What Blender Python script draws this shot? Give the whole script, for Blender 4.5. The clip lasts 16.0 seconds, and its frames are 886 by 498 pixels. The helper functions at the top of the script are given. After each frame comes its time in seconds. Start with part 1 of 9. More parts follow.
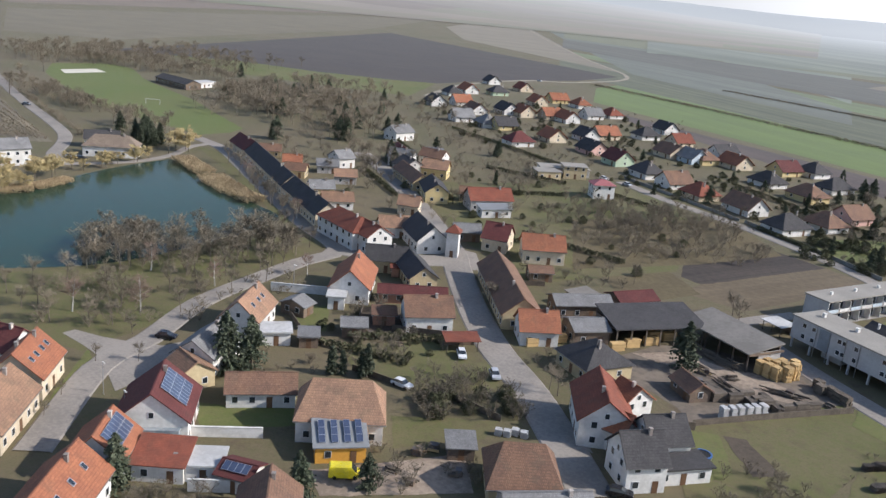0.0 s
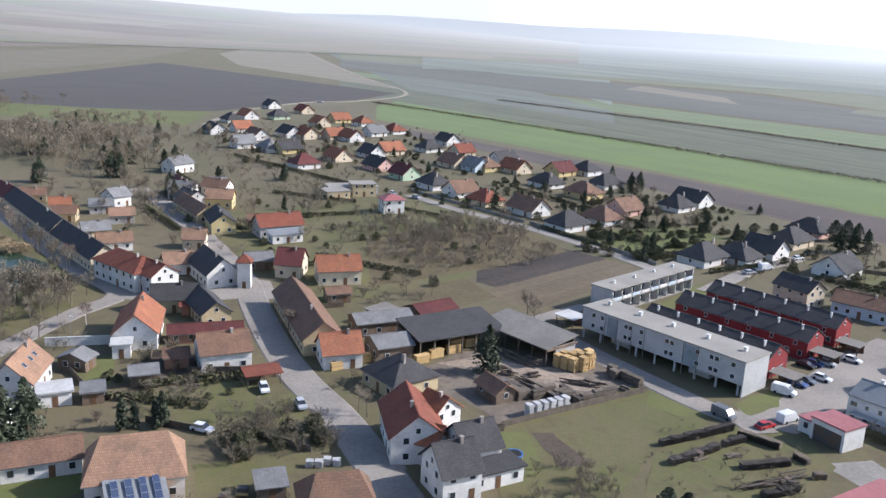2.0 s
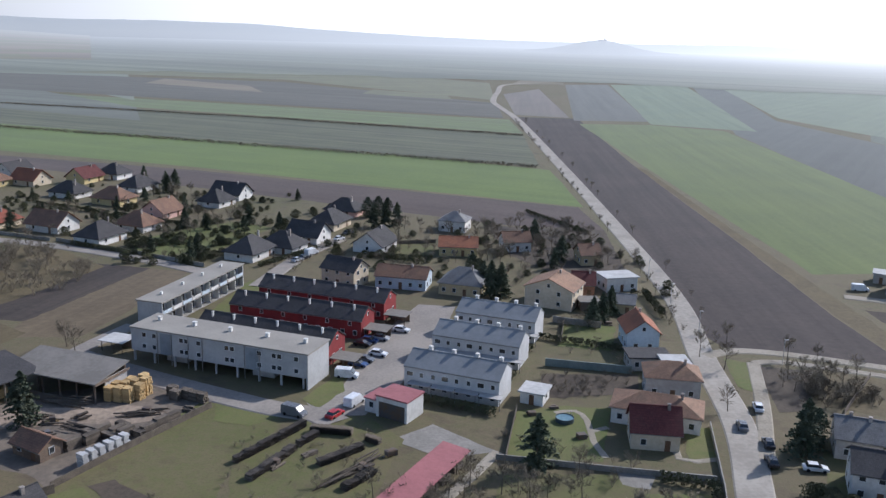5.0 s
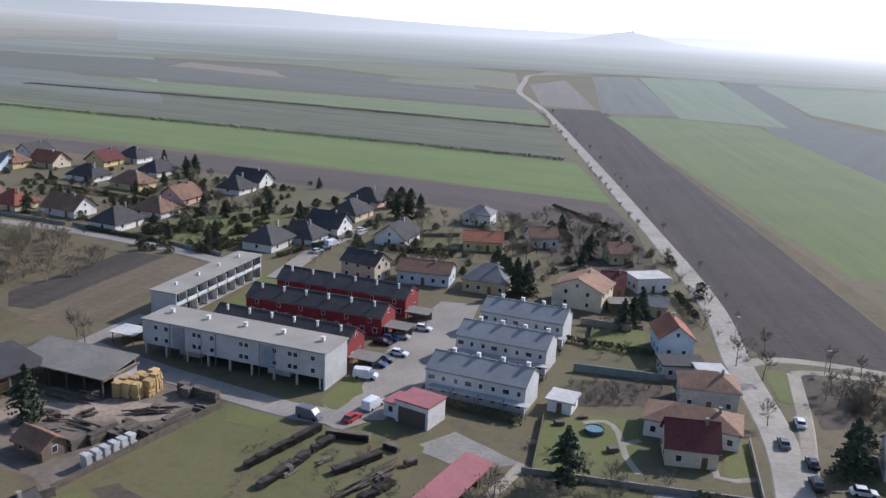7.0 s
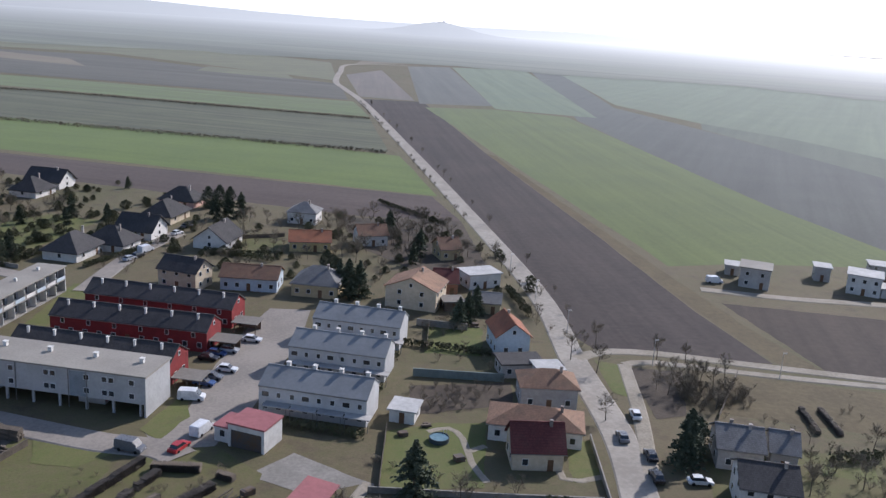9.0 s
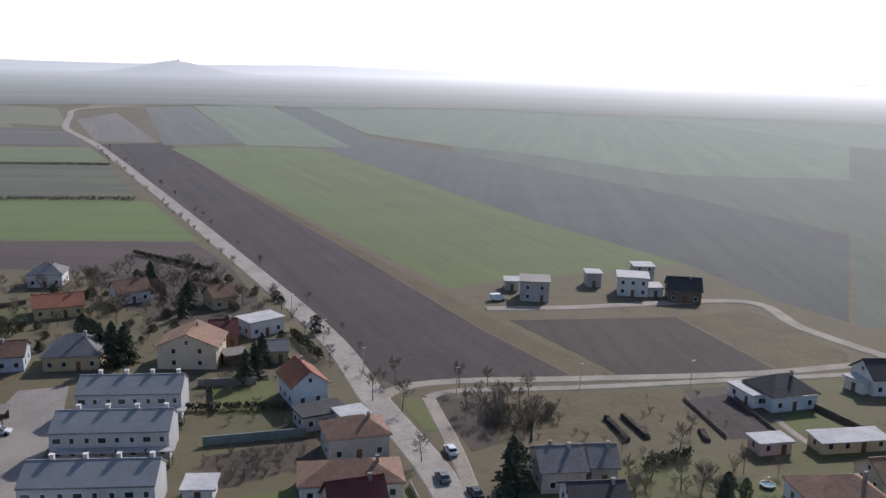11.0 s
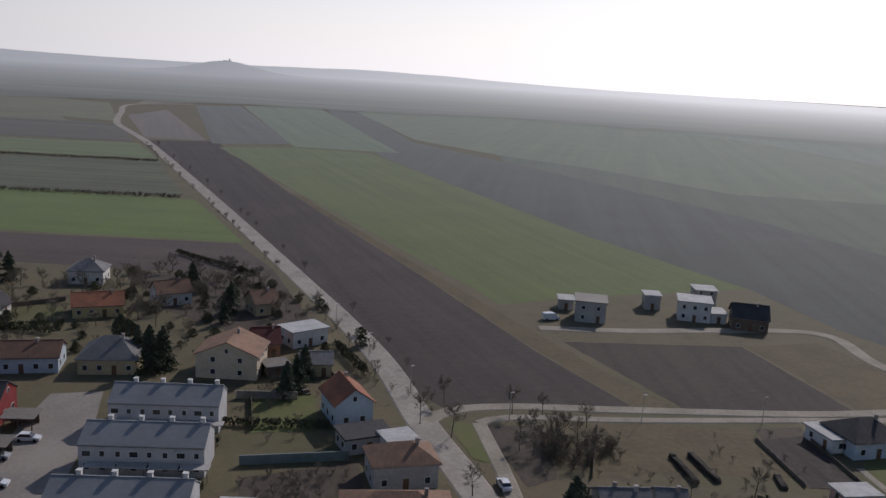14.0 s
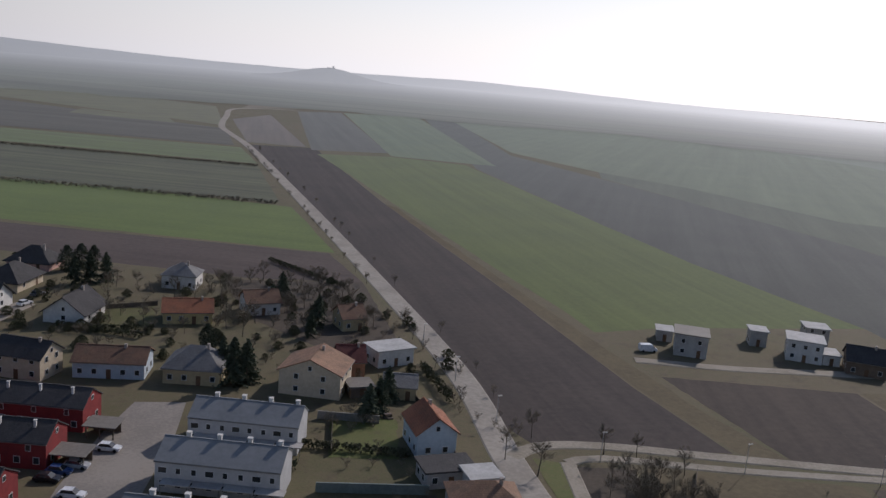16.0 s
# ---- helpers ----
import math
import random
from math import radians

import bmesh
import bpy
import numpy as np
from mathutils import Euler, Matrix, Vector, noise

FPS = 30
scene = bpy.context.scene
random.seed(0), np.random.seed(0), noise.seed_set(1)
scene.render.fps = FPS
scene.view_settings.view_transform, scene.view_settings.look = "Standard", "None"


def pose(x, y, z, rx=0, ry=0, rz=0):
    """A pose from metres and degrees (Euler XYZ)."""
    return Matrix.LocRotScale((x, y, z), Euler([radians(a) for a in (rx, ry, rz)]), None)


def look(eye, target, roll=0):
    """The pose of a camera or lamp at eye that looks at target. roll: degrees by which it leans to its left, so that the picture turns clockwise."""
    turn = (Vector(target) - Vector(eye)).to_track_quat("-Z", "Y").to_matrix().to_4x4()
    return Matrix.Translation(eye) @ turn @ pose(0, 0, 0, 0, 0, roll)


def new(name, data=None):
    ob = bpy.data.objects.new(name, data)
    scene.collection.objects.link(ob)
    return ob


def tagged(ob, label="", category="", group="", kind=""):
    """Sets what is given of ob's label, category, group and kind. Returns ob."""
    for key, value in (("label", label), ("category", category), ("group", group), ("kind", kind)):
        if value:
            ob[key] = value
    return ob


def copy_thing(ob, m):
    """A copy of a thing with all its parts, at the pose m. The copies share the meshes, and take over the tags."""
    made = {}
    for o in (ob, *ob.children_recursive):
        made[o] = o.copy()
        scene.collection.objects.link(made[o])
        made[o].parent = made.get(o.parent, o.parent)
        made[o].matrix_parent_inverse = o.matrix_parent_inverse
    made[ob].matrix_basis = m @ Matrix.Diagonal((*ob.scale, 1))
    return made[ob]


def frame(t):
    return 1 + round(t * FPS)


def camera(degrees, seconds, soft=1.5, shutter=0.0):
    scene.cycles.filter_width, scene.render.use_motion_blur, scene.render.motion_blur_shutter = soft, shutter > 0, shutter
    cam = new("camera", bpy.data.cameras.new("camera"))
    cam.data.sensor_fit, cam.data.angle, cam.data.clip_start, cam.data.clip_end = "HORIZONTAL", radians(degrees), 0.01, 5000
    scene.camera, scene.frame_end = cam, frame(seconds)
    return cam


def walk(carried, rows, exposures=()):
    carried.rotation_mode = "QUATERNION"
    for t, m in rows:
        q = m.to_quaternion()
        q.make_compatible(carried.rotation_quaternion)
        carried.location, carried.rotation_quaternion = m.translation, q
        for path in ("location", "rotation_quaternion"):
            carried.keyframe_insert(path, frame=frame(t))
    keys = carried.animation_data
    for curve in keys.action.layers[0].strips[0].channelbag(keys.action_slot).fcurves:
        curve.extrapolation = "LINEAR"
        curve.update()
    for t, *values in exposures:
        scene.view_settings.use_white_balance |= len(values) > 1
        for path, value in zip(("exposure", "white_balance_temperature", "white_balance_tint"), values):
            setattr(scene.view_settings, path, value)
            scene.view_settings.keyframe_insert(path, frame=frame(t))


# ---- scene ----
cam = camera(53.66, 16.0, soft=1.45)
PATH = [
    (0, (4.07, -14.47, 72.90), (-61.73, 55.04, 43.94), 5.25),
    (0.5, (4.24, -14.56, 72.87), (-63.33, 53.67, 44.96), 4.11),
    (1, (5.05, -14.76, 74.02), (-65.75, 51.49, 49.55), 3.78),
    (1.5, (5.15, -13.38, 74.18), (-65.46, 53.01, 49.57), 4.21),
    (2, (3.08, -11.08, 72.00), (-45.28, 72.75, 46.82), 2.80),
    (2.2, (5.73, -13.32, 72.70), (-29.60, 75.84, 44.38), 2.20),
    (2.5, (4.98, -10.61, 68.81), (-8.81, 84.13, 39.92), -0.50),
    (3, (3.56, -8.72, 73.75), (6.89, 86.67, 43.90), -1.96),
    (3.5, (2.59, -9.49, 72.06), (4.32, 89.35, 56.95), 1.88),
    (4, (2.68, -5.77, 71.74), (4.23, 91.44, 48.31), 2.58),
    (4.5, (2.02, -3.42, 72.38), (3.62, 93.22, 46.73), 2.47),
    (5, (1.18, -0.98, 72.30), (0.78, 96.01, 47.97), 1.64),
    (5.2, (1.16, 0.81, 71.56), (-0.78, 97.70, 46.91), 1.90),
    (7.5, (-0.66, 9.56, 71.53), (-2.99, 106.20, 45.94), 2.95),
    (8, (-0.99, 11.62, 71.62), (-2.65, 108.53, 46.98), 3.36),
    (8.5, (-0.45, 13.45, 72.27), (-1.47, 111.08, 50.64), 2.99),
    (9, (-2.50, 16.45, 72.33), (15.24, 111.46, 46.66), 3.82),
    (9.5, (-4.20, 19.27, 71.34), (30.91, 108.68, 43.54), 1.79),
    (10, (-3.62, 23.49, 69.65), (40.06, 110.89, 48.38), 0.02),
    (10.2, (-4.19, 24.90, 69.65), (40.56, 111.96, 49.24), 0.35),
    (12.3, (-2.63, 34.59, 70.54), (38.28, 123.12, 48.44), 3.51),
    (12.5, (-2.38, 34.43, 69.09), (38.72, 123.23, 48.45), 3.22),
    (13, (-2.47, 37.22, 69.98), (39.19, 125.83, 49.68), 4.14),
    (13.5, (-2.08, 39.25, 69.01), (39.54, 128.01, 49.27), 3.08),
    (14, (-2.40, 42.14, 68.68), (37.18, 131.73, 48.51), 3.45),
    (14.5, (-1.69, 44.34, 69.59), (29.48, 137.31, 50.01), 4.47),
    (15, (-0.58, 46.09, 70.13), (27.31, 140.06, 50.37), 4.15),
    (15.5, (0.32, 48.95, 70.13), (28.89, 141.74, 46.17), 4.27),
    (16, (0.19, 50.11, 69.64), (29.95, 143.52, 49.90), 4.90),
]
walk(cam, [(t, look(eye, target, roll)) for t, eye, target, roll in PATH],
     exposures=[(0.0, 0.27, 6150, 12), (0.5, 0.45, 6100, 12), (1.3, 0.47, 6000, 13), (2.0, 0.53, 5900, 13), (2.5, 0.53, 5800, 11), (3.5, 0.46, 5650, 10), (5.0, 0.02, 5750, 13), (7.5, 0.1, 5850, 15), (9.0, -0.04, 5900, 16), (10.2, -0.08, 5950, 17), (12.5, -0.88, 6200, 17), (14.5, -1.05, 6200, 17), (16.0, -0.95, 6200, 17)])

# ---- sky and sun ----
SUN_AZ, SUN_EL = 53.0, 33.0      # degrees clockwise from +y, and up
world = bpy.data.worlds.new("sky")
scene.world = world
world.use_nodes = True
wn = world.node_tree
sky = wn.nodes.new("ShaderNodeTexSky")
sky.sky_type, sky.sun_disc = "NISHITA", False
sky.sun_elevation, sky.sun_rotation = radians(SUN_EL), radians(SUN_AZ)
sky.air_density, sky.dust_density, sky.ozone_density, sky.altitude = 1.0, 1.1, 1.5, 150
bg = wn.nodes["Background"]
bg.inputs["Strength"].default_value = 0.15
haze, rise_, low = wn.nodes.new("ShaderNodeMix"), wn.nodes.new("ShaderNodeSeparateXYZ"), wn.nodes.new("ShaderNodeMapRange")   # bright ground haze, thinning out upwards
haze.data_type = "RGBA"
glow, toward, aim = wn.nodes.new("ShaderNodeMix"), wn.nodes.new("ShaderNodeVectorMath"), wn.nodes.new("ShaderNodeMapRange")   # the haze is brightest on the sun's side
glow.data_type, toward.operation = "RGBA", "DOT_PRODUCT"
glow.inputs["A"].default_value, glow.inputs["B"].default_value = (4.9, 4.95, 5.1, 1), (16.0, 15.8, 15.4, 1)
toward.inputs[1].default_value = (math.sin(radians(SUN_AZ)), math.cos(radians(SUN_AZ)), 0)
aim.inputs["From Min"].default_value, aim.inputs["From Max"].default_value = 0.15, 1.0
wn.links.new(toward.outputs["Value"], aim.inputs["Value"]), wn.links.new(aim.outputs["Result"], glow.inputs["Factor"]), wn.links.new(glow.outputs["Result"], haze.inputs["B"])
low.inputs["From Min"].default_value, low.inputs["From Max"].default_value = 0.0, 0.27
low.inputs["To Min"].default_value, low.inputs["To Max"].default_value = 0.85, 0.0
up_ = wn.nodes.new("ShaderNodeTexCoord").outputs["Generated"]
wn.links.new(up_, rise_.inputs["Vector"]), wn.links.new(up_, toward.inputs[0])
wn.links.new(rise_.outputs["Z"], low.inputs["Value"]), wn.links.new(low.outputs["Result"], haze.inputs["Factor"])
wn.links.new(sky.outputs["Color"], haze.inputs["A"]), wn.links.new(haze.outputs["Result"], bg.inputs["Color"])
sun_data = bpy.data.lights.new("sun", "SUN")
sun_data.energy, sun_data.angle, sun_data.color = 4.8, radians(0.7), (1.0, 0.94, 0.86)
sun = new("sun", sun_data)
sa, se = radians(SUN_AZ), radians(SUN_EL)
sun.matrix_world = look((0, 0, 300), Vector((0, 0, 300)) - Vector((math.sin(sa) * math.cos(se), math.cos(sa) * math.cos(se), math.sin(se))))

# ---- materials ----
MATS = {}


def mat(name, base, base2=None, rough=0.85, fine=1.2, coarse=0.12, bump=0.0, bump_scale=20.0, metal=0.0, rand=0.0, world_space=True, spec=0.3, sheen=0.0):
    """A surface with grain and stains: base and base2 mixed at two scales, uneven roughness and fine relief."""
    if name in MATS:
        return MATS[name]
    m = bpy.data.materials.new(name)
    m.use_nodes = True
    n, l = m.node_tree.nodes, m.node_tree.links
    bsdf = n["Principled BSDF"]
    bsdf.inputs["Metallic"].default_value = metal
    bsdf.inputs["Specular IOR Level"].default_value = spec
    # sheen whitens ground seen at a low angle, standing in for haze
    if sheen:
        bsdf.inputs["Sheen Weight"].default_value, bsdf.inputs["Sheen Roughness"].default_value = sheen, 0.22
        bsdf.inputs["Sheen Tint"].default_value = (0.97, 0.98, 0.97, 1)
    base2 = base2 or tuple(c * 0.72 for c in base)
    if world_space:
        where = n.new("ShaderNodeNewGeometry").outputs["Position"]
    else:
        where = n.new("ShaderNodeTexCoord").outputs["Object"]
    big, small = n.new("ShaderNodeTexNoise"), n.new("ShaderNodeTexNoise")
    big.inputs["Scale"].default_value, big.inputs["Detail"].default_value = coarse, 6
    small.inputs["Scale"].default_value, small.inputs["Detail"].default_value = fine, 5
    small.inputs["Roughness"].default_value = 0.65
    l.new(where, big.inputs["Vector"]), l.new(where, small.inputs["Vector"])
    add = n.new("ShaderNodeMath")
    add.operation = "ADD"
    l.new(big.outputs["Fac"], add.inputs[0]), l.new(small.outputs["Fac"], add.inputs[1])
    ramp = n.new("ShaderNodeMapRange")
    ramp.inputs["From Min"].default_value, ramp.inputs["From Max"].default_value = 0.82, 1.18
    l.new(add.outputs[0], ramp.inputs["Value"])
    mix = n.new("ShaderNodeMix")
    mix.data_type = "RGBA"
    mix.inputs["A"].default_value, mix.inputs["B"].default_value = (*base, 1), (*base2, 1)
    l.new(ramp.outputs["Result"], mix.inputs["Factor"])
    col = mix.outputs["Result"]
    if rand:
        info, hsv, mr = n.new("ShaderNodeObjectInfo"), n.new("ShaderNodeHueSaturation"), n.new("ShaderNodeMapRange")
        mr.inputs["To Min"].default_value, mr.inputs["To Max"].default_value = 1 - rand, 1 + rand
        l.new(info.outputs["Random"], mr.inputs["Value"]), l.new(mr.outputs["Result"], hsv.inputs["Value"])
        l.new(col, hsv.inputs["Color"])
        col = hsv.outputs["Color"]
    l.new(col, bsdf.inputs["Base Color"])
    rr = n.new("ShaderNodeMapRange")
    rr.inputs["To Min"].default_value, rr.inputs["To Max"].default_value = max(0.05, rough - 0.12), min(1, rough + 0.1)
    l.new(small.outputs["Fac"], rr.inputs["Value"]), l.new(rr.outputs["Result"], bsdf.inputs["Roughness"])
    if bump:
        bn, tex = n.new("ShaderNodeBump"), n.new("ShaderNodeTexNoise")
        tex.inputs["Scale"].default_value, tex.inputs["Detail"].default_value = bump_scale, 4
        l.new(where, tex.inputs["Vector"]), l.new(tex.outputs["Fac"], bn.inputs["Height"])
        bn.inputs["Strength"].default_value, bn.inputs["Distance"].default_value = bump, 0.1
        l.new(bn.outputs["Normal"], bsdf.inputs["Normal"])
    MATS[name] = m
    return m


def rows_mat(name, base, base2, angle, period, share=0.5, patch=0.03, strength=0.5, sheen=0.26):
    """Soil or crops in straight drill rows that run at an angle to the x axis."""
    if name in MATS:
        return MATS[name]
    m = mat(name, base, base2, rough=0.95, fine=0.5, coarse=patch, bump=0.25, bump_scale=1.5, sheen=sheen)
    n, l = m.node_tree.nodes, m.node_tree.links
    bsdf = n["Principled BSDF"]
    src = bsdf.inputs["Base Color"].links[0].from_socket
    geo, turn, mp, wave = n.new("ShaderNodeNewGeometry"), n.new("ShaderNodeVectorRotate"), n.new("ShaderNodeMapping"), n.new("ShaderNodeTexNoise")
    turn.rotation_type = "Z_AXIS"
    turn.inputs["Angle"].default_value = radians(-angle)
    mp.inputs["Scale"].default_value = (0.02 / period, 0.8 / period, 1)
    l.new(geo.outputs["Position"], turn.inputs["Vector"]), l.new(turn.outputs["Vector"], mp.inputs["Vector"]), l.new(mp.outputs["Vector"], wave.inputs["Vector"])
    wave.inputs["Scale"].default_value, wave.inputs["Detail"].default_value, wave.inputs["Roughness"].default_value = 1.0, 6, 0.7
    mr = n.new("ShaderNodeMapRange")
    mr.inputs["From Min"].default_value, mr.inputs["From Max"].default_value = share - 0.2, share + 0.2
    mr.inputs["To Min"].default_value, mr.inputs["To Max"].default_value = 1 - 2.2 * strength, 1 + strength
    l.new(wave.outputs["Fac"], mr.inputs["Value"])
    mul = n.new("ShaderNodeMix")
    mul.data_type, mul.blend_type = "RGBA", "MULTIPLY"
    mul.inputs["Factor"].default_value = 1
    l.new(src, mul.inputs["A"]), l.new(mr.outputs["Result"], mul.inputs["B"])
    l.new(mul.outputs["Result"], bsdf.inputs["Base Color"])
    return m


def tile_mat(name, base, base2, moss=0.25, across=0.28, along=0.36):
    """Roof tiles in courses, each tile a shade of its own, with weathered streaks and moss."""
    if name in MATS:
        return MATS[name]
    m = mat(name, base, base2, rough=0.85, fine=2.5, coarse=0.35, world_space=True, rand=0.12)
    n, l = m.node_tree.nodes, m.node_tree.links
    bsdf = n["Principled BSDF"]
    src = bsdf.inputs["Base Color"].links[0].from_socket
    co, brick = n.new("ShaderNodeTexCoord"), n.new("ShaderNodeTexBrick")
    l.new(co.outputs["Object"], brick.inputs["Vector"])
    brick.inputs["Scale"].default_value = 1.0
    brick.inputs["Brick Width"].default_value, brick.inputs["Row Height"].default_value = across, along
    brick.inputs["Mortar Size"].default_value = 0.03
    brick.inputs["Color1"].default_value, brick.inputs["Color2"].default_value = (1.0, 1.0, 1.0, 1), (0.72, 0.72, 0.72, 1)
    brick.inputs["Mortar"].default_value = (0.5, 0.5, 0.5, 1)
    mul = n.new("ShaderNodeMix")
    mul.data_type, mul.blend_type = "RGBA", "MULTIPLY"
    mul.inputs["Factor"].default_value = 0.75
    l.new(src, mul.inputs["A"]), l.new(brick.outputs["Color"], mul.inputs["B"])
    noi, mr, mix = n.new("ShaderNodeTexNoise"), n.new("ShaderNodeMapRange"), n.new("ShaderNodeMix")
    noi.inputs["Scale"].default_value, noi.inputs["Detail"].default_value = 0.5, 8
    l.new(n.new("ShaderNodeNewGeometry").outputs["Position"], noi.inputs["Vector"])
    mr.inputs["From Min"].default_value, mr.inputs["From Max"].default_value, mr.inputs["To Max"].default_value = 0.52, 0.75, moss
    l.new(noi.outputs["Fac"], mr.inputs["Value"])
    mix.data_type = "RGBA"
    mix.inputs["B"].default_value = (0.09, 0.085, 0.06, 1)
    l.new(mr.outputs["Result"], mix.inputs["Factor"]), l.new(mul.outputs["Result"], mix.inputs["A"])
    l.new(mix.outputs["Result"], bsdf.inputs["Base Color"])
    bn = n.new("ShaderNodeBump")
    bn.inputs["Strength"].default_value, bn.inputs["Distance"].default_value = 0.6, 0.05
    l.new(brick.outputs["Fac"], bn.inputs["Height"])
    bn.invert = True
    l.new(bn.outputs["Normal"], bsdf.inputs["Normal"])
    return m




def turf_mat(name, green, straw, soil, fine=0.6, coarse=0.05, sheen=0.06):
    """Winter turf: green, straw and bare patches that break up at several scales."""
    m = mat(name, green, straw, rough=0.95, fine=fine, coarse=coarse, bump=0.5, bump_scale=5, sheen=sheen)
    n, l = m.node_tree.nodes, m.node_tree.links
    bsdf = n["Principled BSDF"]
    src = bsdf.inputs["Base Color"].links[0].from_socket
    geo = n.new("ShaderNodeNewGeometry").outputs["Position"]
    for scale, low, high, top, colour in ((0.16, 0.52, 0.68, 0.75, soil), (2.2, 0.5, 0.75, 0.6, tuple(c * 0.55 for c in soil)), (0.035, 0.45, 0.65, 0.55, straw)):
        noi, mr, mix = n.new("ShaderNodeTexNoise"), n.new("ShaderNodeMapRange"), n.new("ShaderNodeMix")
        noi.inputs["Scale"].default_value, noi.inputs["Detail"].default_value, noi.inputs["Roughness"].default_value = scale, 8, 0.68
        l.new(geo, noi.inputs["Vector"])
        mr.inputs["From Min"].default_value, mr.inputs["From Max"].default_value, mr.inputs["To Max"].default_value = low, high, top
        l.new(noi.outputs["Fac"], mr.inputs["Value"])
        mix.data_type = "RGBA"
        mix.inputs["B"].default_value = (*colour, 1)
        l.new(mr.outputs["Result"], mix.inputs["Factor"]), l.new(src, mix.inputs["A"])
        src = mix.outputs["Result"]
    l.new(src, bsdf.inputs["Base Color"])
    return m


M_LAND = turf_mat("land", (0.104, 0.096, 0.044), (0.138, 0.11, 0.063), (0.084, 0.062, 0.043), coarse=0.02, sheen=0.1)
M_ASPHALT = mat("asphalt", (0.285, 0.252, 0.215), (0.21, 0.187, 0.162), fine=1.5, coarse=0.1, rough=0.9, bump=0.1)
M_TRACK = mat("pale_gravel_track", (0.33, 0.29, 0.23), (0.23, 0.2, 0.15), fine=1.8, coarse=0.15, rough=0.95, bump=0.2)
M_GRASS = turf_mat("winter_grass", (0.1, 0.106, 0.034), (0.132, 0.112, 0.055), (0.092, 0.07, 0.043))
M_PITCH = turf_mat("mown_pitch", (0.105, 0.135, 0.036), (0.125, 0.138, 0.045), (0.112, 0.12, 0.048), coarse=0.02)
M_LAWN = turf_mat("lawn", (0.1, 0.122, 0.032), (0.135, 0.13, 0.05), (0.1, 0.09, 0.045))
M_SOIL = mat("bare_soil", (0.09, 0.07, 0.05), (0.062, 0.048, 0.035), fine=1.0, coarse=0.08, rough=0.95, bump=0.6, bump_scale=4, sheen=0.06)
M_YARD = mat("trodden_yard", (0.33, 0.26, 0.195), (0.2, 0.155, 0.115), fine=0.8, coarse=0.1, rough=0.95, bump=0.3, bump_scale=4)
M_PAVE = mat("concrete_paving", (0.26, 0.24, 0.21), (0.19, 0.175, 0.15), fine=1.5, coarse=0.2, rough=0.9)
M_REED = mat("dry_reed", (0.5, 0.39, 0.24), (0.38, 0.29, 0.17), fine=2, coarse=0.2, rough=0.95)
M_BARK = mat("bark", (0.16, 0.13, 0.1), (0.1, 0.08, 0.065), fine=6, coarse=0.8, rough=0.95)
M_TWIG = mat("bare_twigs", (0.21, 0.175, 0.125), (0.15, 0.125, 0.09), fine=3, coarse=0.3, rough=0.95, rand=0.2)
M_BIRCH = mat("birch_twigs", (0.24, 0.17, 0.13), (0.16, 0.11, 0.085), fine=3, coarse=0.3, rough=0.95)
M_BIRCHBARK = mat("birch_bark", (0.6, 0.57, 0.52), (0.25, 0.23, 0.2), fine=5, coarse=1, rough=0.9)
M_WILLOW = mat("willow_shoots", (0.47, 0.38, 0.19), (0.38, 0.3, 0.15), fine=3, coarse=0.3, rough=0.9)
M_FIR = mat("conifer_needles", (0.068, 0.084, 0.05), (0.1, 0.11, 0.07), fine=3, coarse=0.4, rough=0.9, rand=0.25)
M_HEDGE = mat("hedge_leaves", (0.09, 0.094, 0.046), (0.115, 0.108, 0.062), fine=3, coarse=0.4, rough=0.9, rand=0.2)
WALLS = {
    "white": mat("white_render", (0.66, 0.64, 0.6), (0.53, 0.51, 0.47), fine=1.5, coarse=0.3, rand=0.06),
    "cream": mat("cream_render", (0.58, 0.49, 0.36), (0.47, 0.39, 0.28), fine=1.5, coarse=0.3, rand=0.06),
    "yellow": mat("yellow_render", (0.58, 0.46, 0.23), (0.48, 0.38, 0.19), fine=1.5, coarse=0.3),
    "ochre": mat("ochre_render", (0.5, 0.4, 0.24), (0.4, 0.32, 0.19), fine=1.5, coarse=0.3, rand=0.08),
    "grey": mat("grey_render", (0.42, 0.4, 0.37), (0.33, 0.31, 0.29), fine=1.5, coarse=0.3, rand=0.08),
    "brick": mat("raw_brickwork", (0.36, 0.2, 0.13), (0.26, 0.14, 0.1), fine=3, coarse=0.4),
    "red": mat("red_render", (0.24, 0.036, 0.034), (0.18, 0.03, 0.03), fine=1.5, coarse=0.3),
    "blue": mat("pale_blue_render", (0.5, 0.56, 0.6), (0.4, 0.46, 0.5), fine=1.5, coarse=0.3),
    "green": mat("pale_green_render", (0.42, 0.5, 0.36), (0.34, 0.42, 0.3), fine=1.5, coarse=0.3),
    "pink": mat("pink_render", (0.62, 0.4, 0.33), (0.52, 0.33, 0.28), fine=1.5, coarse=0.3),
    "wood": mat("weathered_boards", (0.2, 0.145, 0.1), (0.12, 0.09, 0.07), fine=4, coarse=0.5),
    "pale": mat("pale_grey_render", (0.42, 0.415, 0.405), (0.35, 0.345, 0.335), fine=1.5, coarse=0.3),
    "dull": mat("dull_white_render", (0.5, 0.495, 0.485), (0.42, 0.415, 0.405), fine=1.5, coarse=0.3, rand=0.05),
    "orange": mat("orange_render", (0.7, 0.36, 0.06), (0.6, 0.3, 0.05), fine=1.5, coarse=0.3),
}
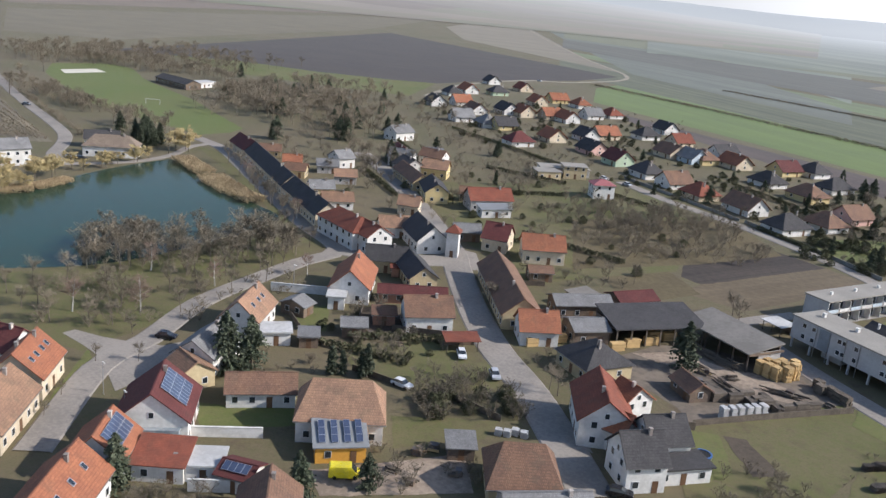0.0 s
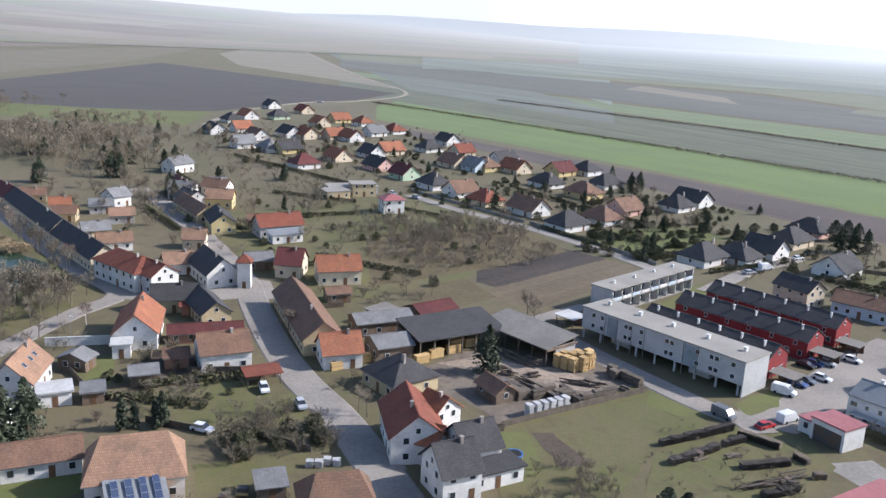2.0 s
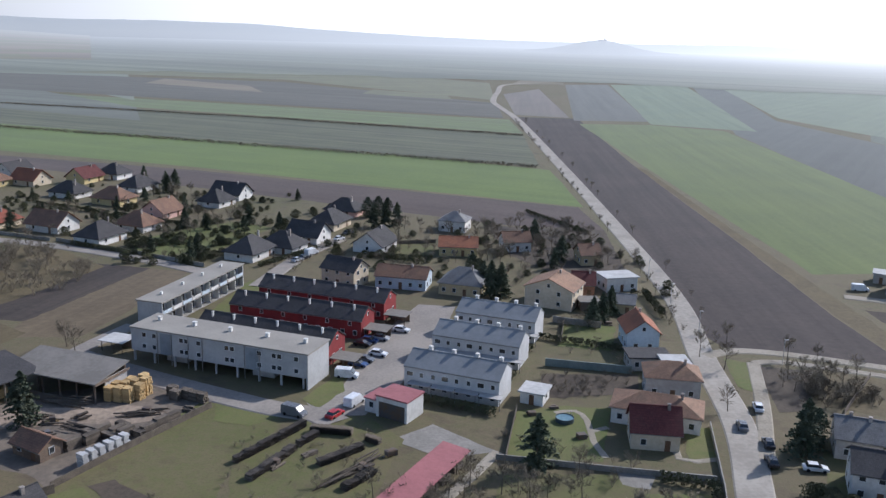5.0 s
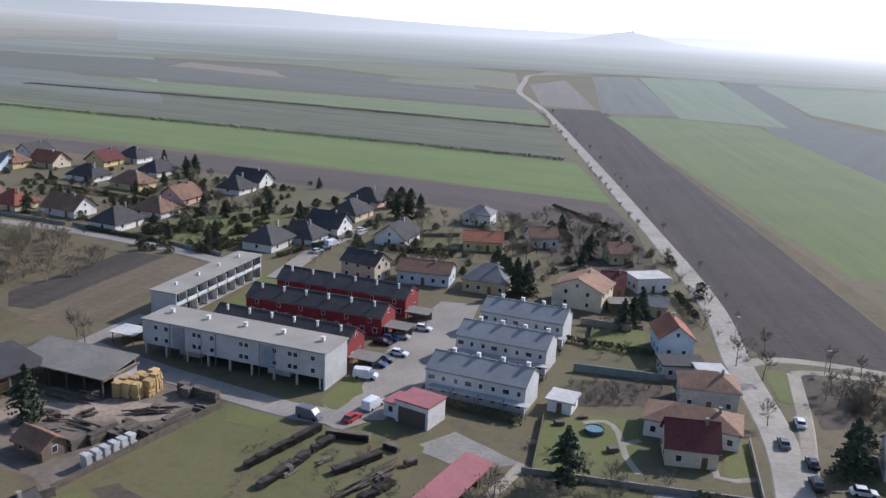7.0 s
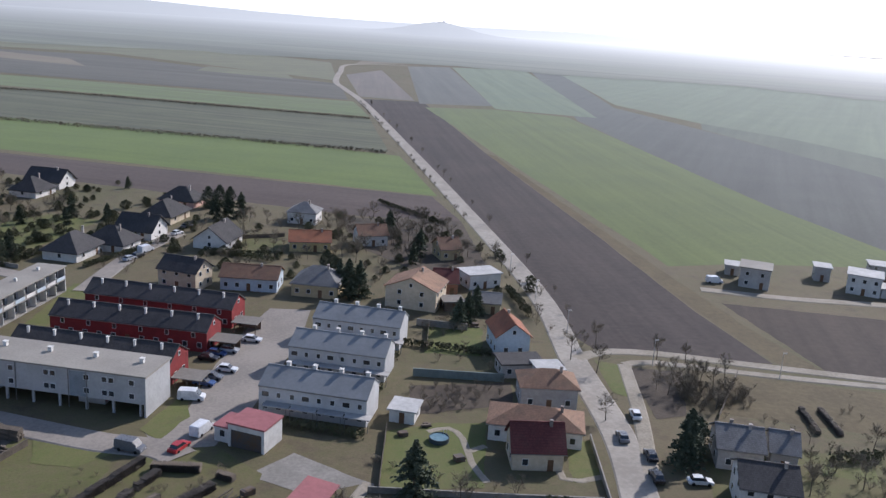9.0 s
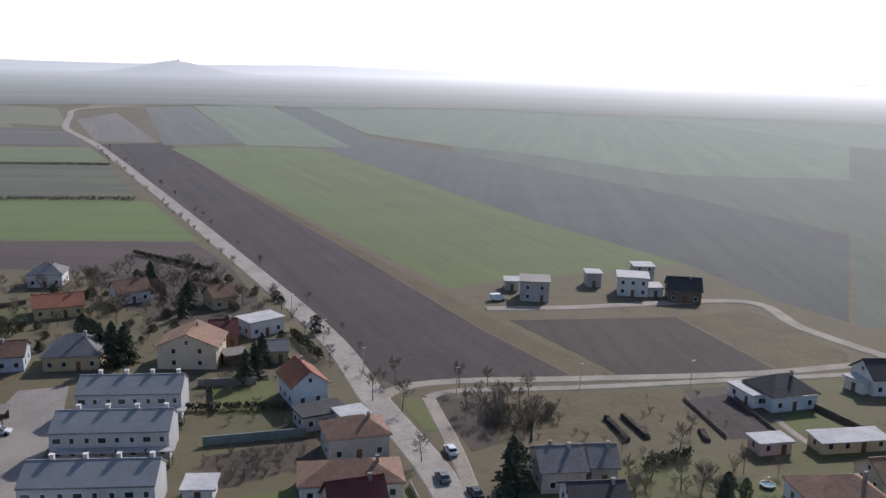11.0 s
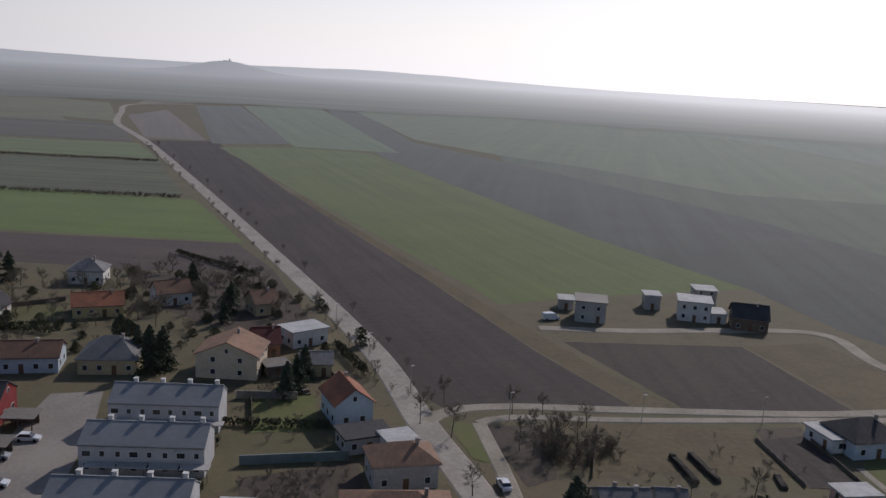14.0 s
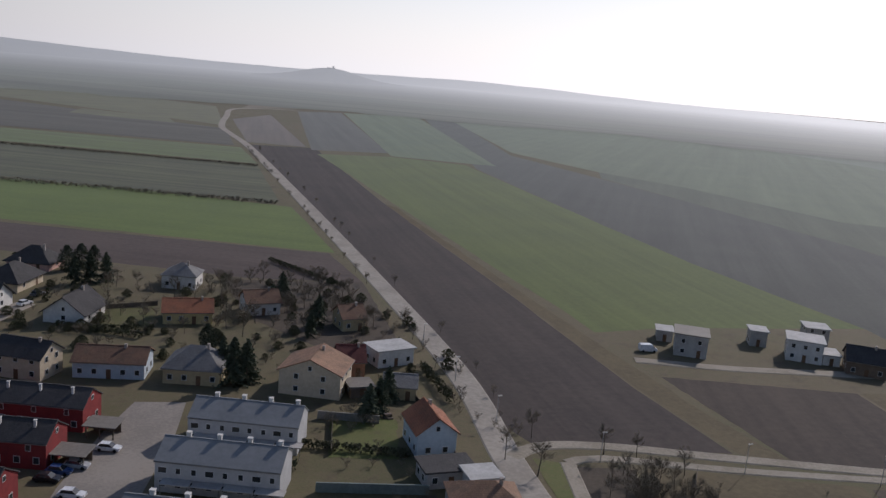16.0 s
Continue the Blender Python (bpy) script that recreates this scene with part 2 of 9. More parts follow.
ROOFS = {
    "orange": tile_mat("orange_tiles", (0.36, 0.14, 0.072), (0.27, 0.105, 0.06), moss=0.3),
    "red": tile_mat("red_tiles", (0.27, 0.085, 0.05), (0.2, 0.065, 0.042), moss=0.25),
    "brown": tile_mat("brown_tiles", (0.24, 0.135, 0.085), (0.17, 0.1, 0.07), moss=0.4),
    "tan": tile_mat("weathered_tan_tiles", (0.34, 0.2, 0.125), (0.25, 0.15, 0.1), moss=0.45),
    "greytan": tile_mat("weathered_grey_tan_tiles", (0.28, 0.215, 0.16), (0.21, 0.16, 0.12), moss=0.35),
    "dark": tile_mat("dark_grey_tiles", (0.075, 0.07, 0.07), (0.055, 0.052, 0.052), moss=0.1),
    "maroon": tile_mat("maroon_tiles", (0.15, 0.045, 0.04), (0.11, 0.035, 0.032), moss=0.15),
    "grey": tile_mat("grey_fibre_cement", (0.25, 0.245, 0.24), (0.19, 0.185, 0.18), moss=0.25),
    "pale": mat("pale_grey_roofing", (0.21, 0.19, 0.165), (0.16, 0.145, 0.125), fine=1.2, coarse=0.2),
    "pinkmetal": mat("faded_pink_roof_sheet", (0.33, 0.12, 0.12), (0.27, 0.1, 0.1), fine=1.2, coarse=0.2, rough=0.6),
    "gravel": mat("gravelled_flat_roof", (0.3, 0.275, 0.235), (0.24, 0.22, 0.19), fine=2.5, coarse=0.15),
    "metal": mat("zinc_roof_sheet", (0.235, 0.24, 0.24), (0.195, 0.2, 0.2), fine=1.2, coarse=0.2, rough=0.5),
    "whiteflat": mat("white_roof_membrane", (0.5, 0.49, 0.47), (0.38, 0.37, 0.35), fine=1.2, coarse=0.2),
}
M_FRAME = mat("white_window_frame", (0.7, 0.7, 0.68), fine=2, coarse=0.5, rough=0.5)
M_DARKFRAME = mat("brown_window_frame", (0.14, 0.08, 0.05), fine=2, coarse=0.5, rough=0.6)
M_GLASS = mat("window_glass", (0.035, 0.04, 0.045), (0.02, 0.024, 0.028), fine=0.8, coarse=0.3, rough=0.12, spec=0.8)
M_CHIM = mat("rendered_chimney", (0.38, 0.34, 0.3), (0.24, 0.2, 0.175), fine=4, coarse=0.8, rand=0.3)
M_DOOR = mat("wooden_door", (0.16, 0.09, 0.05), fine=3, coarse=0.6, rough=0.6)
M_GUTTER = mat("metal_gutter", (0.3, 0.29, 0.28), fine=2, coarse=0.5, rough=0.5, metal=0.6)
M_SOLAR = mat("solar_glass", (0.062, 0.078, 0.125), (0.045, 0.058, 0.1), fine=3, coarse=0.4, rough=0.2, spec=0.8)
M_ALU = mat("aluminium", (0.6, 0.6, 0.62), fine=2, coarse=0.5, rough=0.4, metal=0.8)
M_WOODNEW = mat("fresh_sawn_timber", (0.52, 0.36, 0.165), (0.4, 0.27, 0.125), fine=5, coarse=0.6, rand=0.2)
M_WOODOLD = mat("grey_timber", (0.155, 0.125, 0.095), (0.085, 0.07, 0.055), fine=5, coarse=0.6, rand=0.3)
M_TYRE = mat("tyre_rubber", (0.02, 0.02, 0.02), fine=3, coarse=0.5, rough=0.9)
M_STEEL = mat("dark_machinery", (0.08, 0.08, 0.085), (0.12, 0.08, 0.05), fine=3, coarse=0.4, rough=0.6, rand=0.4)
M_WRAP = mat("pale_sheeting", (0.5, 0.49, 0.47), (0.34, 0.33, 0.32), fine=3, coarse=0.6, rough=0.6)
M_CONC = mat("concrete", (0.3, 0.28, 0.25), (0.2, 0.19, 0.165), fine=2, coarse=0.3, rough=0.9)

# ---- building blocks ----


def mesh_of(name, verts, faces):
    me = bpy.data.meshes.new(name)
    me.from_pydata([tuple(v) for v in verts], [], [tuple(f) for f in faces])
    me.update()
    return me


def part(name, me, material, parent, label="", at=None):
    if isinstance(me, bmesh.types.BMesh):
        bm, me = me, bpy.data.meshes.new(name)
        bm.to_mesh(me)
        bm.free()
    if material and not me.materials:
        me.materials.append(material)
    ob = new(name, me)
    ob.parent = parent
    if at is not None:
        ob.matrix_basis = at
    return tagged(ob, label)


def empty(name, m, label, category, group="", kind=""):
    e = new(name)
    e.empty_display_size = 0.5
    e.matrix_basis = m
    return tagged(e, label, category, group, kind)


BOX_F = [(0, 3, 2, 1), (4, 5, 6, 7), (0, 1, 5, 4), (1, 2, 6, 5), (2, 3, 7, 6), (3, 0, 4, 7)]


def box_vf(x0, y0, z0, x1, y1, z1):
    return [(x0, y0, z0), (x1, y0, z0), (x1, y1, z0), (x0, y1, z0), (x0, y0, z1), (x1, y0, z1), (x1, y1, z1), (x0, y1, z1)], BOX_F


def join_vf(parts):
    v, f = [], []
    for pv, pf in parts:
        k = len(v)
        v += list(pv)
        f += [tuple(i + k for i in q) for q in pf]
    return v, f


def boxes(name, *bs):
    return mesh_of(name, *join_vf([box_vf(*b) for b in bs]))


def flat(name, pts, z, material, label, category="field", kind="structure"):
    """A level piece of ground with an outline of its own."""
    bm = bmesh.new()
    if category in ("field", "garden", "park", "yard"):
        loop = [Vector((x, y, 0)) for x, y in pts]
        total = sum((q - p).length for p, q in zip(loop, loop[1:] + loop[:1]))
        step, pts = max(2.0, total / 110), []
        for p, q in zip(loop, loop[1:] + loop[:1]):
            k = max(1, int((q - p).length / step))
            for i in range(k):
                c = p.lerp(q, i / k)
                amp = min(0.8, 0.12 * step + 0.25)
                pts.append((c.x + amp * noise.noise(c * 0.31), c.y + amp * noise.noise(c * 0.29 + Vector((7, 3, 0)))))
    vs = [bm.verts.new((x, y, z)) for x, y in pts]
    fc = bm.faces.new(vs)
    bmesh.ops.triangulate(bm, faces=[fc])
    bmesh.ops.recalc_face_normals(bm, faces=bm.faces)
    for q in bm.faces:
        if q.normal.z < 0:
            q.normal_flip()
    me = bpy.data.meshes.new(name)
    bm.to_mesh(me)
    bm.free()
    me.materials.append(material)
    return tagged(new(name, me), label, category, kind=kind)


def smooth_line(pts, step=4.0):
    """Points along a curve through pts."""
    p = [Vector((*q, 0)) for q in pts]
    p = [p[0] * 2 - p[1]] + p + [p[-1] * 2 - p[-2]]
    out = []
    for a, b, c, d in zip(p, p[1:], p[2:], p[3:]):
        k = max(2, int((c - b).length / step))
        for i in range(k):
            s = i / k
            out.append(0.5 * (2 * b + (c - a) * s + (2 * a - 5 * b + 4 * c - d) * s * s + (3 * b - a - 3 * c + d) * s ** 3))
    return out + [p[-2]]


def ribbon(name, pts, width, z, material, label, category="road", thick=0.12, wobble=0.0):
    line = smooth_line(pts)
    rnd = random.Random(len(pts))
    v, f = [], []
    for i, p in enumerate(line):
        a, b = line[max(0, i - 1)], line[min(len(line) - 1, i + 1)]
        n = Vector((-(b - a).y, (b - a).x, 0)).normalized()
        for s in (1, -1):
            w = width / 2 + rnd.uniform(-wobble, wobble)
            v += [(p.x + s * n.x * w, p.y + s * n.y * w, z), (p.x + s * n.x * (w + 0.3), p.y + s * n.y * (w + 0.3), z - thick)]
    for i in range(len(line) - 1):
        a, b = 4 * i, 4 * i + 4
        f += [(a, a + 2, b + 2, b), (a + 1, a, b, b + 1), (a + 2, a + 3, b + 3, b + 2)]
    me = mesh_of(name, v, f)
    me.materials.append(material)
    return tagged(new(name, me), label, category, kind="structure")


# ---- windows, doors, houses ----
SHARED = {}


def pane_meshes(w, h, dark=False):
    key = (round(w, 2), round(h, 2), dark)
    if key not in SHARED:
        b = 0.09
        fr = boxes("window_frame", (-w / 2, -0.07, 0, w / 2, 0.05, h))
        fr.materials.append(M_DARKFRAME if dark else M_FRAME)
        pn = boxes("pane", (-w / 2 + b, -0.085, b, w / 2 - b, -0.03, h - b))
        pn.materials.append(M_GLASS)
        SHARED[key] = fr, pn
    return SHARED[key]


def window(parent, x, y, z, rot, w=1.1, h=1.3, dark=False):
    fr, pn = pane_meshes(w, h, dark)
    ob = part("window", fr, None, parent, at=pose(x, y, z, 0, 0, rot))
    part("pane", pn, None, ob)
    return ob


def gable_solid(w, d, h, rise, ridge_y=0.0, z0=0.0):
    """Walls with gable ends, as one closed body."""
    v = [(-w / 2, -d / 2, z0), (w / 2, -d / 2, z0), (w / 2, d / 2, z0), (-w / 2, d / 2, z0), (-w / 2, -d / 2, h), (w / 2, -d / 2, h), (w / 2, d / 2, h), (-w / 2, d / 2, h), (-w / 2, ridge_y, h + rise), (w / 2, ridge_y, h + rise)]
    f = [(0, 3, 2, 1), (0, 1, 5, 4), (2, 3, 7, 6), (1, 2, 6, 9, 5), (3, 0, 4, 8, 7), (4, 5, 9, 8), (6, 7, 8, 9)]
    return v, f


def roof_vf(kind, w, d, h, rise, over=0.45, t=0.2, ridge_y=0.0, hip=0.5):
    """A roof covering with eaves, thickness and a ridge."""
    W, D = w / 2 + over, d / 2 + over
    if kind == "gable":
        out = []
        for s in (-1, 1):
            run = (d / 2 - s * ridge_y)
            k = rise / run
            ze = h - k * over
            ye = s * D
            n = Vector((0, -s * -k, 1)).normalized() * t if False else Vector((0, s * k, 1)).normalized() * t
            a = [(-W, ye, ze + 0.03), (W, ye, ze + 0.03), (W, ridge_y, h + rise + 0.03), (-W, ridge_y, h + rise + 0.03)]
            b = [(p[0], p[1] + n.y, p[2] + n.z) for p in a]
            b[2], b[3] = (W, ridge_y, h + rise + 0.03 + t * 1.1), (-W, ridge_y, h + rise + 0.03 + t * 1.1)
            out.append((a + b, BOX_F if s < 0 else [tuple(reversed(q)) for q in BOX_F]))
        (la, _), (ra, _) = out
        rim = [la[0], la[4], la[7], ra[4], ra[0], la[3]]
        v = [(-W, q[1], q[2]) for q in rim] + [(W, q[1], q[2]) for q in rim]
        return v, [(6 + i, 6 + (i + 1) % 6, (i + 1) % 6, i) for i in range(6)] + [(0, 1, 2, 5), (2, 3, 4, 5), (11, 8, 7, 6), (11, 10, 9, 8)]
    if kind == "hip":
        k = rise / (d / 2)
        ze = h - k * over
        R = max(0.05, w / 2 - d / 2 * hip * 2)
        e = [(-W, -D, ze), (W, -D, ze), (W, D, ze), (-W, D, ze)]
        e2 = [(x, y, z + t) for x, y, z in e]
        r = [(-R, 0, h + rise + t), (R, 0, h + rise + t)]
        v = e + e2 + r
        f = [(3, 2, 1, 0), (0, 1, 5, 4), (1, 2, 6, 5), (2, 3, 7, 6), (3, 0, 4, 7), (4, 5, 9, 8), (5, 6, 9), (6, 7, 8, 9), (7, 4, 8)]
        return v, f
    if kind == "mono":
        a = [(-W, -D, h), (W, -D, h), (W, D, h + rise), (-W, D, h + rise)]
        return a + [(x, y, z + t) for x, y, z in a], BOX_F
    return box_vf(-W, -D, h, W, D, h + t + 0.12)


WALLWORD = {"white": "white", "cream": "cream", "yellow": "yellow", "ochre": "ochre", "grey": "grey", "brick": "bare brick", "red": "red", "blue": "pale blue", "green": "pale green", "pink": "pink", "wood": "dark boarded", "pale": "pale grey", "orange": "orange"}
ROOFWORD = {"greytan": "grey-tan tiled", "orange": "orange tiled", "red": "red tiled", "brown": "brown tiled", "tan": "weathered tan tiled", "dark": "dark grey tiled", "maroon": "maroon tiled", "grey": "grey fibre-cement", "pale": "pale grey", "pinkmetal": "faded pink sheet", "gravel": "gravelled", "metal": "zinc sheet", "whiteflat": "white"}
KINDWORD = {"gable": "gable roof", "hip": "hipped roof", "mono": "lean-to roof", "flat": "flat roof"}


def house(x, y, rot, w, d, h, roof="gable", rise=2.5, wall="white", tiles="red", chimneys=1, storeys=0, name="house", label="", group="", bays=0, ends=1, over=0.45, ridge_y=0.0, hip=0.5, dark=False, z0=-0.05, doors=1, wh=1.25, far=False):
    TAKEN.append((x, y, radians(rot), w / 2, d / 2))
    storeys = storeys or max(1, round((h - 0.3) / 2.7))
    label = label or f"{WALLWORD[wall]} rendered {name.replace('_', ' ')} with {ROOFWORD[tiles]} {KINDWORD[roof]}"
    e = empty(name, pose(x, y, 0, 0, 0, rot), label, name.split("_")[-1] if name != "house" else "house", group)
    if roof == "gable":
        part("wall", mesh_of("wall", *gable_solid(w, d, h, rise, ridge_y, z0)), WALLS[wall], e)
    elif roof == "mono":
        v, f = box_vf(-w / 2, -d / 2, z0, w / 2, d / 2, h)
        v[6], v[7] = (w / 2, d / 2, h + rise), (-w / 2, d / 2, h + rise)
        part("wall", mesh_of("wall", v, f), WALLS[wall], e)
    else:
        part("wall", boxes("wall", (-w / 2, -d / 2, z0, w / 2, d / 2, h)), WALLS[wall], e)
    rf = part("roof", mesh_of("roof", *roof_vf(roof, w, d, h, rise, over, ridge_y=ridge_y, hip=hip)), ROOFS[tiles], e)
    if roof == "gable":
        part("ridge_tiles", boxes("ridge_tiles", (-w / 2 - over, ridge_y - 0.14, h + rise + 0.21, w / 2 + over, ridge_y + 0.14, h + rise + 0.31)), ROOFS[tiles], rf)
    rnd = random.Random(int(abs(x * 31 + y * 17) * 10))
    for i in range(chimneys):
        cx = w * (0.28 if i == 0 else -0.25) * rnd.uniform(0.6, 1.1)
        cy = ridge_y + d * 0.06 * (1 if i % 2 else -1)
        top = h + (rise if roof in ("gable", "hip") else 0) + 0.75
        part("chimney", boxes("chimney", (cx - 0.26, cy - 0.26, h * 0.9, cx + 0.26, cy + 0.26, top), (cx - 0.32, cy - 0.32, top + 0.002, cx + 0.32, cy + 0.32, top + 0.1)), M_CHIM, rf)
    nb = bays or (2 if far else max(1, int(w / 2.9)))
    for s in range(storeys):
        z = 0.95 + s * 2.75
        if z + wh > h:
            break
        for i in range(nb):
            px = -w / 2 + w * (i + 0.5) / nb
            if doors and s == 0 and i == nb // 2:
                part("door", boxes("door", (px - 0.5, -d / 2 - 0.05, 0, px + 0.5, -d / 2 + 0.03, 2.1)), M_DOOR, e)
            else:
                window(e, px, -d / 2 - 0.01, z, 0, h=wh, dark=dark)
            if not far:
                window(e, px, d / 2 + 0.01, z, 180, h=wh, dark=dark)
        for k in range(2 if ends and d > 5 and not far else (1 if ends else 0)):
            py = d * (-0.22 + 0.44 * k) if d > 5 and not far else 0
            window(e, w / 2 + 0.01, py, z, 90, h=wh, dark=dark)
            window(e, -w / 2 - 0.01, py, z, -90, h=wh, dark=dark)
    if roof == "gable" and rise > 2.2 and ends:
        for sx in (1, -1):
            window(e, sx * (w / 2 + 0.01), ridge_y, h + 0.35, 90 * sx, w=0.9, h=min(1.1, rise * 0.4), dark=dark)
    for s in (-1, 1) if roof in ("gable", "hip") and not far else ():
        k = over * rise / max(0.5, d / 2 - s * ridge_y)
        part("gutter", boxes("gutter", (-w / 2 - over, s * (d / 2 + over) - 0.07 + s * 0.07, h - k - 0.02, w / 2 + over, s * (d / 2 + over) + 0.07 + s * 0.07, h - k + 0.1)), M_GUTTER, e)
    return e
# ---- ground, roads, fields ----
bm = bmesh.new()
bmesh.ops.create_grid(bm, x_segments=40, y_segments=40, size=4900)
me = bpy.data.meshes.new("ground")
bm.to_mesh(me)
bm.free()
me.materials.append(M_LAND)
tagged(new("ground", me), "flat winter farmland with dull grass", "ground", kind="structure")
M_ROADPALE = mat("pale_worn_asphalt", (0.35, 0.315, 0.265), (0.26, 0.232, 0.195), fine=0.9, coarse=0.1, rough=0.92, bump=0.1)
M_VERGE = mat("dry_verge_grass", (0.128, 0.1, 0.052), (0.094, 0.074, 0.04), fine=0.7, coarse=0.08, rough=0.95, bump=0.4, bump_scale=5)

flat("field_1", [(-25.6, 159.4), (-19.8, 166.2), (-16.2, 189.4), (-11.0, 210.2), (-5.9, 225.0), (4.0, 223.9), (1.8, 207.6), (-3.7, 183.8), (-8.3, 167.4), (-13.9, 153.4), (-20.1, 147.9)], 0.004, M_ASPHALT, "asphalt parking court", "car park")
flat("field_2", [(-88.0, 132.6), (-84.9, 152.6), (-76.9, 160.6), (-59.2, 166.7), (-44.0, 157.1), (-54.1, 136.6), (-60.8, 123.4), (-66.0, 128.0)], 0.005, mat("trodden_dirt", (0.185, 0.15, 0.115), (0.115, 0.095, 0.075), fine=0.6, coarse=0.12, rough=0.95, bump=0.4, bump_scale=4), "trodden earth of a timber yard", "yard")
flat("field_41", [(-86.0, 143.0), (-80.0, 153.0), (-69.7, 153.5), (-63.8, 156.6), (-56.6, 155.1), (-49.6, 153.1), (-50.7, 150.0), (-57.7, 146.5), (-64.6, 147.0), (-76.0, 144.0)], 0.035, M_YARD, "pale sandy middle of the timber yard", "yard")
flat("field_3", [(-114.0, 213.0), (-107.5, 256.6), (-88.2, 252.7), (-101.6, 201.7), (-108.7, 202.5)], 0.006, rows_mat("dark_plough", (0.064, 0.048, 0.036), (0.047, 0.036, 0.029), 75, 3.0, strength=0.2), "ploughed dark garden field", "field")
flat("field_4", [(-88.2, 252.7), (-75.5, 250.1), (-79.1, 215.2), (-84.1, 191.8), (-102.5, 190.2), (-101.6, 201.7)], 0.007, rows_mat("tan_stubble", (0.15, 0.112, 0.066), (0.115, 0.086, 0.052), 75, 4.0, strength=0.14), "tan stubble field", "field")
flat("field_5", [(-61.8, 123.2), (-44.1, 162.0), (-26.5, 155.2), (-33.9, 132.3), (-33.7, 113.1), (-54.0, 108.1)], 0.008, M_GRASS, "rough green meadow", "field")
flat("field_6", [(-330.0, 489.4), (-127.5, 435.5), (56.8, 367.2), (60.9, 323.5), (25.5, 327.4), (-72.1, 370.7), (-246.4, 444.2), (-335.4, 475.0)], 0.009, rows_mat("brown_plough", (0.09, 0.064, 0.053), (0.07, 0.05, 0.043), -22, 5.0, strength=0.14, sheen=0.18), "brown ploughed field strip", "field")
flat("field_7", [(-423.6, 605.3), (-447.7, 699.4), (-170.0, 581.8), (55.8, 469.7), (59.2, 367.6), (-130.2, 444.9), (-366.0, 520.2)], 0.009, rows_mat("green_crop", (0.118, 0.158, 0.036), (0.1, 0.136, 0.034), -22, 12.0, strength=0.08, sheen=0.18), "green winter wheat strip", "field")
flat("field_8", [(-683.7, 895.2), (-403.7, 793.4), (53.6, 629.3), (51.6, 482.7), (-78.6, 525.1), (-311.2, 609.0), (-528.1, 688.6)], 0.010, rows_mat("vineyard_rows", (0.108, 0.112, 0.06), (0.088, 0.09, 0.052), -22, 6.0, strength=0.22, sheen=0.16), "vineyard and hedge strip", "field")
flat("field_9", [(-741.0, 971.4), (-450.3, 886.2), (50.4, 740.6), (54.5, 640.0), (-409.4, 804.7), (-694.4, 909.5)], 0.011, rows_mat("pale_green_crop", (0.122, 0.155, 0.052), (0.11, 0.13, 0.052), -22, 8.0, strength=0.14, sheen=0.2), "pale green crop strip", "field")
flat("field_10", [(53.5, 766.8), (111.9, 767.2), (106.4, 489.7), (107.2, 309.4), (106.2, 225.3), (108.5, 188.0), (69.2, 197.0), (64.3, 211.6), (67.5, 293.3)], 0.012, rows_mat("dark_field", (0.064, 0.048, 0.041), (0.048, 0.037, 0.033), 88, 4.0, strength=0.16, sheen=0.08), "dark ploughed field beside the road", "field")
flat("field_11", [(106.9, 722.0), (168.0, 730.4), (219.1, 698.3), (212.7, 491.4), (209.0, 362.4), (213.1, 289.2), (214.7, 269.4), (141.9, 272.1), (118.0, 268.0), (112.0, 483.6)], 0.013, rows_mat("green_field", (0.114, 0.14, 0.038), (0.096, 0.12, 0.036), 88, 6.0, strength=0.10, sheen=0.2), "broad green winter crop field", "field")
flat("field_12", [(106.4, 489.0), (110.0, 479.6), (112.0, 321.9), (114.2, 240.0), (115.0, 211.7), (118.4, 181.8), (109.5, 188.0), (106.8, 225.3), (107.6, 309.4)], 0.014, M_VERGE, "dry grass strip between fields", "field")
flat("field_13", [(117.5, 231.6), (164.3, 216.6), (156.2, 170.8), (119.0, 181.6)], 0.015, rows_mat("brown_field", (0.066, 0.048, 0.036), (0.051, 0.038, 0.03), 70, 4.0, strength=0.16, sheen=0.07), "brown fallow field by new houses", "field")
flat("field_14", [(165.1, 216.4), (189.6, 214.7), (187.4, 194.4), (183.7, 174.1), (173.6, 165.8), (157.5, 170.4)], 0.016, M_VERGE, "dry brown grass strip by the lane", "field")
flat("field_15", [(354.2, 1305.8), (396.2, 1288.0), (296.6, 799.4), (312.7, 654.8), (322.8, 544.8), (331.7, 411.7), (324.4, 289.3), (207.9, 193.9), (206.4, 222.3), (214.7, 269.4), (209.0, 362.4), (212.7, 491.4), (220.3, 674.3)], 0.017, rows_mat("grey_field", (0.075, 0.078, 0.064), (0.062, 0.064, 0.054), 60, 7.0, strength=0.12), "dark grey-brown ploughed field", "field")
flat("field_16", [(387.0, 1258.8), (757.1, 1430.4), (806.1, 910.7), (722.4, 615.4), (495.6, 429.6), (393.6, 483.8), (370.1, 620.6), (334.2, 697.7), (308.3, 829.6)], 0.018, rows_mat("bluegreen_field", (0.13, 0.16, 0.09), (0.112, 0.138, 0.082), 55, 10.0, strength=0.10, sheen=0.3), "pale green fields", "field")
flat("field_42", [(722.0, 612.0), (802.0, 911.0), (757.0, 1425.0), (1400.0, 1100.0), (1500.0, 500.0), (900.0, 300.0), (760.0, 352.0)], 0.021, rows_mat("sunward_field", (0.12, 0.145, 0.088), (0.105, 0.125, 0.08), 50, 14.0, strength=0.10, sheen=0.4), "pale distant field towards the sun", "field")
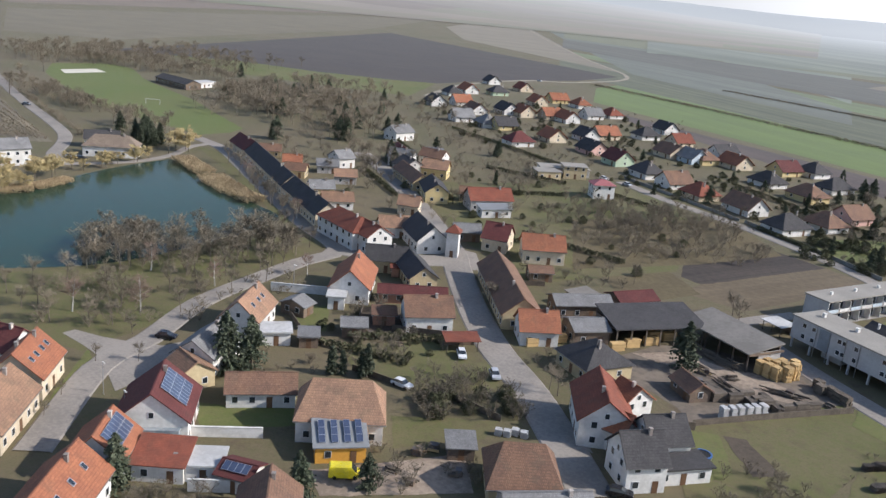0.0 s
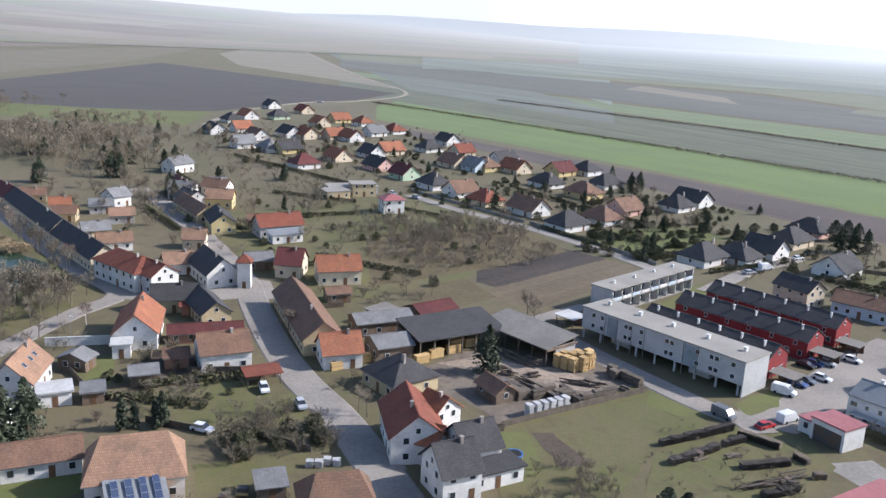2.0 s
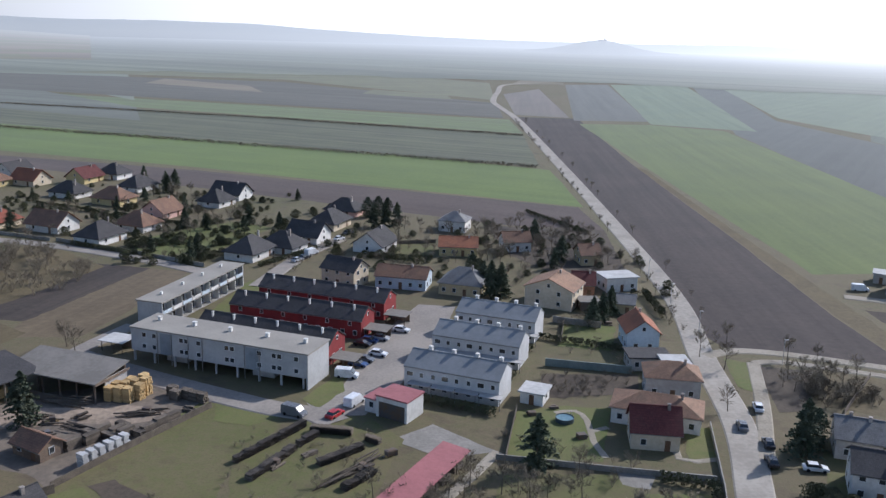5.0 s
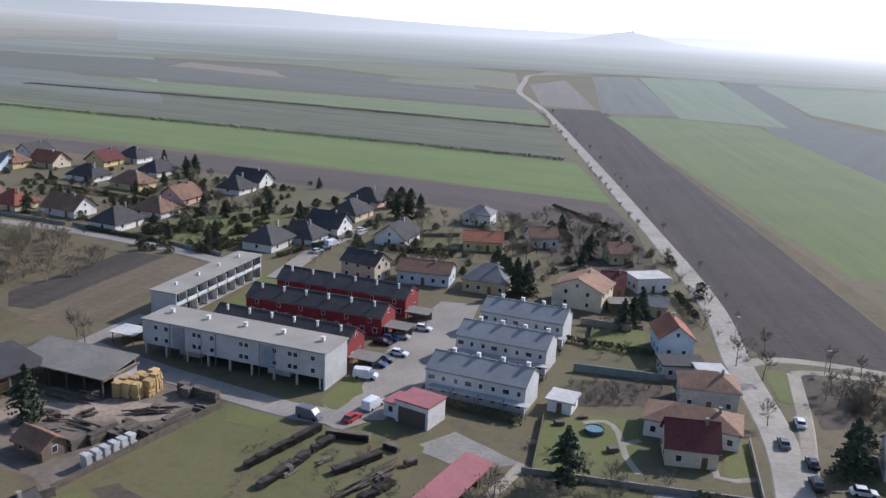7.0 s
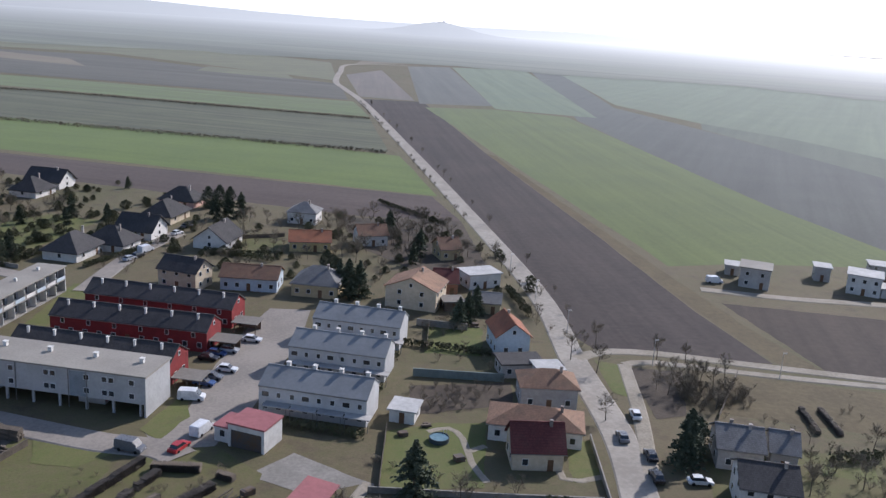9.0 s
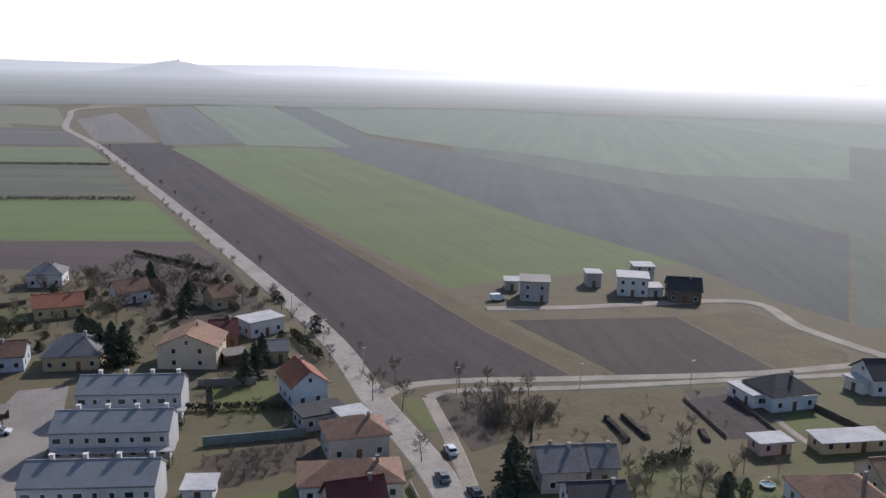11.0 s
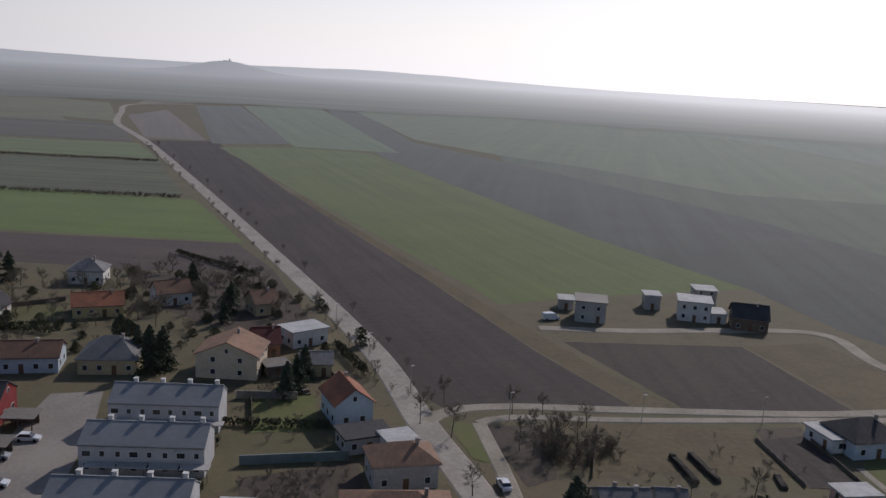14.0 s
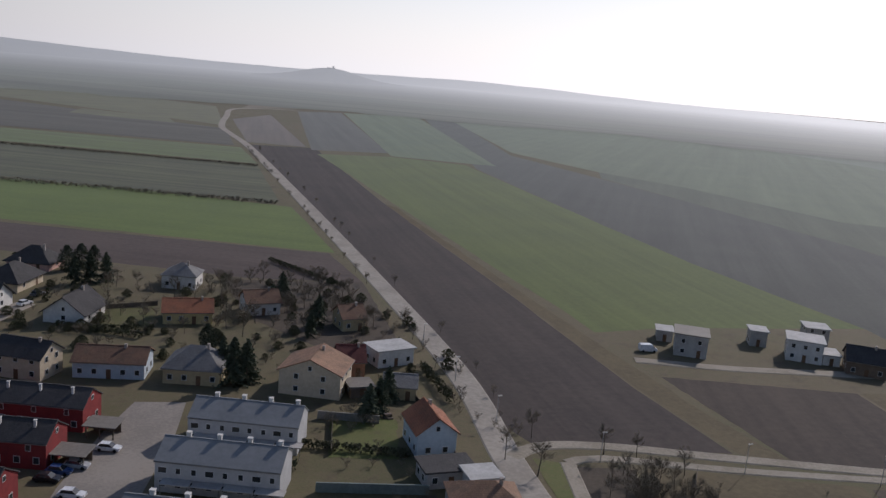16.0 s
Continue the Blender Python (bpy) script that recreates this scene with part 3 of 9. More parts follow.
flat("field_40", [(331.7, 411.7), (322.8, 544.8), (314.7, 654.8), (334.2, 697.7), (370.1, 620.6), (393.6, 483.8), (495.6, 429.6), (722.4, 615.4), (760.0, 350.0), (420.0, 200.0), (255.0, 136.0), (207.9, 190.9), (324.4, 289.3)], 0.019, rows_mat("olive_grey_field", (0.098, 0.112, 0.072), (0.084, 0.096, 0.064), 58, 9.0, strength=0.12), "dull green field towards the sun", "field")
flat("field_17", [(62.8, 1043.8), (115.4, 1158.1), (105.4, 772.8), (58.8, 789.0)], 0.018, rows_mat("far_brown", (0.135, 0.105, 0.082), (0.115, 0.092, 0.075), 85, 8.0, strength=0.14), "far brown field", "field")
flat("field_18", [(163.7, 1271.2), (230.1, 1305.1), (172.0, 759.1), (106.4, 750.2)], 0.019, rows_mat("far_dark", (0.092, 0.09, 0.074), (0.078, 0.077, 0.065), 85, 8.0, strength=0.14), "far dark field", "field")
flat("field_19", [(234.4, 1307.4), (350.2, 1325.9), (245.8, 701.4), (168.7, 736.1)], 0.020, rows_mat("far_green", (0.128, 0.162, 0.085), (0.111, 0.145, 0.085), 85, 8.0, strength=0.14), "far green field", "field")
flat("field_20", [(87.0, 184.6), (125.4, 171.6), (118.7, 149.7), (76.3, 165.6)], 0.021, M_VERGE, "dry garden plot", "field")
flat("field_21", [(-675.4, 300.9), (-761.0, 476.5), (-931.5, 827.0), (-483.2, 727.1), (-465.8, 635.3), (-477.2, 542.0), (-468.0, 460.5), (-489.2, 437.9), (-539.4, 401.8), (-605.2, 374.0), (-640.3, 334.8)], 0.022, rows_mat("dark_plough_left", (0.068, 0.053, 0.045), (0.056, 0.045, 0.04), 35, 5.0, strength=0.14, sheen=0.1), "dark ploughed field behind the village", "field")
flat("field_22", [(-640.3, 334.8), (-605.2, 374.0), (-539.4, 401.8), (-489.2, 437.9), (-468.0, 460.5), (-418.3, 385.4), (-474.7, 352.8), (-533.6, 328.5)], 0.023, M_LAWN, "green field edge", "field")
flat("football_pitch", [(-589.6, 223.3), (-545.5, 201.3), (-493.2, 189.8), (-434.1, 177.5), (-389.8, 180.0), (-337.5, 184.5), (-338.0, 201.0), (-345.1, 211.9), (-388.0, 222.8), (-427.0, 234.2), (-464.4, 239.4), (-511.4, 247.8), (-559.7, 264.4), (-586.8, 259.6)], 0.024, M_PITCH, "mown green football pitch", "pitch")
flat("sand_court", [(-558.3, 215.8), (-539.8, 210.9), (-543.7, 238.7), (-560.4, 239.6)], 0.034, mat("white_court_sand", (0.62, 0.58, 0.48), (0.52, 0.48, 0.4), fine=0.8, coarse=0.1, rough=0.95), "white sand court on the playing field", "court")
flat("field_24", [(-205.4, 44.6), (-194.8, 67.1), (-197.4, 113.0), (-189.4, 134.4), (-179.2, 130.8), (-170.0, 99.5), (-154.5, 68.9), (-149.2, 50.3), (-177.6, 36.6)], 0.025, M_GRASS, "park meadow beside the pond", "park")
flat("field_25", [(-1220.9, 422.2), (-1321.0, 841.4), (-1392.8, 1393.4), (-1858.6, 1823.6), (-1594.5, 860.2), (-1427.2, 504.5)], 0.058, rows_mat("far_brown_field", (0.17, 0.125, 0.09), (0.145, 0.108, 0.08), 30, 12.0, strength=0.08, sheen=0.12), "distant brown field", "field")
flat("field_26", [(-1109.3, 382.5), (-1348.2, 1348.8), (-961.3, 798.0), (-755.4, 346.3), (-820.4, 274.5)], 0.060, rows_mat("far_umber_field", (0.165, 0.14, 0.09), (0.14, 0.118, 0.08), 30, 12.0, strength=0.08, sheen=0.08), "distant olive-brown field", "field")
flat("field_28", [(-1861.9, 662.1), (-1981.3, 843.8), (-1590.9, 664.8), (-1489.0, 517.8)], 0.064, rows_mat("far_moss_field", (0.155, 0.155, 0.088), (0.135, 0.135, 0.08), 30, 12.0, strength=0.08, sheen=0.08), "distant moss green field", "field")
flat("field_30", [(-1102.7, 1110.6), (-1535.2, 1788.2), (-622.5, 867.9), (-509.6, 771.2), (-858.1, 898.7)], 0.068, rows_mat("far_tan_field", (0.21, 0.178, 0.128), (0.185, 0.155, 0.112), 30, 12.0, strength=0.08, sheen=0.12), "distant tan field", "field")
# far grey and far pale fields: haze mixed into the base colour
flat("field_31", [(-1692.6, 2008.7), (-951.8, 1566.2), (-400.9, 884.6), (-268.4, 755.2), (-230.0, 653.1), (-500.1, 777.3)], 0.070, rows_mat("far_grey_field", (0.135, 0.14, 0.108), (0.118, 0.122, 0.098), -20, 16.0, strength=0.14, sheen=0.14), "distant grey field", "field")
flat("field_32", [(-3210.8, 4104.5), (-1414.3, 2319.0), (-483.3, 1326.5), (-293.3, 821.6), (-783.8, 1382.3), (-1833.0, 2202.6)], 0.072, rows_mat("far_pale_field", (0.19, 0.205, 0.155), (0.165, 0.178, 0.14), -20, 16.0, strength=0.14, sheen=0.14), "distant pale field", "field")
flat("field_34", [(-773.4, 1014.5), (-464.6, 914.6), (46.3, 753.2), (49.1, 906.8), (-218.0, 1155.6), (-596.7, 1177.9), (-908.3, 1193.8)], 0.076, rows_mat("far_dark_strips", (0.11, 0.102, 0.08), (0.095, 0.09, 0.072), -20, 16.0, strength=0.16, sheen=0.14), "distant dark field", "field")
flat("field_35", [(-365.8, 1061.2), (-203.6, 965.4), (-241.1, 1063.0), (-371.3, 1152.3)], 0.078, rows_mat("far_tan_field", (0.21, 0.178, 0.128), (0.185, 0.155, 0.112), 30, 12.0, strength=0.08, sheen=0.12), "distant tan field", "field")
flat("field_36", [(-947.2, 1245.4), (-621.9, 1228.1), (-227.1, 1204.0), (48.2, 950.5), (54.5, 1258.5), (-311.4, 1651.1), (-832.8, 1648.2), (-1255.7, 1655.4)], 0.080, rows_mat("far_olive_field", (0.170, 0.170, 0.102), (0.149, 0.145, 0.093), 30, 12.0, strength=0.08, sheen=0.12), "distant olive field", "field")
flat("field_37", [(-1331.0, 1755.5), (-882.6, 1747.5), (-330.2, 1750.6), (53.0, 1327.7), (47.2, 1778.5), (-472.0, 2502.4), (-1258.3, 2495.9), (-1900.5, 2512.2)], 0.082, rows_mat("far_grey_field", (0.135, 0.14, 0.108), (0.118, 0.122, 0.098), -20, 16.0, strength=0.14, sheen=0.14), "distant grey field", "field")
flat("field_38", [(87.2, 1255.7), (181.6, 1345.6), (384.2, 1384.0), (450.7, 1360.7), (500.6, 1507.3), (273.2, 1540.9), (121.0, 1441.0)], 0.084, rows_mat("far_tan_field", (0.21, 0.178, 0.128), (0.185, 0.155, 0.112), 30, 12.0, strength=0.08, sheen=0.12), "distant tan field", "field")
flat("field_39", [(-98.2, 988.3), (2.7, 940.2), (-3.7, 1002.5), (-91.9, 1060.4)], 0.086, rows_mat("far_olive_field", (0.170, 0.170, 0.102), (0.149, 0.145, 0.093), 30, 12.0, strength=0.08, sheen=0.12), "distant olive field", "field")
ribbon("road_1", [(36.3, 66.1), (41.2, 84.3), (47.0, 106.2), (52.3, 126.7), (58.4, 154.7), (61.4, 191.6), (66.4, 240.8), (66.0, 338.0), (63.4, 503.2), (57.7, 743.8), (49.5, 860.0), (46.0, 940.0), (58.0, 1080.0), (80.0, 1240.0), (165.0, 1300.0)], 6.0, 0.150, M_ROADPALE, "worn pale asphalt country road between verges", thick=0.16)
ribbon("road_2", [(58.9, 140.9), (66.1, 163.8), (72.2, 188.2)], 2.6, 0.154, M_TRACK, "narrow pale gravel lane", thick=0.16)
ribbon("road_3", [(62.3, 191.7), (69.4, 195.8), (82.8, 194.4), (107.7, 185.7), (147.3, 172.8), (177.2, 167.2)], 3.2, 0.158, M_TRACK, "pale gravel farm track", thick=0.16)
ribbon("road_4", [(72.2, 188.2), (80.2, 189.2), (104.6, 181.0), (137.7, 171.9), (173.0, 162.2)], 2.4, 0.162, M_TRACK, "pale gravel farm track", thick=0.16)
ribbon("road_5", [(117.2, 244.1), (141.6, 236.0), (195.3, 222.1), (190.3, 195.2), (190.6, 166.5)], 4.0, 0.166, M_TRACK, "pale gravel lane to new houses", thick=0.16)
ribbon("road_6", [(-57.7, 88.9), (-71.4, 98.8), (-87.5, 109.7), (-105.2, 119.5), (-125.8, 134.2), (-149.3, 153.4), (-157.4, 160.6), (-186.8, 179.7), (-218.6, 198.8), (-252.8, 217.5), (-281.4, 229.8)], 7.2, 0.170, M_ASPHALT, "grey asphalt village street", thick=0.16)
ribbon("road_7", [(-118.6, 29.2), (-140.7, 49.4), (-147.7, 63.0), (-159.8, 81.3), (-166.9, 100.8), (-172.1, 118.1), (-176.1, 133.4), (-202.6, 141.0), (-242.5, 154.9), (-280.1, 168.6), (-308.7, 178.4), (-331.7, 180.4)], 5.4, 0.174, M_ASPHALT, "grey asphalt street along the pond park", thick=0.16)
ribbon("road_8", [(-303.0, 110.5), (-320.0, 114.6), (-336.0, 124.4), (-355.0, 133.2), (-384.7, 139.7), (-430.8, 147.6), (-484.0, 158.0), (-602.0, 184.0), (-737.0, 213.0), (-842.0, 236.0), (-960.0, 292.0), (-1120.0, 365.0), (-1388.0, 466.0), (-1694.7, 512.2)], 5.0, 0.178, M_ASPHALT, "grey asphalt road out of the village", thick=0.16)
ribbon("road_14", [(-318.0, 178.6), (-315.5, 168.0), (-305.5, 156.0), (-299.8, 145.0), (-297.6, 134.0), (-299.4, 122.0), (-303.0, 111.0)], 3.0, 0.202, M_ASPHALT, "narrow lane along the pond shore", thick=0.16)
ribbon("road_9", [(-176.1, 134.4), (-162.2, 141.2), (-151.9, 155.0)], 9.0, 0.182, M_ASPHALT, "asphalt village square", thick=0.16)
ribbon("road_10", [(-192.0, 296.6), (-161.2, 284.8), (-128.9, 276.4), (-92.5, 261.8), (-69.6, 249.3)], 5.0, 0.186, M_ASPHALT, "asphalt street behind the gardens", thick=0.16)
ribbon("road_11", [(-36.4, 297.0), (-46.1, 269.7), (-52.2, 236.8)], 5.0, 0.190, M_ASPHALT, "asphalt residential street", thick=0.16)
ribbon("road_12", [(-18.8, 150.4), (-22.5, 153.7), (-31.6, 156.1), (-41.4, 160.4), (-54.5, 166.7), (-66.6, 173.0), (-80.1, 180.7)], 6.0, 0.194, M_ASPHALT, "asphalt access road by apartment block", thick=0.16)
ribbon("road_13", [(-82.0, 179.4), (-78.8, 190.0), (-74.8, 201.4)], 4.0, 0.198, M_ASPHALT, "asphalt lane past apartment blocks", thick=0.16)
ribbon("road_14", [(-415.8, 398.6), (-458.7, 481.9), (-473.3, 573.8), (-456.3, 622.7), (-481.9, 739.7), (-652.0, 896.8), (-1005.1, 1242.3), (-1542.3, 1807.8)], 4.0, 0.202, M_TRACK, "pale track between far fields", thick=0.16)
LAKE = [(-203.1, 36.8), (-207.4, 45.2), (-202.8, 55.2), (-196.3, 67.7), (-193.4, 84.0), (-199.7, 114.4), (-204.5, 132.9), (-212.1, 140.1), (-228.5, 140.3), (-260.8, 144.6), (-296.1, 152.7), (-296.4, 143.3), (-290.1, 120.2), (-280.0, 99.8), (-272.5, 78.9), (-267.8, 69.0), (-253.2, 58.4)]
M_WATER = mat("pond_water", (0.022, 0.05, 0.032), (0.026, 0.044, 0.026), fine=0.3, coarse=0.03, rough=0.16, bump=0.05, bump_scale=2.5, spec=0.1)
shore = [Vector((*q, 0)) for q in LAKE]
for _ in range(3):
    shore = [p.lerp(q, k) for p, q in zip(shore, shore[1:] + shore[:1]) for k in (0.25, 0.75)]
flat("water", [(p.x, p.y) for p in shore], 0.075, M_WATER, "calm blue-green village pond", "pond")

# ---- distance ----


def ridge(name, far, az0, az1, heights, label, material, rough=1.0):
    """A line of far hills on an arc, from bearing az0 to az1 (clockwise from +y)."""
    n = 160
    v, f = [], []
    for i in range(n + 1):
        s = i / n
        a = radians(az0 + (az1 - az0) * s)
        k = s * (len(heights) - 1)
        j = min(int(k), len(heights) - 2)
        t, last = k - j, len(heights) - 1
        p, a_, b_, q = heights[max(0, j - 1)], heights[j], heights[j + 1], heights[min(last, j + 2)]
        h = 0.5 * (2 * a_ + (b_ - p) * t + (2 * p - 5 * a_ + 4 * b_ - q) * t * t + (3 * a_ - p - 3 * b_ + q) * t ** 3) + rough * (5 * noise.noise(Vector((s * 30, far, 0))) + 2.5 * noise.noise(Vector((s * 110, far, 1))))
        for r, z in ((far - 500, -2.0), (far, max(1.0, h)), (far + 90, -2.0)):
            v.append((math.sin(a) * r, math.cos(a) * r, z))
        if i:
            b = 3 * i
            f += [(b - 3, b, b + 1, b - 2), (b - 2, b + 1, b + 2, b - 1)]
    me = mesh_of(name, v, f)
    me.polygons.foreach_set("use_smooth", [True] * len(f))
    me.materials.append(material)
    return tagged(new(name, me), label, "hills", kind="structure")


# glow colours of the painted haze: west, middle, sunward
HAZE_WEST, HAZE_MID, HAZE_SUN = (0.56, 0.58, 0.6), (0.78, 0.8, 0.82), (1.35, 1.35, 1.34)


def paint_haze(m, near, far, low, high, dim=1.0, west=-25.0, sunward=0.5):
    """For the backdrop alone: haze painted into base colour and emission, paler with distance and most of all towards
    the sun.
    """
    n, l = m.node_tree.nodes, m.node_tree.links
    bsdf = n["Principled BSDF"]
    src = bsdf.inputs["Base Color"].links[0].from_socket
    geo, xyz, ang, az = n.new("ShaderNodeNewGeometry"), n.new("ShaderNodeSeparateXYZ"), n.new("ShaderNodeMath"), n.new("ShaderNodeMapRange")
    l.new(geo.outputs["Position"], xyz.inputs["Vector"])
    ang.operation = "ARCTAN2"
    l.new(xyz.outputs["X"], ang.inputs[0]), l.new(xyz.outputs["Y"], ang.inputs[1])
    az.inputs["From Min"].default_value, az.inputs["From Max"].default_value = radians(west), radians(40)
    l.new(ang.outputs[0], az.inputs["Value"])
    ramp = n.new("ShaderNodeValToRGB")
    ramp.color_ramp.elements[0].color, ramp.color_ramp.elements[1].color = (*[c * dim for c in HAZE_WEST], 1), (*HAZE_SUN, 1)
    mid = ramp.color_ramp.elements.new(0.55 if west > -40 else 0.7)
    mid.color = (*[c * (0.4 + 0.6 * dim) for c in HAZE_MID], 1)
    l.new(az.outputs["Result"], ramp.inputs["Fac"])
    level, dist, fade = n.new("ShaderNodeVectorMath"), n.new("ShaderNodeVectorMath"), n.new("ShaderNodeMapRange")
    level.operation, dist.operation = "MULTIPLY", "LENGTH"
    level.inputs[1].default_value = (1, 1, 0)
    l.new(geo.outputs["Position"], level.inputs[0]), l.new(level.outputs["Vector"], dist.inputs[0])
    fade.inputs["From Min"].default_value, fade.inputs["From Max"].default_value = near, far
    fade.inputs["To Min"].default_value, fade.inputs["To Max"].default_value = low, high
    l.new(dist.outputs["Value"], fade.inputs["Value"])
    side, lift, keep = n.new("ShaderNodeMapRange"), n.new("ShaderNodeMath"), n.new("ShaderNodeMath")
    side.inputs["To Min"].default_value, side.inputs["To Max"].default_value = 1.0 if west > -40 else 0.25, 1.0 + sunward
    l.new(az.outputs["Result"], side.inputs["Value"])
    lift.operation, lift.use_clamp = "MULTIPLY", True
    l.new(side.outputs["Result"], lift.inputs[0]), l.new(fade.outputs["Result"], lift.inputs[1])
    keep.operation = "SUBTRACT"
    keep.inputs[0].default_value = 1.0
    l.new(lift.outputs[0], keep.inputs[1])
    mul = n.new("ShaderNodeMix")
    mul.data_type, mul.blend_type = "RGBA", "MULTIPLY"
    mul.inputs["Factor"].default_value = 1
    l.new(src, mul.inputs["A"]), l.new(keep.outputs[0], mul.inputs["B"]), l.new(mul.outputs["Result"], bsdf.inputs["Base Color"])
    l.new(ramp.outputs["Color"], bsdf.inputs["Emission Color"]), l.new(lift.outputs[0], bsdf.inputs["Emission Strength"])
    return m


def hazed_distance_mat(name, near, far, base, base2, period=40.0, low=0.06, high=0.9, dim=1.0):
    """Far field bands with haze painted into their colour and glow."""
    return paint_haze(rows_mat(name, base, base2, -20, period, patch=0.003, strength=0.3, sheen=0.14), near, far, low, high, dim)


# hills and castle get their haze from a painted glow
M_FARHILL = hazed_distance_mat("far_hills", 3000, 4600, (0.12, 0.13, 0.11), (0.1, 0.11, 0.1), low=0.7, high=0.85, dim=0.92)
M_CASTLEHILL = hazed_distance_mat("castle_hill", 3000, 4600, (0.12, 0.13, 0.11), (0.1, 0.11, 0.1), low=0.62, high=0.7, dim=0.9)
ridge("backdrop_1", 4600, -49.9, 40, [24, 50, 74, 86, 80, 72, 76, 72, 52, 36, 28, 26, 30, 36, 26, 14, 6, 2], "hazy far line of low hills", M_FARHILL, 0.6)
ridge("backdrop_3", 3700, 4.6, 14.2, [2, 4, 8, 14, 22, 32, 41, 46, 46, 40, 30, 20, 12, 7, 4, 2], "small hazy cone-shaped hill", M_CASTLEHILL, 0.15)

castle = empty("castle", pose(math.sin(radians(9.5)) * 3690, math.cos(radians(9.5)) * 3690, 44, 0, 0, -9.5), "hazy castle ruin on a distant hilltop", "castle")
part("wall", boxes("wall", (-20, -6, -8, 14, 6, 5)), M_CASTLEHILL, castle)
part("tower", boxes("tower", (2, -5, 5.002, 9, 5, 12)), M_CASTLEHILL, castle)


def patchwork_mat(name, colours, cell=(520.0, 170.0), turn=28.0, sheen=0.12):
    """Far farmland: parcels of soil, stubble and crops, each with a shade of its own."""
    m = mat(name, colours[0], colours[1], rough=1.0, fine=0.02, coarse=0.004, sheen=sheen)
    n, l = m.node_tree.nodes, m.node_tree.links
    bsdf = n["Principled BSDF"]
    src = bsdf.inputs["Base Color"].links[0].from_socket
    geo, rot, mp, vor, ramp, mix = n.new("ShaderNodeNewGeometry"), n.new("ShaderNodeVectorRotate"), n.new("ShaderNodeMapping"), n.new("ShaderNodeTexVoronoi"), n.new("ShaderNodeValToRGB"), n.new("ShaderNodeMix")
    rot.rotation_type = "Z_AXIS"
    rot.inputs["Angle"].default_value = radians(-turn)
    mp.inputs["Scale"].default_value = (1 / cell[0], 1 / cell[1], 0)
    l.new(geo.outputs["Position"], rot.inputs["Vector"]), l.new(rot.outputs["Vector"], mp.inputs["Vector"]), l.new(mp.outputs["Vector"], vor.inputs["Vector"])
    vor.inputs["Scale"].default_value = 1.0
    vor.distance = "CHEBYCHEV"
    bw = n.new("ShaderNodeSeparateColor")
    l.new(vor.outputs["Color"], bw.inputs["Color"])
    el = ramp.color_ramp.elements
    el[0].color, el[1].color = (*colours[0], 1), (*colours[-1], 1)
    for i, c in enumerate(colours[1:-1]):
        e = el.new((i + 1) / (len(colours) - 1))
        e.color = (*c, 1)
    l.new(bw.outputs["Red"], ramp.inputs["Fac"])
    mix.data_type = "RGBA"
    mix.inputs["Factor"].default_value = 0.7
    l.new(src, mix.inputs["A"]), l.new(ramp.outputs["Color"], mix.inputs["B"]), l.new(mix.outputs["Result"], bsdf.inputs["Base Color"])
    return m


def western_rise():
    """Farmland that climbs slowly to the west behind the village, with haze painted in as glow."""
    heights = [210, 215, 215, 212, 205, 196, 175, 140, 108, 84, 60, 30, 4]
    n, k = 120, 12
    v, f = [], []
    for i in range(n + 1):
        s = i / n
        a = radians(-110 + 88 * s)
        q = s * (len(heights) - 1)
        j = min(int(q), len(heights) - 2)
        top = heights[j] + (heights[j + 1] - heights[j]) * (q - j)
        for c in range(k + 1):
            r = 1750 + 2850 * c / k
            z = 0.7 + top * (c / k) ** 1.35 + 2.5 * noise.noise(Vector((s * 9, c * 0.7, 3))) * (c / k)
            v.append((math.sin(a) * r, math.cos(a) * r, z))
            if i and c:
                b = i * (k + 1) + c
                f.append((b - k - 2, b - 1, b, b - k - 1))
    me = mesh_of("backdrop_8", v, f)
    me.polygons.foreach_set("use_smooth", [True] * len(f))
    # parcels in their own colours, plus painted haze that glows with distance
    me.materials.append(paint_haze(patchwork_mat("hazed_western_farmland", [(0.12, 0.085, 0.065), (0.2, 0.155, 0.11), (0.15, 0.14, 0.08), (0.11, 0.14, 0.06), (0.17, 0.13, 0.095), (0.23, 0.19, 0.14), (0.12, 0.1, 0.08)]), 1700, 4600, 0.1, 0.85, west=-75.0, sunward=0.6))
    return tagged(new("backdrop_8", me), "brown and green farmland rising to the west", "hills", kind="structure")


western_rise()


def far_belt(name, r0, r1, az0, az1, z, material, label):
    """A belt of distant land between two distances, with an uneven near edge."""
    n = 120
    v, f = [], []
    for i in range(n + 1):
        a = radians(az0 + (az1 - az0) * i / n)
        k = 1 + 0.05 * noise.noise(Vector((i * 0.13, r0, 0))) + 0.02 * noise.noise(Vector((i * 0.6, r0, 2)))
        near = r0 * k
        v += [(math.sin(a) * near, math.cos(a) * near, z), (math.sin(a) * r1, math.cos(a) * r1, z)]
        if i:
            f.append((2 * i - 2, 2 * i - 1, 2 * i + 1, 2 * i))
    me = mesh_of(name, v, f)
    me.materials.append(material)
    return tagged(new(name, me), label, "distance", kind="structure")


# the belts glow more with distance: haze painted into their materials
far_belt("backdrop_4", 1350, 1900, -32, 110, 0.3, hazed_distance_mat("belt_near", 1300, 4600, (0.1, 0.11, 0.075), (0.14, 0.15, 0.1), 30.0), "hazy distant fields")
far_belt("backdrop_5", 1800, 2600, -36, 110, 0.4, hazed_distance_mat("belt_middle", 1300, 4600, (0.15, 0.16, 0.11), (0.11, 0.12, 0.09), 40.0), "hazy distant fields")
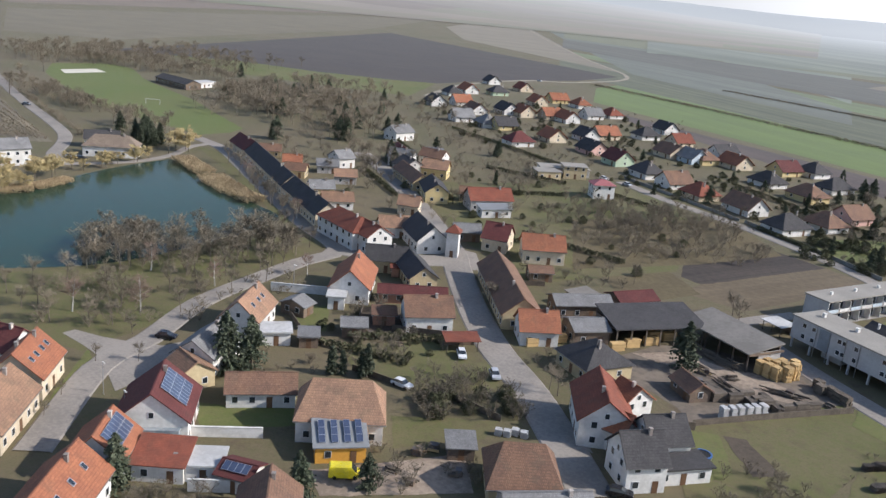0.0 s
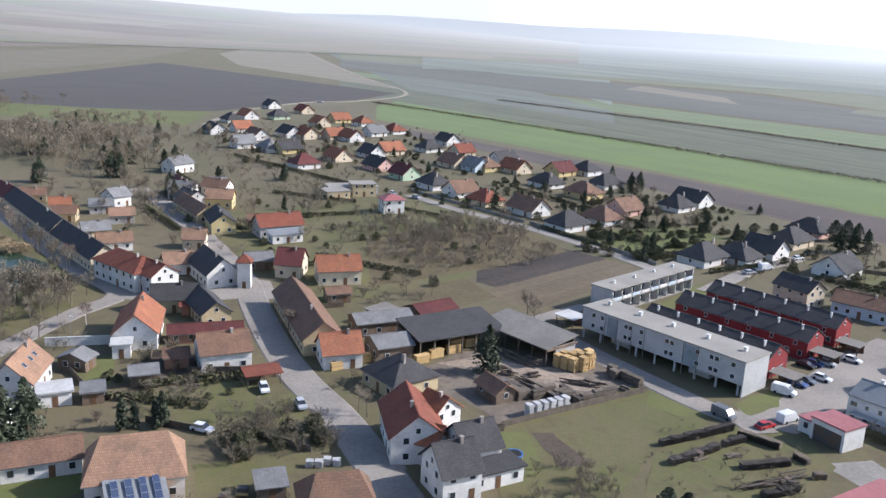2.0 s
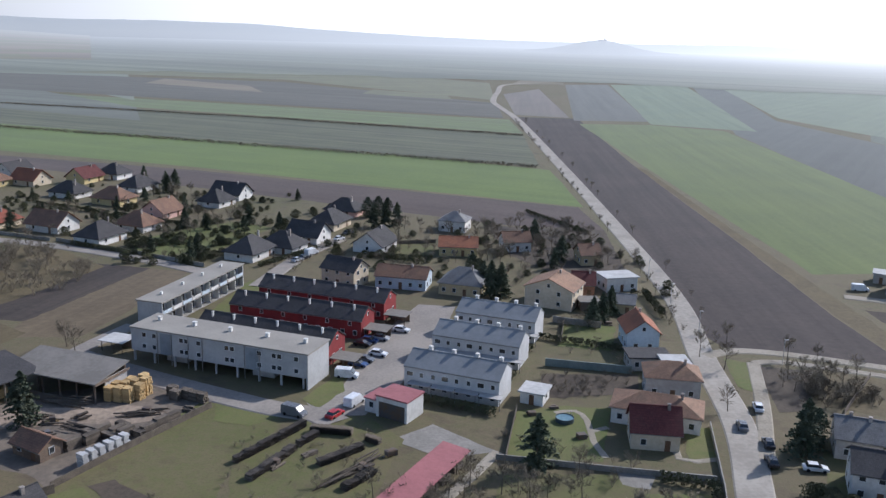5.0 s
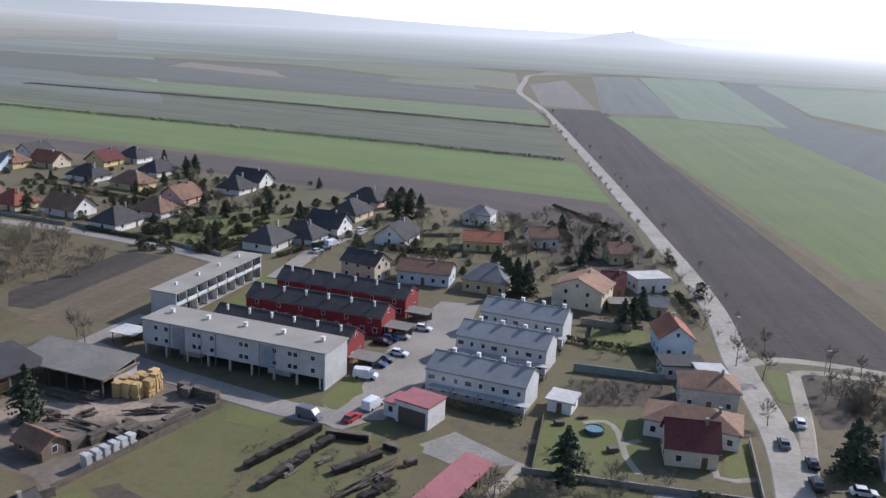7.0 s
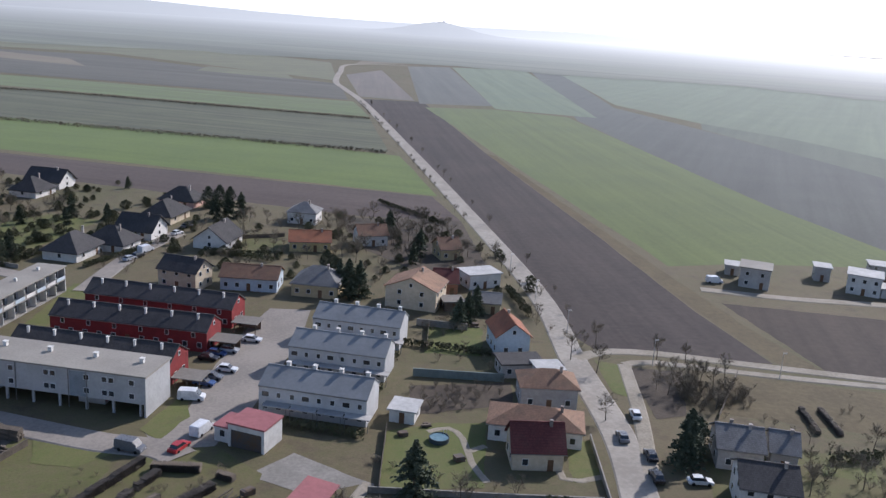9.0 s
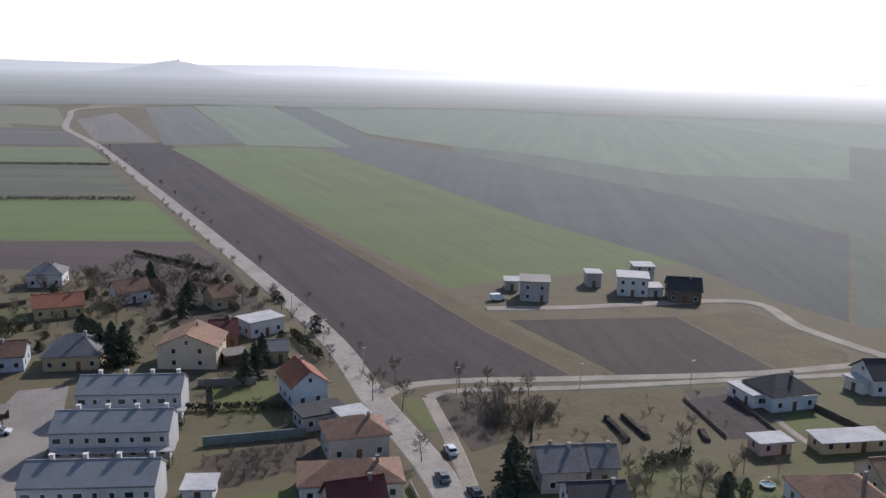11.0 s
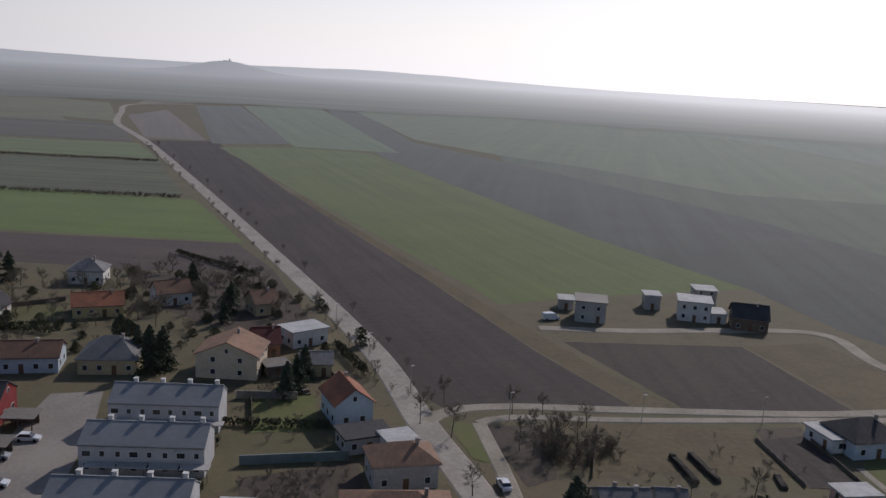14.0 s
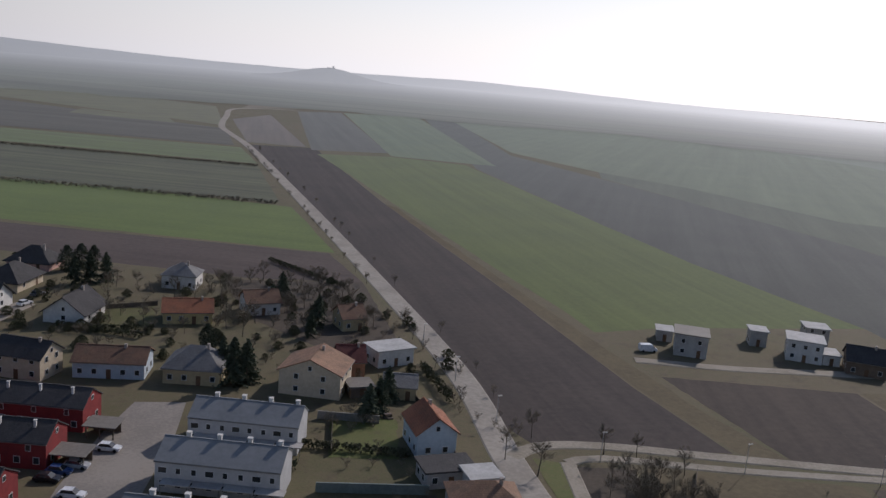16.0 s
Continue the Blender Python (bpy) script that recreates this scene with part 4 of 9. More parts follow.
far_belt("backdrop_6", 2500, 5300, -40, 110, 0.5, hazed_distance_mat("belt_far", 1300, 4600, (0.12, 0.13, 0.1), (0.15, 0.155, 0.12), 60.0), "hazy plain at the horizon")
# ---- special buildings ----


def apartment_front(x, y, rot, w, d, h, rise=0):
    """Two flat-roofed storeys on pillars over an open parking level."""
    e = empty("apartment_block", pose(x, y, 0, 0, 0, rot), "pale grey apartment block raised on pillars, flat gravelled roof", "apartment block")
    part("wall", boxes("wall", (-w / 2, -d / 2, 2.5, w / 2, d / 2, h)), WALLS["pale"], e)
    for b in ((w / 2 - 0.35, -d / 2 + 0.01, -0.05, w / 2 - 0.004, d / 2 - 0.01, 2.496), (-w / 2 + 0.6, d / 2 - 0.5, -0.05, w / 2 - 0.6, d / 2 - 0.2, 2.496),
                       (-w * 0.34, -1.8, -0.05, -w * 0.22, d / 2 - 0.6, 2.496), (w * 0.16, -1.8, -0.05, w * 0.28, d / 2 - 0.6, 2.496)):
        part("ground_wall", boxes("ground_wall", b), WALLS["pale"], e)
    rf = part("roof", boxes("roof", (-w / 2 - 0.25, -d / 2 - 0.25, h + 0.002, w / 2 + 0.25, d / 2 + 0.25, h + 0.32)), ROOFS["gravel"], e)
    for k in range(5):
        cx = -w * 0.42 + k * w * 0.21
        part("roof_vent", boxes("roof_vent", (cx - 0.35, 0.6, h + 0.322, cx + 0.35, 1.3, h + 1.15), (cx - 0.45, 0.5, h + 1.152, cx + 0.45, 1.4, h + 1.25)), WALLS["white"], rf)
    pil = boxes("pillar", (-0.2, -0.2, -0.05, 0.2, 0.2, 2.498))
    pil.materials.append(WALLS["pale"])
    for k in range(9):
        part("pillar", pil, None, e, at=pose(-w / 2 + 0.4 + k * (w - 1.6) / 8, -d / 2 + 0.5, 0))
    for s in range(2):
        z = 3.3 + s * 2.55
        for cx in (-0.42, -0.36, -0.2, -0.17, -0.1, 0.06, 0.09, 0.24, 0.32, 0.35, 0.44):
            window(e, cx * w, -d / 2 - 0.012, z, 0, w=1.1, h=1.1)
        for cx in (-0.4, -0.3, -0.2, -0.1, 0.0, 0.1, 0.2, 0.3, 0.4):
            window(e, cx * w, d / 2 + 0.012, z, 180, w=1.6, h=1.3)
    for cx in (-0.29, 0.2):
        part("stair_glazing", boxes("stair_glazing", (cx * w - 1.5, -d / 2 - 0.06, 2.6, cx * w + 1.5, -d / 2 - 0.004, h - 0.3)), mat("dull_glass_panels", (0.25, 0.28, 0.3), (0.18, 0.2, 0.22), fine=1, coarse=0.4, rough=0.3), e)
    for cx in (-0.3, -0.12, 0.2):
        for k in (-1, 1):
            part("downpipe", boxes("downpipe", (cx * w + k * 1.75 - 0.06, -d / 2 - 0.16, 0.3, cx * w + k * 1.75 + 0.06, -d / 2 - 0.05, h - 0.1)), M_GUTTER, e)
    return e


def apartment_back(x, y, rot, w, d, h, rise=0):
    """A long flat-roofed block with open balconies along one side; the long side runs in depth."""
    e = empty("apartment_block", pose(x, y, 0, 0, 0, rot), "pale grey apartment block with balconies and flat gravelled roof", "apartment block")
    part("wall", boxes("wall", (-w / 2, -d / 2, -0.05, w / 2 - 1.6, d / 2, h)), WALLS["pale"], e)
    for b in ((w / 2 - 1.598, -d / 2, -0.05, w / 2, -d / 2 + 0.3, h), (w / 2 - 1.598, d / 2 - 0.3, -0.05, w / 2, d / 2, h)):
        part("end_wall", boxes("end_wall", b), WALLS["pale"], e)
    rf = part("roof", boxes("roof", (-w / 2 - 0.3, -d / 2 - 0.3, h + 0.002, w / 2 + 0.3, d / 2 + 0.3, h + 0.34)), ROOFS["gravel"], e)
    n = 9
    for s in range(2):
        z = 0.1 + s * 3.1
        part("balcony_slab", boxes("balcony_slab", (w / 2 - 1.598, -d / 2 + 0.302, z, w / 2 + 0.1, d / 2 - 0.302, z + 0.2)), M_CONC, e)
        for k in range(n):
            py = -d / 2 + d * (k + 0.5) / n
            window(e, w / 2 - 1.58, py, z + 0.5, 90, w=2.2, h=2.0)
            if s:
                part("balcony_rail", boxes("balcony_rail", (w / 2 + 0.02, py - d / n * 0.42, z + 0.25, w / 2 + 0.08, py + d / n * 0.42, z + 1.1)), WALLS["white"] if k % 2 else WALLS["blue"], e)
            part("partition", boxes("partition", (w / 2 - 1.59, py + d / n / 2 - 0.08, z + 0.202, w / 2 - 0.02, py + d / n / 2 + 0.08, z + 2.7)), WALLS["white"], e)
            window(e, -w / 2 - 0.012, py, z + 1.0, -90, w=1.2, h=1.2)
    for k in range(4):
        cy = -d * 0.36 + k * d * 0.24
        part("roof_vent", boxes("roof_vent", (-0.6, cy - 0.3, h + 0.342, 0.0, cy + 0.3, h + 1.1)), WALLS["white"], rf)
    return e


def red_row(x, y, rot, w, d, h, rise=2.4):
    e = house(x, y, rot, w, d, h, "gable", rise, "red", "dark", chimneys=0, storeys=1, bays=11, name="row_house", label="red rendered terrace of row houses with dark grey roof", group="red terraces", over=0.2)
    for k in range(6):
        cx = -w / 2 + w * (k + 0.5) / 6
        part("flue", boxes("flue", (cx - 0.2, -1.6, h + 0.4, cx + 0.2, -1.2, h + rise + 0.5), (cx - 0.28, -1.68, h + rise + 0.502, cx + 0.28, -1.12, h + rise + 0.62)), WALLS["white"], e)
        window(e, cx, -d / 2 - 0.012, h - 1.45, 0, w=0.9, h=1.2)
    return e


def white_row(x, y, rot, w, d, h, rise=2.2):
    e = house(x, y, rot, w, d, h, "gable", rise, "dull", "metal", chimneys=0, storeys=1, bays=8, ends=0, name="row_house", label="white rendered terrace of row houses with grey metal roof", group="white terraces", over=0.12, ridge_y=0.6, doors=0)
    for k in range(8):
        cx = -w / 2 + w * (k + 0.5) / 8
        window(e, cx, -d / 2 - 0.012, h - 1.9, 0, w=0.9 if k % 3 else 1.5, h=1.1)
    for k in range(4):
        cx = -w / 2 + w * (k + 0.75) / 4
        part("chimney", boxes("chimney", (cx - 0.35, 0.5, h + 0.6, cx + 0.35, 1.2, h + rise + 0.95), (cx - 0.42, 0.43, h + rise + 0.952, cx + 0.42, 1.27, h + rise + 1.1)), WALLS["white"], e)
        part("porch_canopy", boxes("porch_canopy", (cx - w / 8 + 0.15, -d / 2 - 2.2, 2.35, cx + w / 8 - 0.15, -d / 2 - 0.004, 2.5)), WALLS["grey"], e)
        for k2 in (-1, 1):
            part("porch_post", boxes("porch_post", (cx + k2 * (w / 8 - 0.4) - 0.06, -d / 2 - 2.1, -0.05, cx + k2 * (w / 8 - 0.4) + 0.06, -d / 2 - 1.98, 2.348)), M_GUTTER, e)
    return e


def garage_hall(x, y, rot, w, d, h, rise=0):
    e = empty("fire_station", pose(x, y, 0, 0, 0, rot), "small white hall with wide gate and flat pink roof", "fire station")
    part("wall", boxes("wall", (-w / 2, -d / 2, -0.05, -w / 2 + 0.5, d / 2, h), (w / 2 - 0.5, -d / 2, -0.05, w / 2, d / 2, h), (-w / 2 + 0.5, -d / 2, 3.2, w / 2 - 0.5, d / 2, h), (-w / 2 + 0.5, d / 2 - 0.4, -0.05, w / 2 - 0.5, d / 2, 3.2),
                       (-w / 2 - 3.2, -d / 2 + 0.8, -0.05, -w / 2 - 0.002, d / 2, 2.7)), WALLS["white"], e)
    part("roof", boxes("roof", (-w / 2 - 0.2, -d / 2 - 0.25, h + 0.002, w / 2 + 0.2, d / 2 + 0.2, h + 0.3)), ROOFS["pinkmetal"], e)
    part("annex_roof", boxes("annex_roof", (-w / 2 - 3.4, -d / 2 + 0.6, 2.702, -w / 2 - 0.202, d / 2 + 0.2, 2.95)), ROOFS["pinkmetal"], e)
    part("gate", boxes("gate", (-w / 2 + 0.52, -d / 2 + 0.15, 0, w / 2 - 0.52, -d / 2 + 0.25, 3.18)), M_STEEL, e)
    window(e, -w / 2 - 1.6, -d / 2 + 0.788, 1.0, 0)
    return e


def red_carport(x, y, rot, w, d, h, rise=0.5, tiles="red", label="open carport with red sheet roof on posts"):
    e = empty("carport", pose(x, y, 0, 0, 0, rot), label, "carport")
    part("roof", mesh_of("roof", *roof_vf("mono", w, d, h, rise, 0.3, 0.15)), ROOFS[tiles], e)
    for sx in (-1, 0, 1):
        for sy in (-1, 1):
            part("post", boxes("post", (sx * (w / 2 - 0.3) - 0.08, sy * (d / 2 - 0.3) - 0.08, -0.05, sx * (w / 2 - 0.3) + 0.08, sy * (d / 2 - 0.3) + 0.08, h + rise * (0.5 + sy * 0.44))), M_WOODOLD, e)
    part("back_wall", boxes("back_wall", (-w / 2 + 0.4, d / 2 - 0.2, -0.05, w / 2 - 0.4, d / 2 - 0.1, h)), WALLS["wood"], e)
    return e


def timber_hall(x, y, rot, w, d, h, rise=1.6):
    e = empty("timber_shed", pose(x, y, 0, 0, 0, rot), "long open timber shed with dark grey roof", "shed")
    part("roof", mesh_of("roof", *roof_vf("mono", w, d, h, rise, 0.4, 0.22)), ROOFS["dark"], e)
    part("back_wall", boxes("back_wall", (-w / 2, d / 2 - 0.25, -0.05, w / 2, d / 2, h + rise - 0.25)), WALLS["wood"], e)
    part("end_wall", boxes("end_wall", (-w / 2, -d / 2 + 3.0, -0.05, -w / 2 + 0.2, d / 2 - 0.252, h)), WALLS["wood"], e)
    for k in range(7):
        px = -w / 2 + 0.3 + k * (w - 0.6) / 6
        part("post", boxes("post", (px - 0.15, -d / 2 + 0.2, -0.05, px + 0.15, -d / 2 + 0.5, h)), M_WOODOLD, e)
        part("truss", boxes("truss", (px - 0.1, -d / 2 + 0.502, h - 0.45, px + 0.1, d / 2 - 0.252, h - 0.15)), M_WOODOLD, e)
    return e


def open_hall(x, y, rot, w, d, h, rise=1.2):
    e = empty("open_hall", pose(x, y, 0, 0, 0, rot), "open storage hall with pale grey lean-to roof", "hall")
    part("roof", mesh_of("roof", *roof_vf("mono", w, d, h, rise, 0.4, 0.25)), ROOFS["pale"], e)
    v, f = box_vf(w / 2 - 0.25, -d / 2 + 3, -0.05, w / 2, d / 2, h)
    part("side_wall", mesh_of("side_wall", v, f), WALLS["grey"], e)
    part("back_wall", boxes("back_wall", (-w / 2, d / 2 - 0.3, -0.05, w / 2 - 0.252, d / 2, h + rise - 0.2)), WALLS["wood"], e)
    part("fascia", boxes("fascia", (w / 2 + 0.402, -d / 2 - 0.3, h - 0.3, w / 2 + 0.46, d / 2 + 0.3, h + 0.25)), WALLS["wood"], e)
    for k in range(6):
        px = -w / 2 + 0.3 + k * (w - 0.6) / 5
        part("post", boxes("post", (px - 0.15, -d / 2 + 0.1, -0.05, px + 0.15, -d / 2 + 0.4, h + 0.02)), M_STEEL, e)
    return e


def pink_shed(x, y, rot, w, d, h, rise=0.4):
    e = empty("storage_shed", pose(x, y, 0, 0, 0, rot), "long open storage shed with faded red sheet roof", "shed")
    part("roof", mesh_of("roof", *roof_vf("mono", w, d, h, rise, 0.3, 0.12)), ROOFS["pinkmetal"], e)
    for k in range(7):
        for sy in (-1, 1):
            px = -w / 2 + 0.2 + k * (w - 0.4) / 6
            part("post", boxes("post", (px - 0.09, sy * (d / 2 - 0.2) - 0.09, -0.05, px + 0.09, sy * (d / 2 - 0.2) + 0.09, h + rise * (0.5 + 0.44 * sy))), M_WOODOLD, e)
    for k in range(5):
        part("stored_timber", boxes("stored_timber", (-w / 2 + 0.6 + k * w / 5, -d / 2 + 0.6, -0.05, -w / 2 + 0.2 + (k + 0.8) * w / 5, d / 2 - 0.5, 0.8 + 0.25 * (k % 3))), M_WOODOLD, e)
    return e


# ---- plants ----


def cone_limb(v, f, a, b, ra, rb, sides=3):
    """A tapered limb from a to b."""
    ax = (b - a).normalized()
    u = ax.orthogonal().normalized()
    w = ax.cross(u)
    k = len(v)
    for p, r in ((a, ra), (b, rb)):
        for i in range(sides):
            t = 2 * math.pi * i / sides
            v.append(p + (u * math.cos(t) + w * math.sin(t)) * r)
    f += [(k + i, k + (i + 1) % sides, k + sides + (i + 1) % sides, k + sides + i) for i in range(sides)]


def bare_tree_meshes(seed, h, spread, twigs, droop=0.0, fine=0.03, stems=1, branches=7):
    """A leafless tree: trunk and limbs as one mesh, branches and twigs as another."""
    rnd = random.Random(seed)
    tv, tf, cv, cf = [], [], [], []
    r = 0.012 * h + 0.03
    for st in range(stems):
        lean = Vector((rnd.uniform(-0.12, 0.12), rnd.uniform(-0.12, 0.12), 1)) if stems == 1 else Vector((math.cos(st * 2.1) * 0.5, math.sin(st * 2.1) * 0.5, 1))
        base, top = Vector((0, 0, -0.1)), lean * h * 0.8
        mid = top * 0.5 + Vector((rnd.uniform(-0.2, 0.2), rnd.uniform(-0.2, 0.2), 0))
        cone_limb(tv, tf, base, mid, r * 1.2, r * 0.7, 6)
        cone_limb(tv, tf, mid, top, r * 0.7, r * 0.15, 5)
        for i in range(13 if stems == 1 else 8):
            t = rnd.uniform(0.28, 0.95) if stems == 1 else rnd.uniform(0.15, 0.95)
            s = base.lerp(mid, t * 2) if t < 0.5 else mid.lerp(top, t * 2 - 1)
            az = i * 2.4 + rnd.uniform(-0.5, 0.5)
            d = Vector((math.cos(az), math.sin(az), rnd.uniform(0.5, 1.2))).normalized()
            ln = h * (0.42 - 0.24 * t) * rnd.uniform(0.75, 1.15) * spread
            bend = s + d * ln * 0.55
            end = bend + (d + Vector((rnd.uniform(-0.35, 0.35), rnd.uniform(-0.35, 0.35), 0.3 - droop))).normalized() * ln * 0.55
            cone_limb(tv, tf, s, bend, r * 0.3, r * 0.18, 4)
            cone_limb(tv, tf, bend, end, r * 0.18, r * 0.06, 3)
            for j in range(branches):
                k = rnd.uniform(0.2, 1.0)
                b0 = s.lerp(bend, k * 2) if k < 0.5 else bend.lerp(end, k * 2 - 1)
                bd = (d + Vector((rnd.gauss(0, 0.6), rnd.gauss(0, 0.6), rnd.gauss(0.15, 0.45) - droop))).normalized()
                b1 = b0 + bd * h * rnd.uniform(0.08, 0.17)
                cone_limb(cv, cf, b0, b1, 0.028, 0.014)
                for _ in range(twigs):
                    t0 = b0.lerp(b1, rnd.uniform(0.15, 1.0))
                    td = (bd * 0.7 + Vector((rnd.gauss(0, 0.55), rnd.gauss(0, 0.55), rnd.gauss(0.2, 0.45) - droop * 2))).normalized()
                    cone_limb(cv, cf, t0, t0 + td * h * rnd.uniform(0.05, 0.12), fine, fine * 0.35)
    return mesh_of("trunk", tv, tf), mesh_of("crown", cv, cf)


def clump(v, f, c, size, rnd, flat_z=1.0):
    """A small ragged tuft of leaves or needles."""
    k = len(v)
    for _ in range(3):
        n = Vector((rnd.gauss(0, 1), rnd.gauss(0, 1), rnd.gauss(0, 1) * flat_z)).normalized()
        u = n.orthogonal().normalized() * size * rnd.uniform(0.6, 1.2)
        w = n.cross(u).normalized() * size * rnd.uniform(0.5, 1.1)
        i = len(v)
        v += [c + u, c + w * 0.8 - u * 0.3, c - u, c - w * 0.8 + u * 0.2]
        f.append((i, i + 1, i + 2, i + 3))
    return k


def conifer_meshes(seed, h, wide):
    """A conifer of drooping boughs of uneven length, each a run of ragged tufts."""
    rnd = random.Random(seed)
    tv, tf, cv, cf = [], [], [], []
    cone_limb(tv, tf, Vector((0, 0, -0.1)), Vector((0, 0, h * 0.97)), 0.018 * h, 0.02, 6)
    lean = [rnd.uniform(0.75, 1.25) for _ in range(7)]
    for i in range(int(h * 20)):
        t = rnd.random() ** 0.8
        z = h * (0.06 + 0.92 * t)
        az = rnd.uniform(0, 6.28)
        rad = (wide * (1 - t ** 1.7) ** 0.85 * rnd.uniform(0.5, 1.12) + 0.12) * lean[int(az / 6.29 * 7)]
        for s in (0.35, 0.6, 0.82, 1.0):
            rr = rad * s
            c = Vector((math.cos(az + 0.1 * s) * rr, math.sin(az + 0.1 * s) * rr, z - rr * 0.3 + rnd.uniform(-0.12, 0.12)))
            clump(cv, cf, c, 0.27 + 0.12 * rad * (1.2 - s), rnd, 1.8)
    return mesh_of("trunk", tv, tf), mesh_of("crown", cv, cf)


def shrub_meshes(seed, h, wide, n=260):
    rnd = random.Random(seed)
    tv, tf, cv, cf = [], [], [], []
    for i in range(5):
        az = i * 1.26
        cone_limb(tv, tf, Vector((0, 0, -0.1)), Vector((math.cos(az) * wide * 0.5, math.sin(az) * wide * 0.5, h * 0.7)), 0.06, 0.02, 4)
    for _ in range(n):
        a, r, z = rnd.uniform(0, 6.28), math.sqrt(rnd.random()), rnd.random()
        k = math.sin(math.pi * (0.15 + 0.8 * z)) * rnd.uniform(0.8, 1.1)
        clump(cv, cf, Vector((math.cos(a) * r * wide * k, math.sin(a) * r * wide * k, h * z)), 0.22, rnd)
    return mesh_of("trunk", tv, tf), mesh_of("crown", cv, cf)


PLANTS = {}


def plant_kind(key, name, meshes, bark, leaf, label, category, group):
    tr, cr = meshes
    tr.materials.append(bark), cr.materials.append(leaf)
    PLANTS.setdefault(key, []).append((name, tr, cr, label, category, group))


for s in range(4):
    plant_kind("bare", "tree", bare_tree_meshes(s, 9.0, 1.0, 5, fine=0.034), M_BARK, M_TWIG, "bare brown deciduous tree without leaves", "tree", "bare trees")
    plant_kind("bush", "shrub", bare_tree_meshes(40 + s, 4.2, 1.2, 6, fine=0.02, stems=3), M_BARK, M_TWIG, "leafless brown shrub in a garden", "shrub", "bare shrubs")
for s in range(3):
    plant_kind("brush", "shrub", bare_tree_meshes(130 + s, 4.2, 1.25, 2, fine=0.05, stems=3, branches=4), M_BARK, M_TWIG, "leafless brown shrub", "shrub", "bare shrubs")
    plant_kind("copse", "tree", bare_tree_meshes(90 + s, 9.0, 1.15, 2, fine=0.1, branches=5), M_BARK, M_TWIG, "bare grey-brown tree of a wood", "tree", "trees of the wood")
for s in range(2):
    plant_kind("birch", "birch", bare_tree_meshes(20 + s, 11.0, 0.75, 10, 0.1, fine=0.024), M_BIRCHBARK, M_BIRCH, "leafless birch with pale trunk and reddish twigs", "birch", "birches")
    plant_kind("willow", "willow", bare_tree_meshes(30 + s, 8.0, 1.25, 24, 0.7, fine=0.042), M_BARK, M_WILLOW, "weeping willow with yellow shoots", "willow", "willows on the pond shore")
for s in range(3):
    plant_kind("fir", "conifer", conifer_meshes(50 + s, 10.0, 3.0), M_BARK, M_FIR, "dark green conifer in a garden", "conifer", "conifers")
    plant_kind("yew", "conifer", shrub_meshes(80 + s, 7.0, 2.4, 900), M_BARK, M_FIR, "rounded dark evergreen tree in a garden", "conifer", "rounded evergreens")
    plant_kind("cypress", "conifer", conifer_meshes(60 + s, 6.0, 1.1), M_BARK, M_FIR, "slim dark green columnar conifer", "conifer", "columnar conifers")
    plant_kind("ever", "shrub", shrub_meshes(70 + s, 2.6, 1.9), M_BARK, M_HEDGE, "dark evergreen shrub in a garden", "shrub", "evergreen shrubs")
BASE_H = {"brush": 4.2, "bare": 9.0, "copse": 9.0, "bush": 4.2, "birch": 11.0, "willow": 8.0, "fir": 10.0, "yew": 7.0, "cypress": 6.0, "ever": 2.6}
GROW = random.Random(5)


def plant(key, x, y, h, z=0.0):
    """One plant of a kind at its place, grown to height h."""
    name, tr, cr, label, category, group = PLANTS[key][GROW.randrange(len(PLANTS[key]))]
    s = h / BASE_H[key]
    t = new(name, tr)
    t.matrix_basis = pose(x, y, z, 0, 0, GROW.uniform(0, 360)) @ Matrix.Diagonal((s * GROW.uniform(0.9, 1.15), s * GROW.uniform(0.9, 1.15), s, 1))
    tagged(t, label, category, group)
    c = new("crown", cr)
    c.parent = t
    return t


def plants(key, *spots):
    for x, y, h in spots:
        plant(key, x, y, h)


def scatter(key, x0, y0, x1, y1, count, low, high, turn=0.0, seed=1):
    """Plants spread over a stretch of ground, a rectangle turned about its middle."""
    rnd = random.Random(seed)
    cx, cy, c, s = (x0 + x1) / 2, (y0 + y1) / 2, math.cos(radians(turn)), math.sin(radians(turn))
    for _ in range(count):
        u, v = rnd.uniform(x0 - cx, x1 - cx), rnd.uniform(y0 - cy, y1 - cy)
        px, py = cx + u * c - v * s, cy + u * s + v * c
        if not blocked(px, py):
            plant(key, px, py, rnd.uniform(low, high))


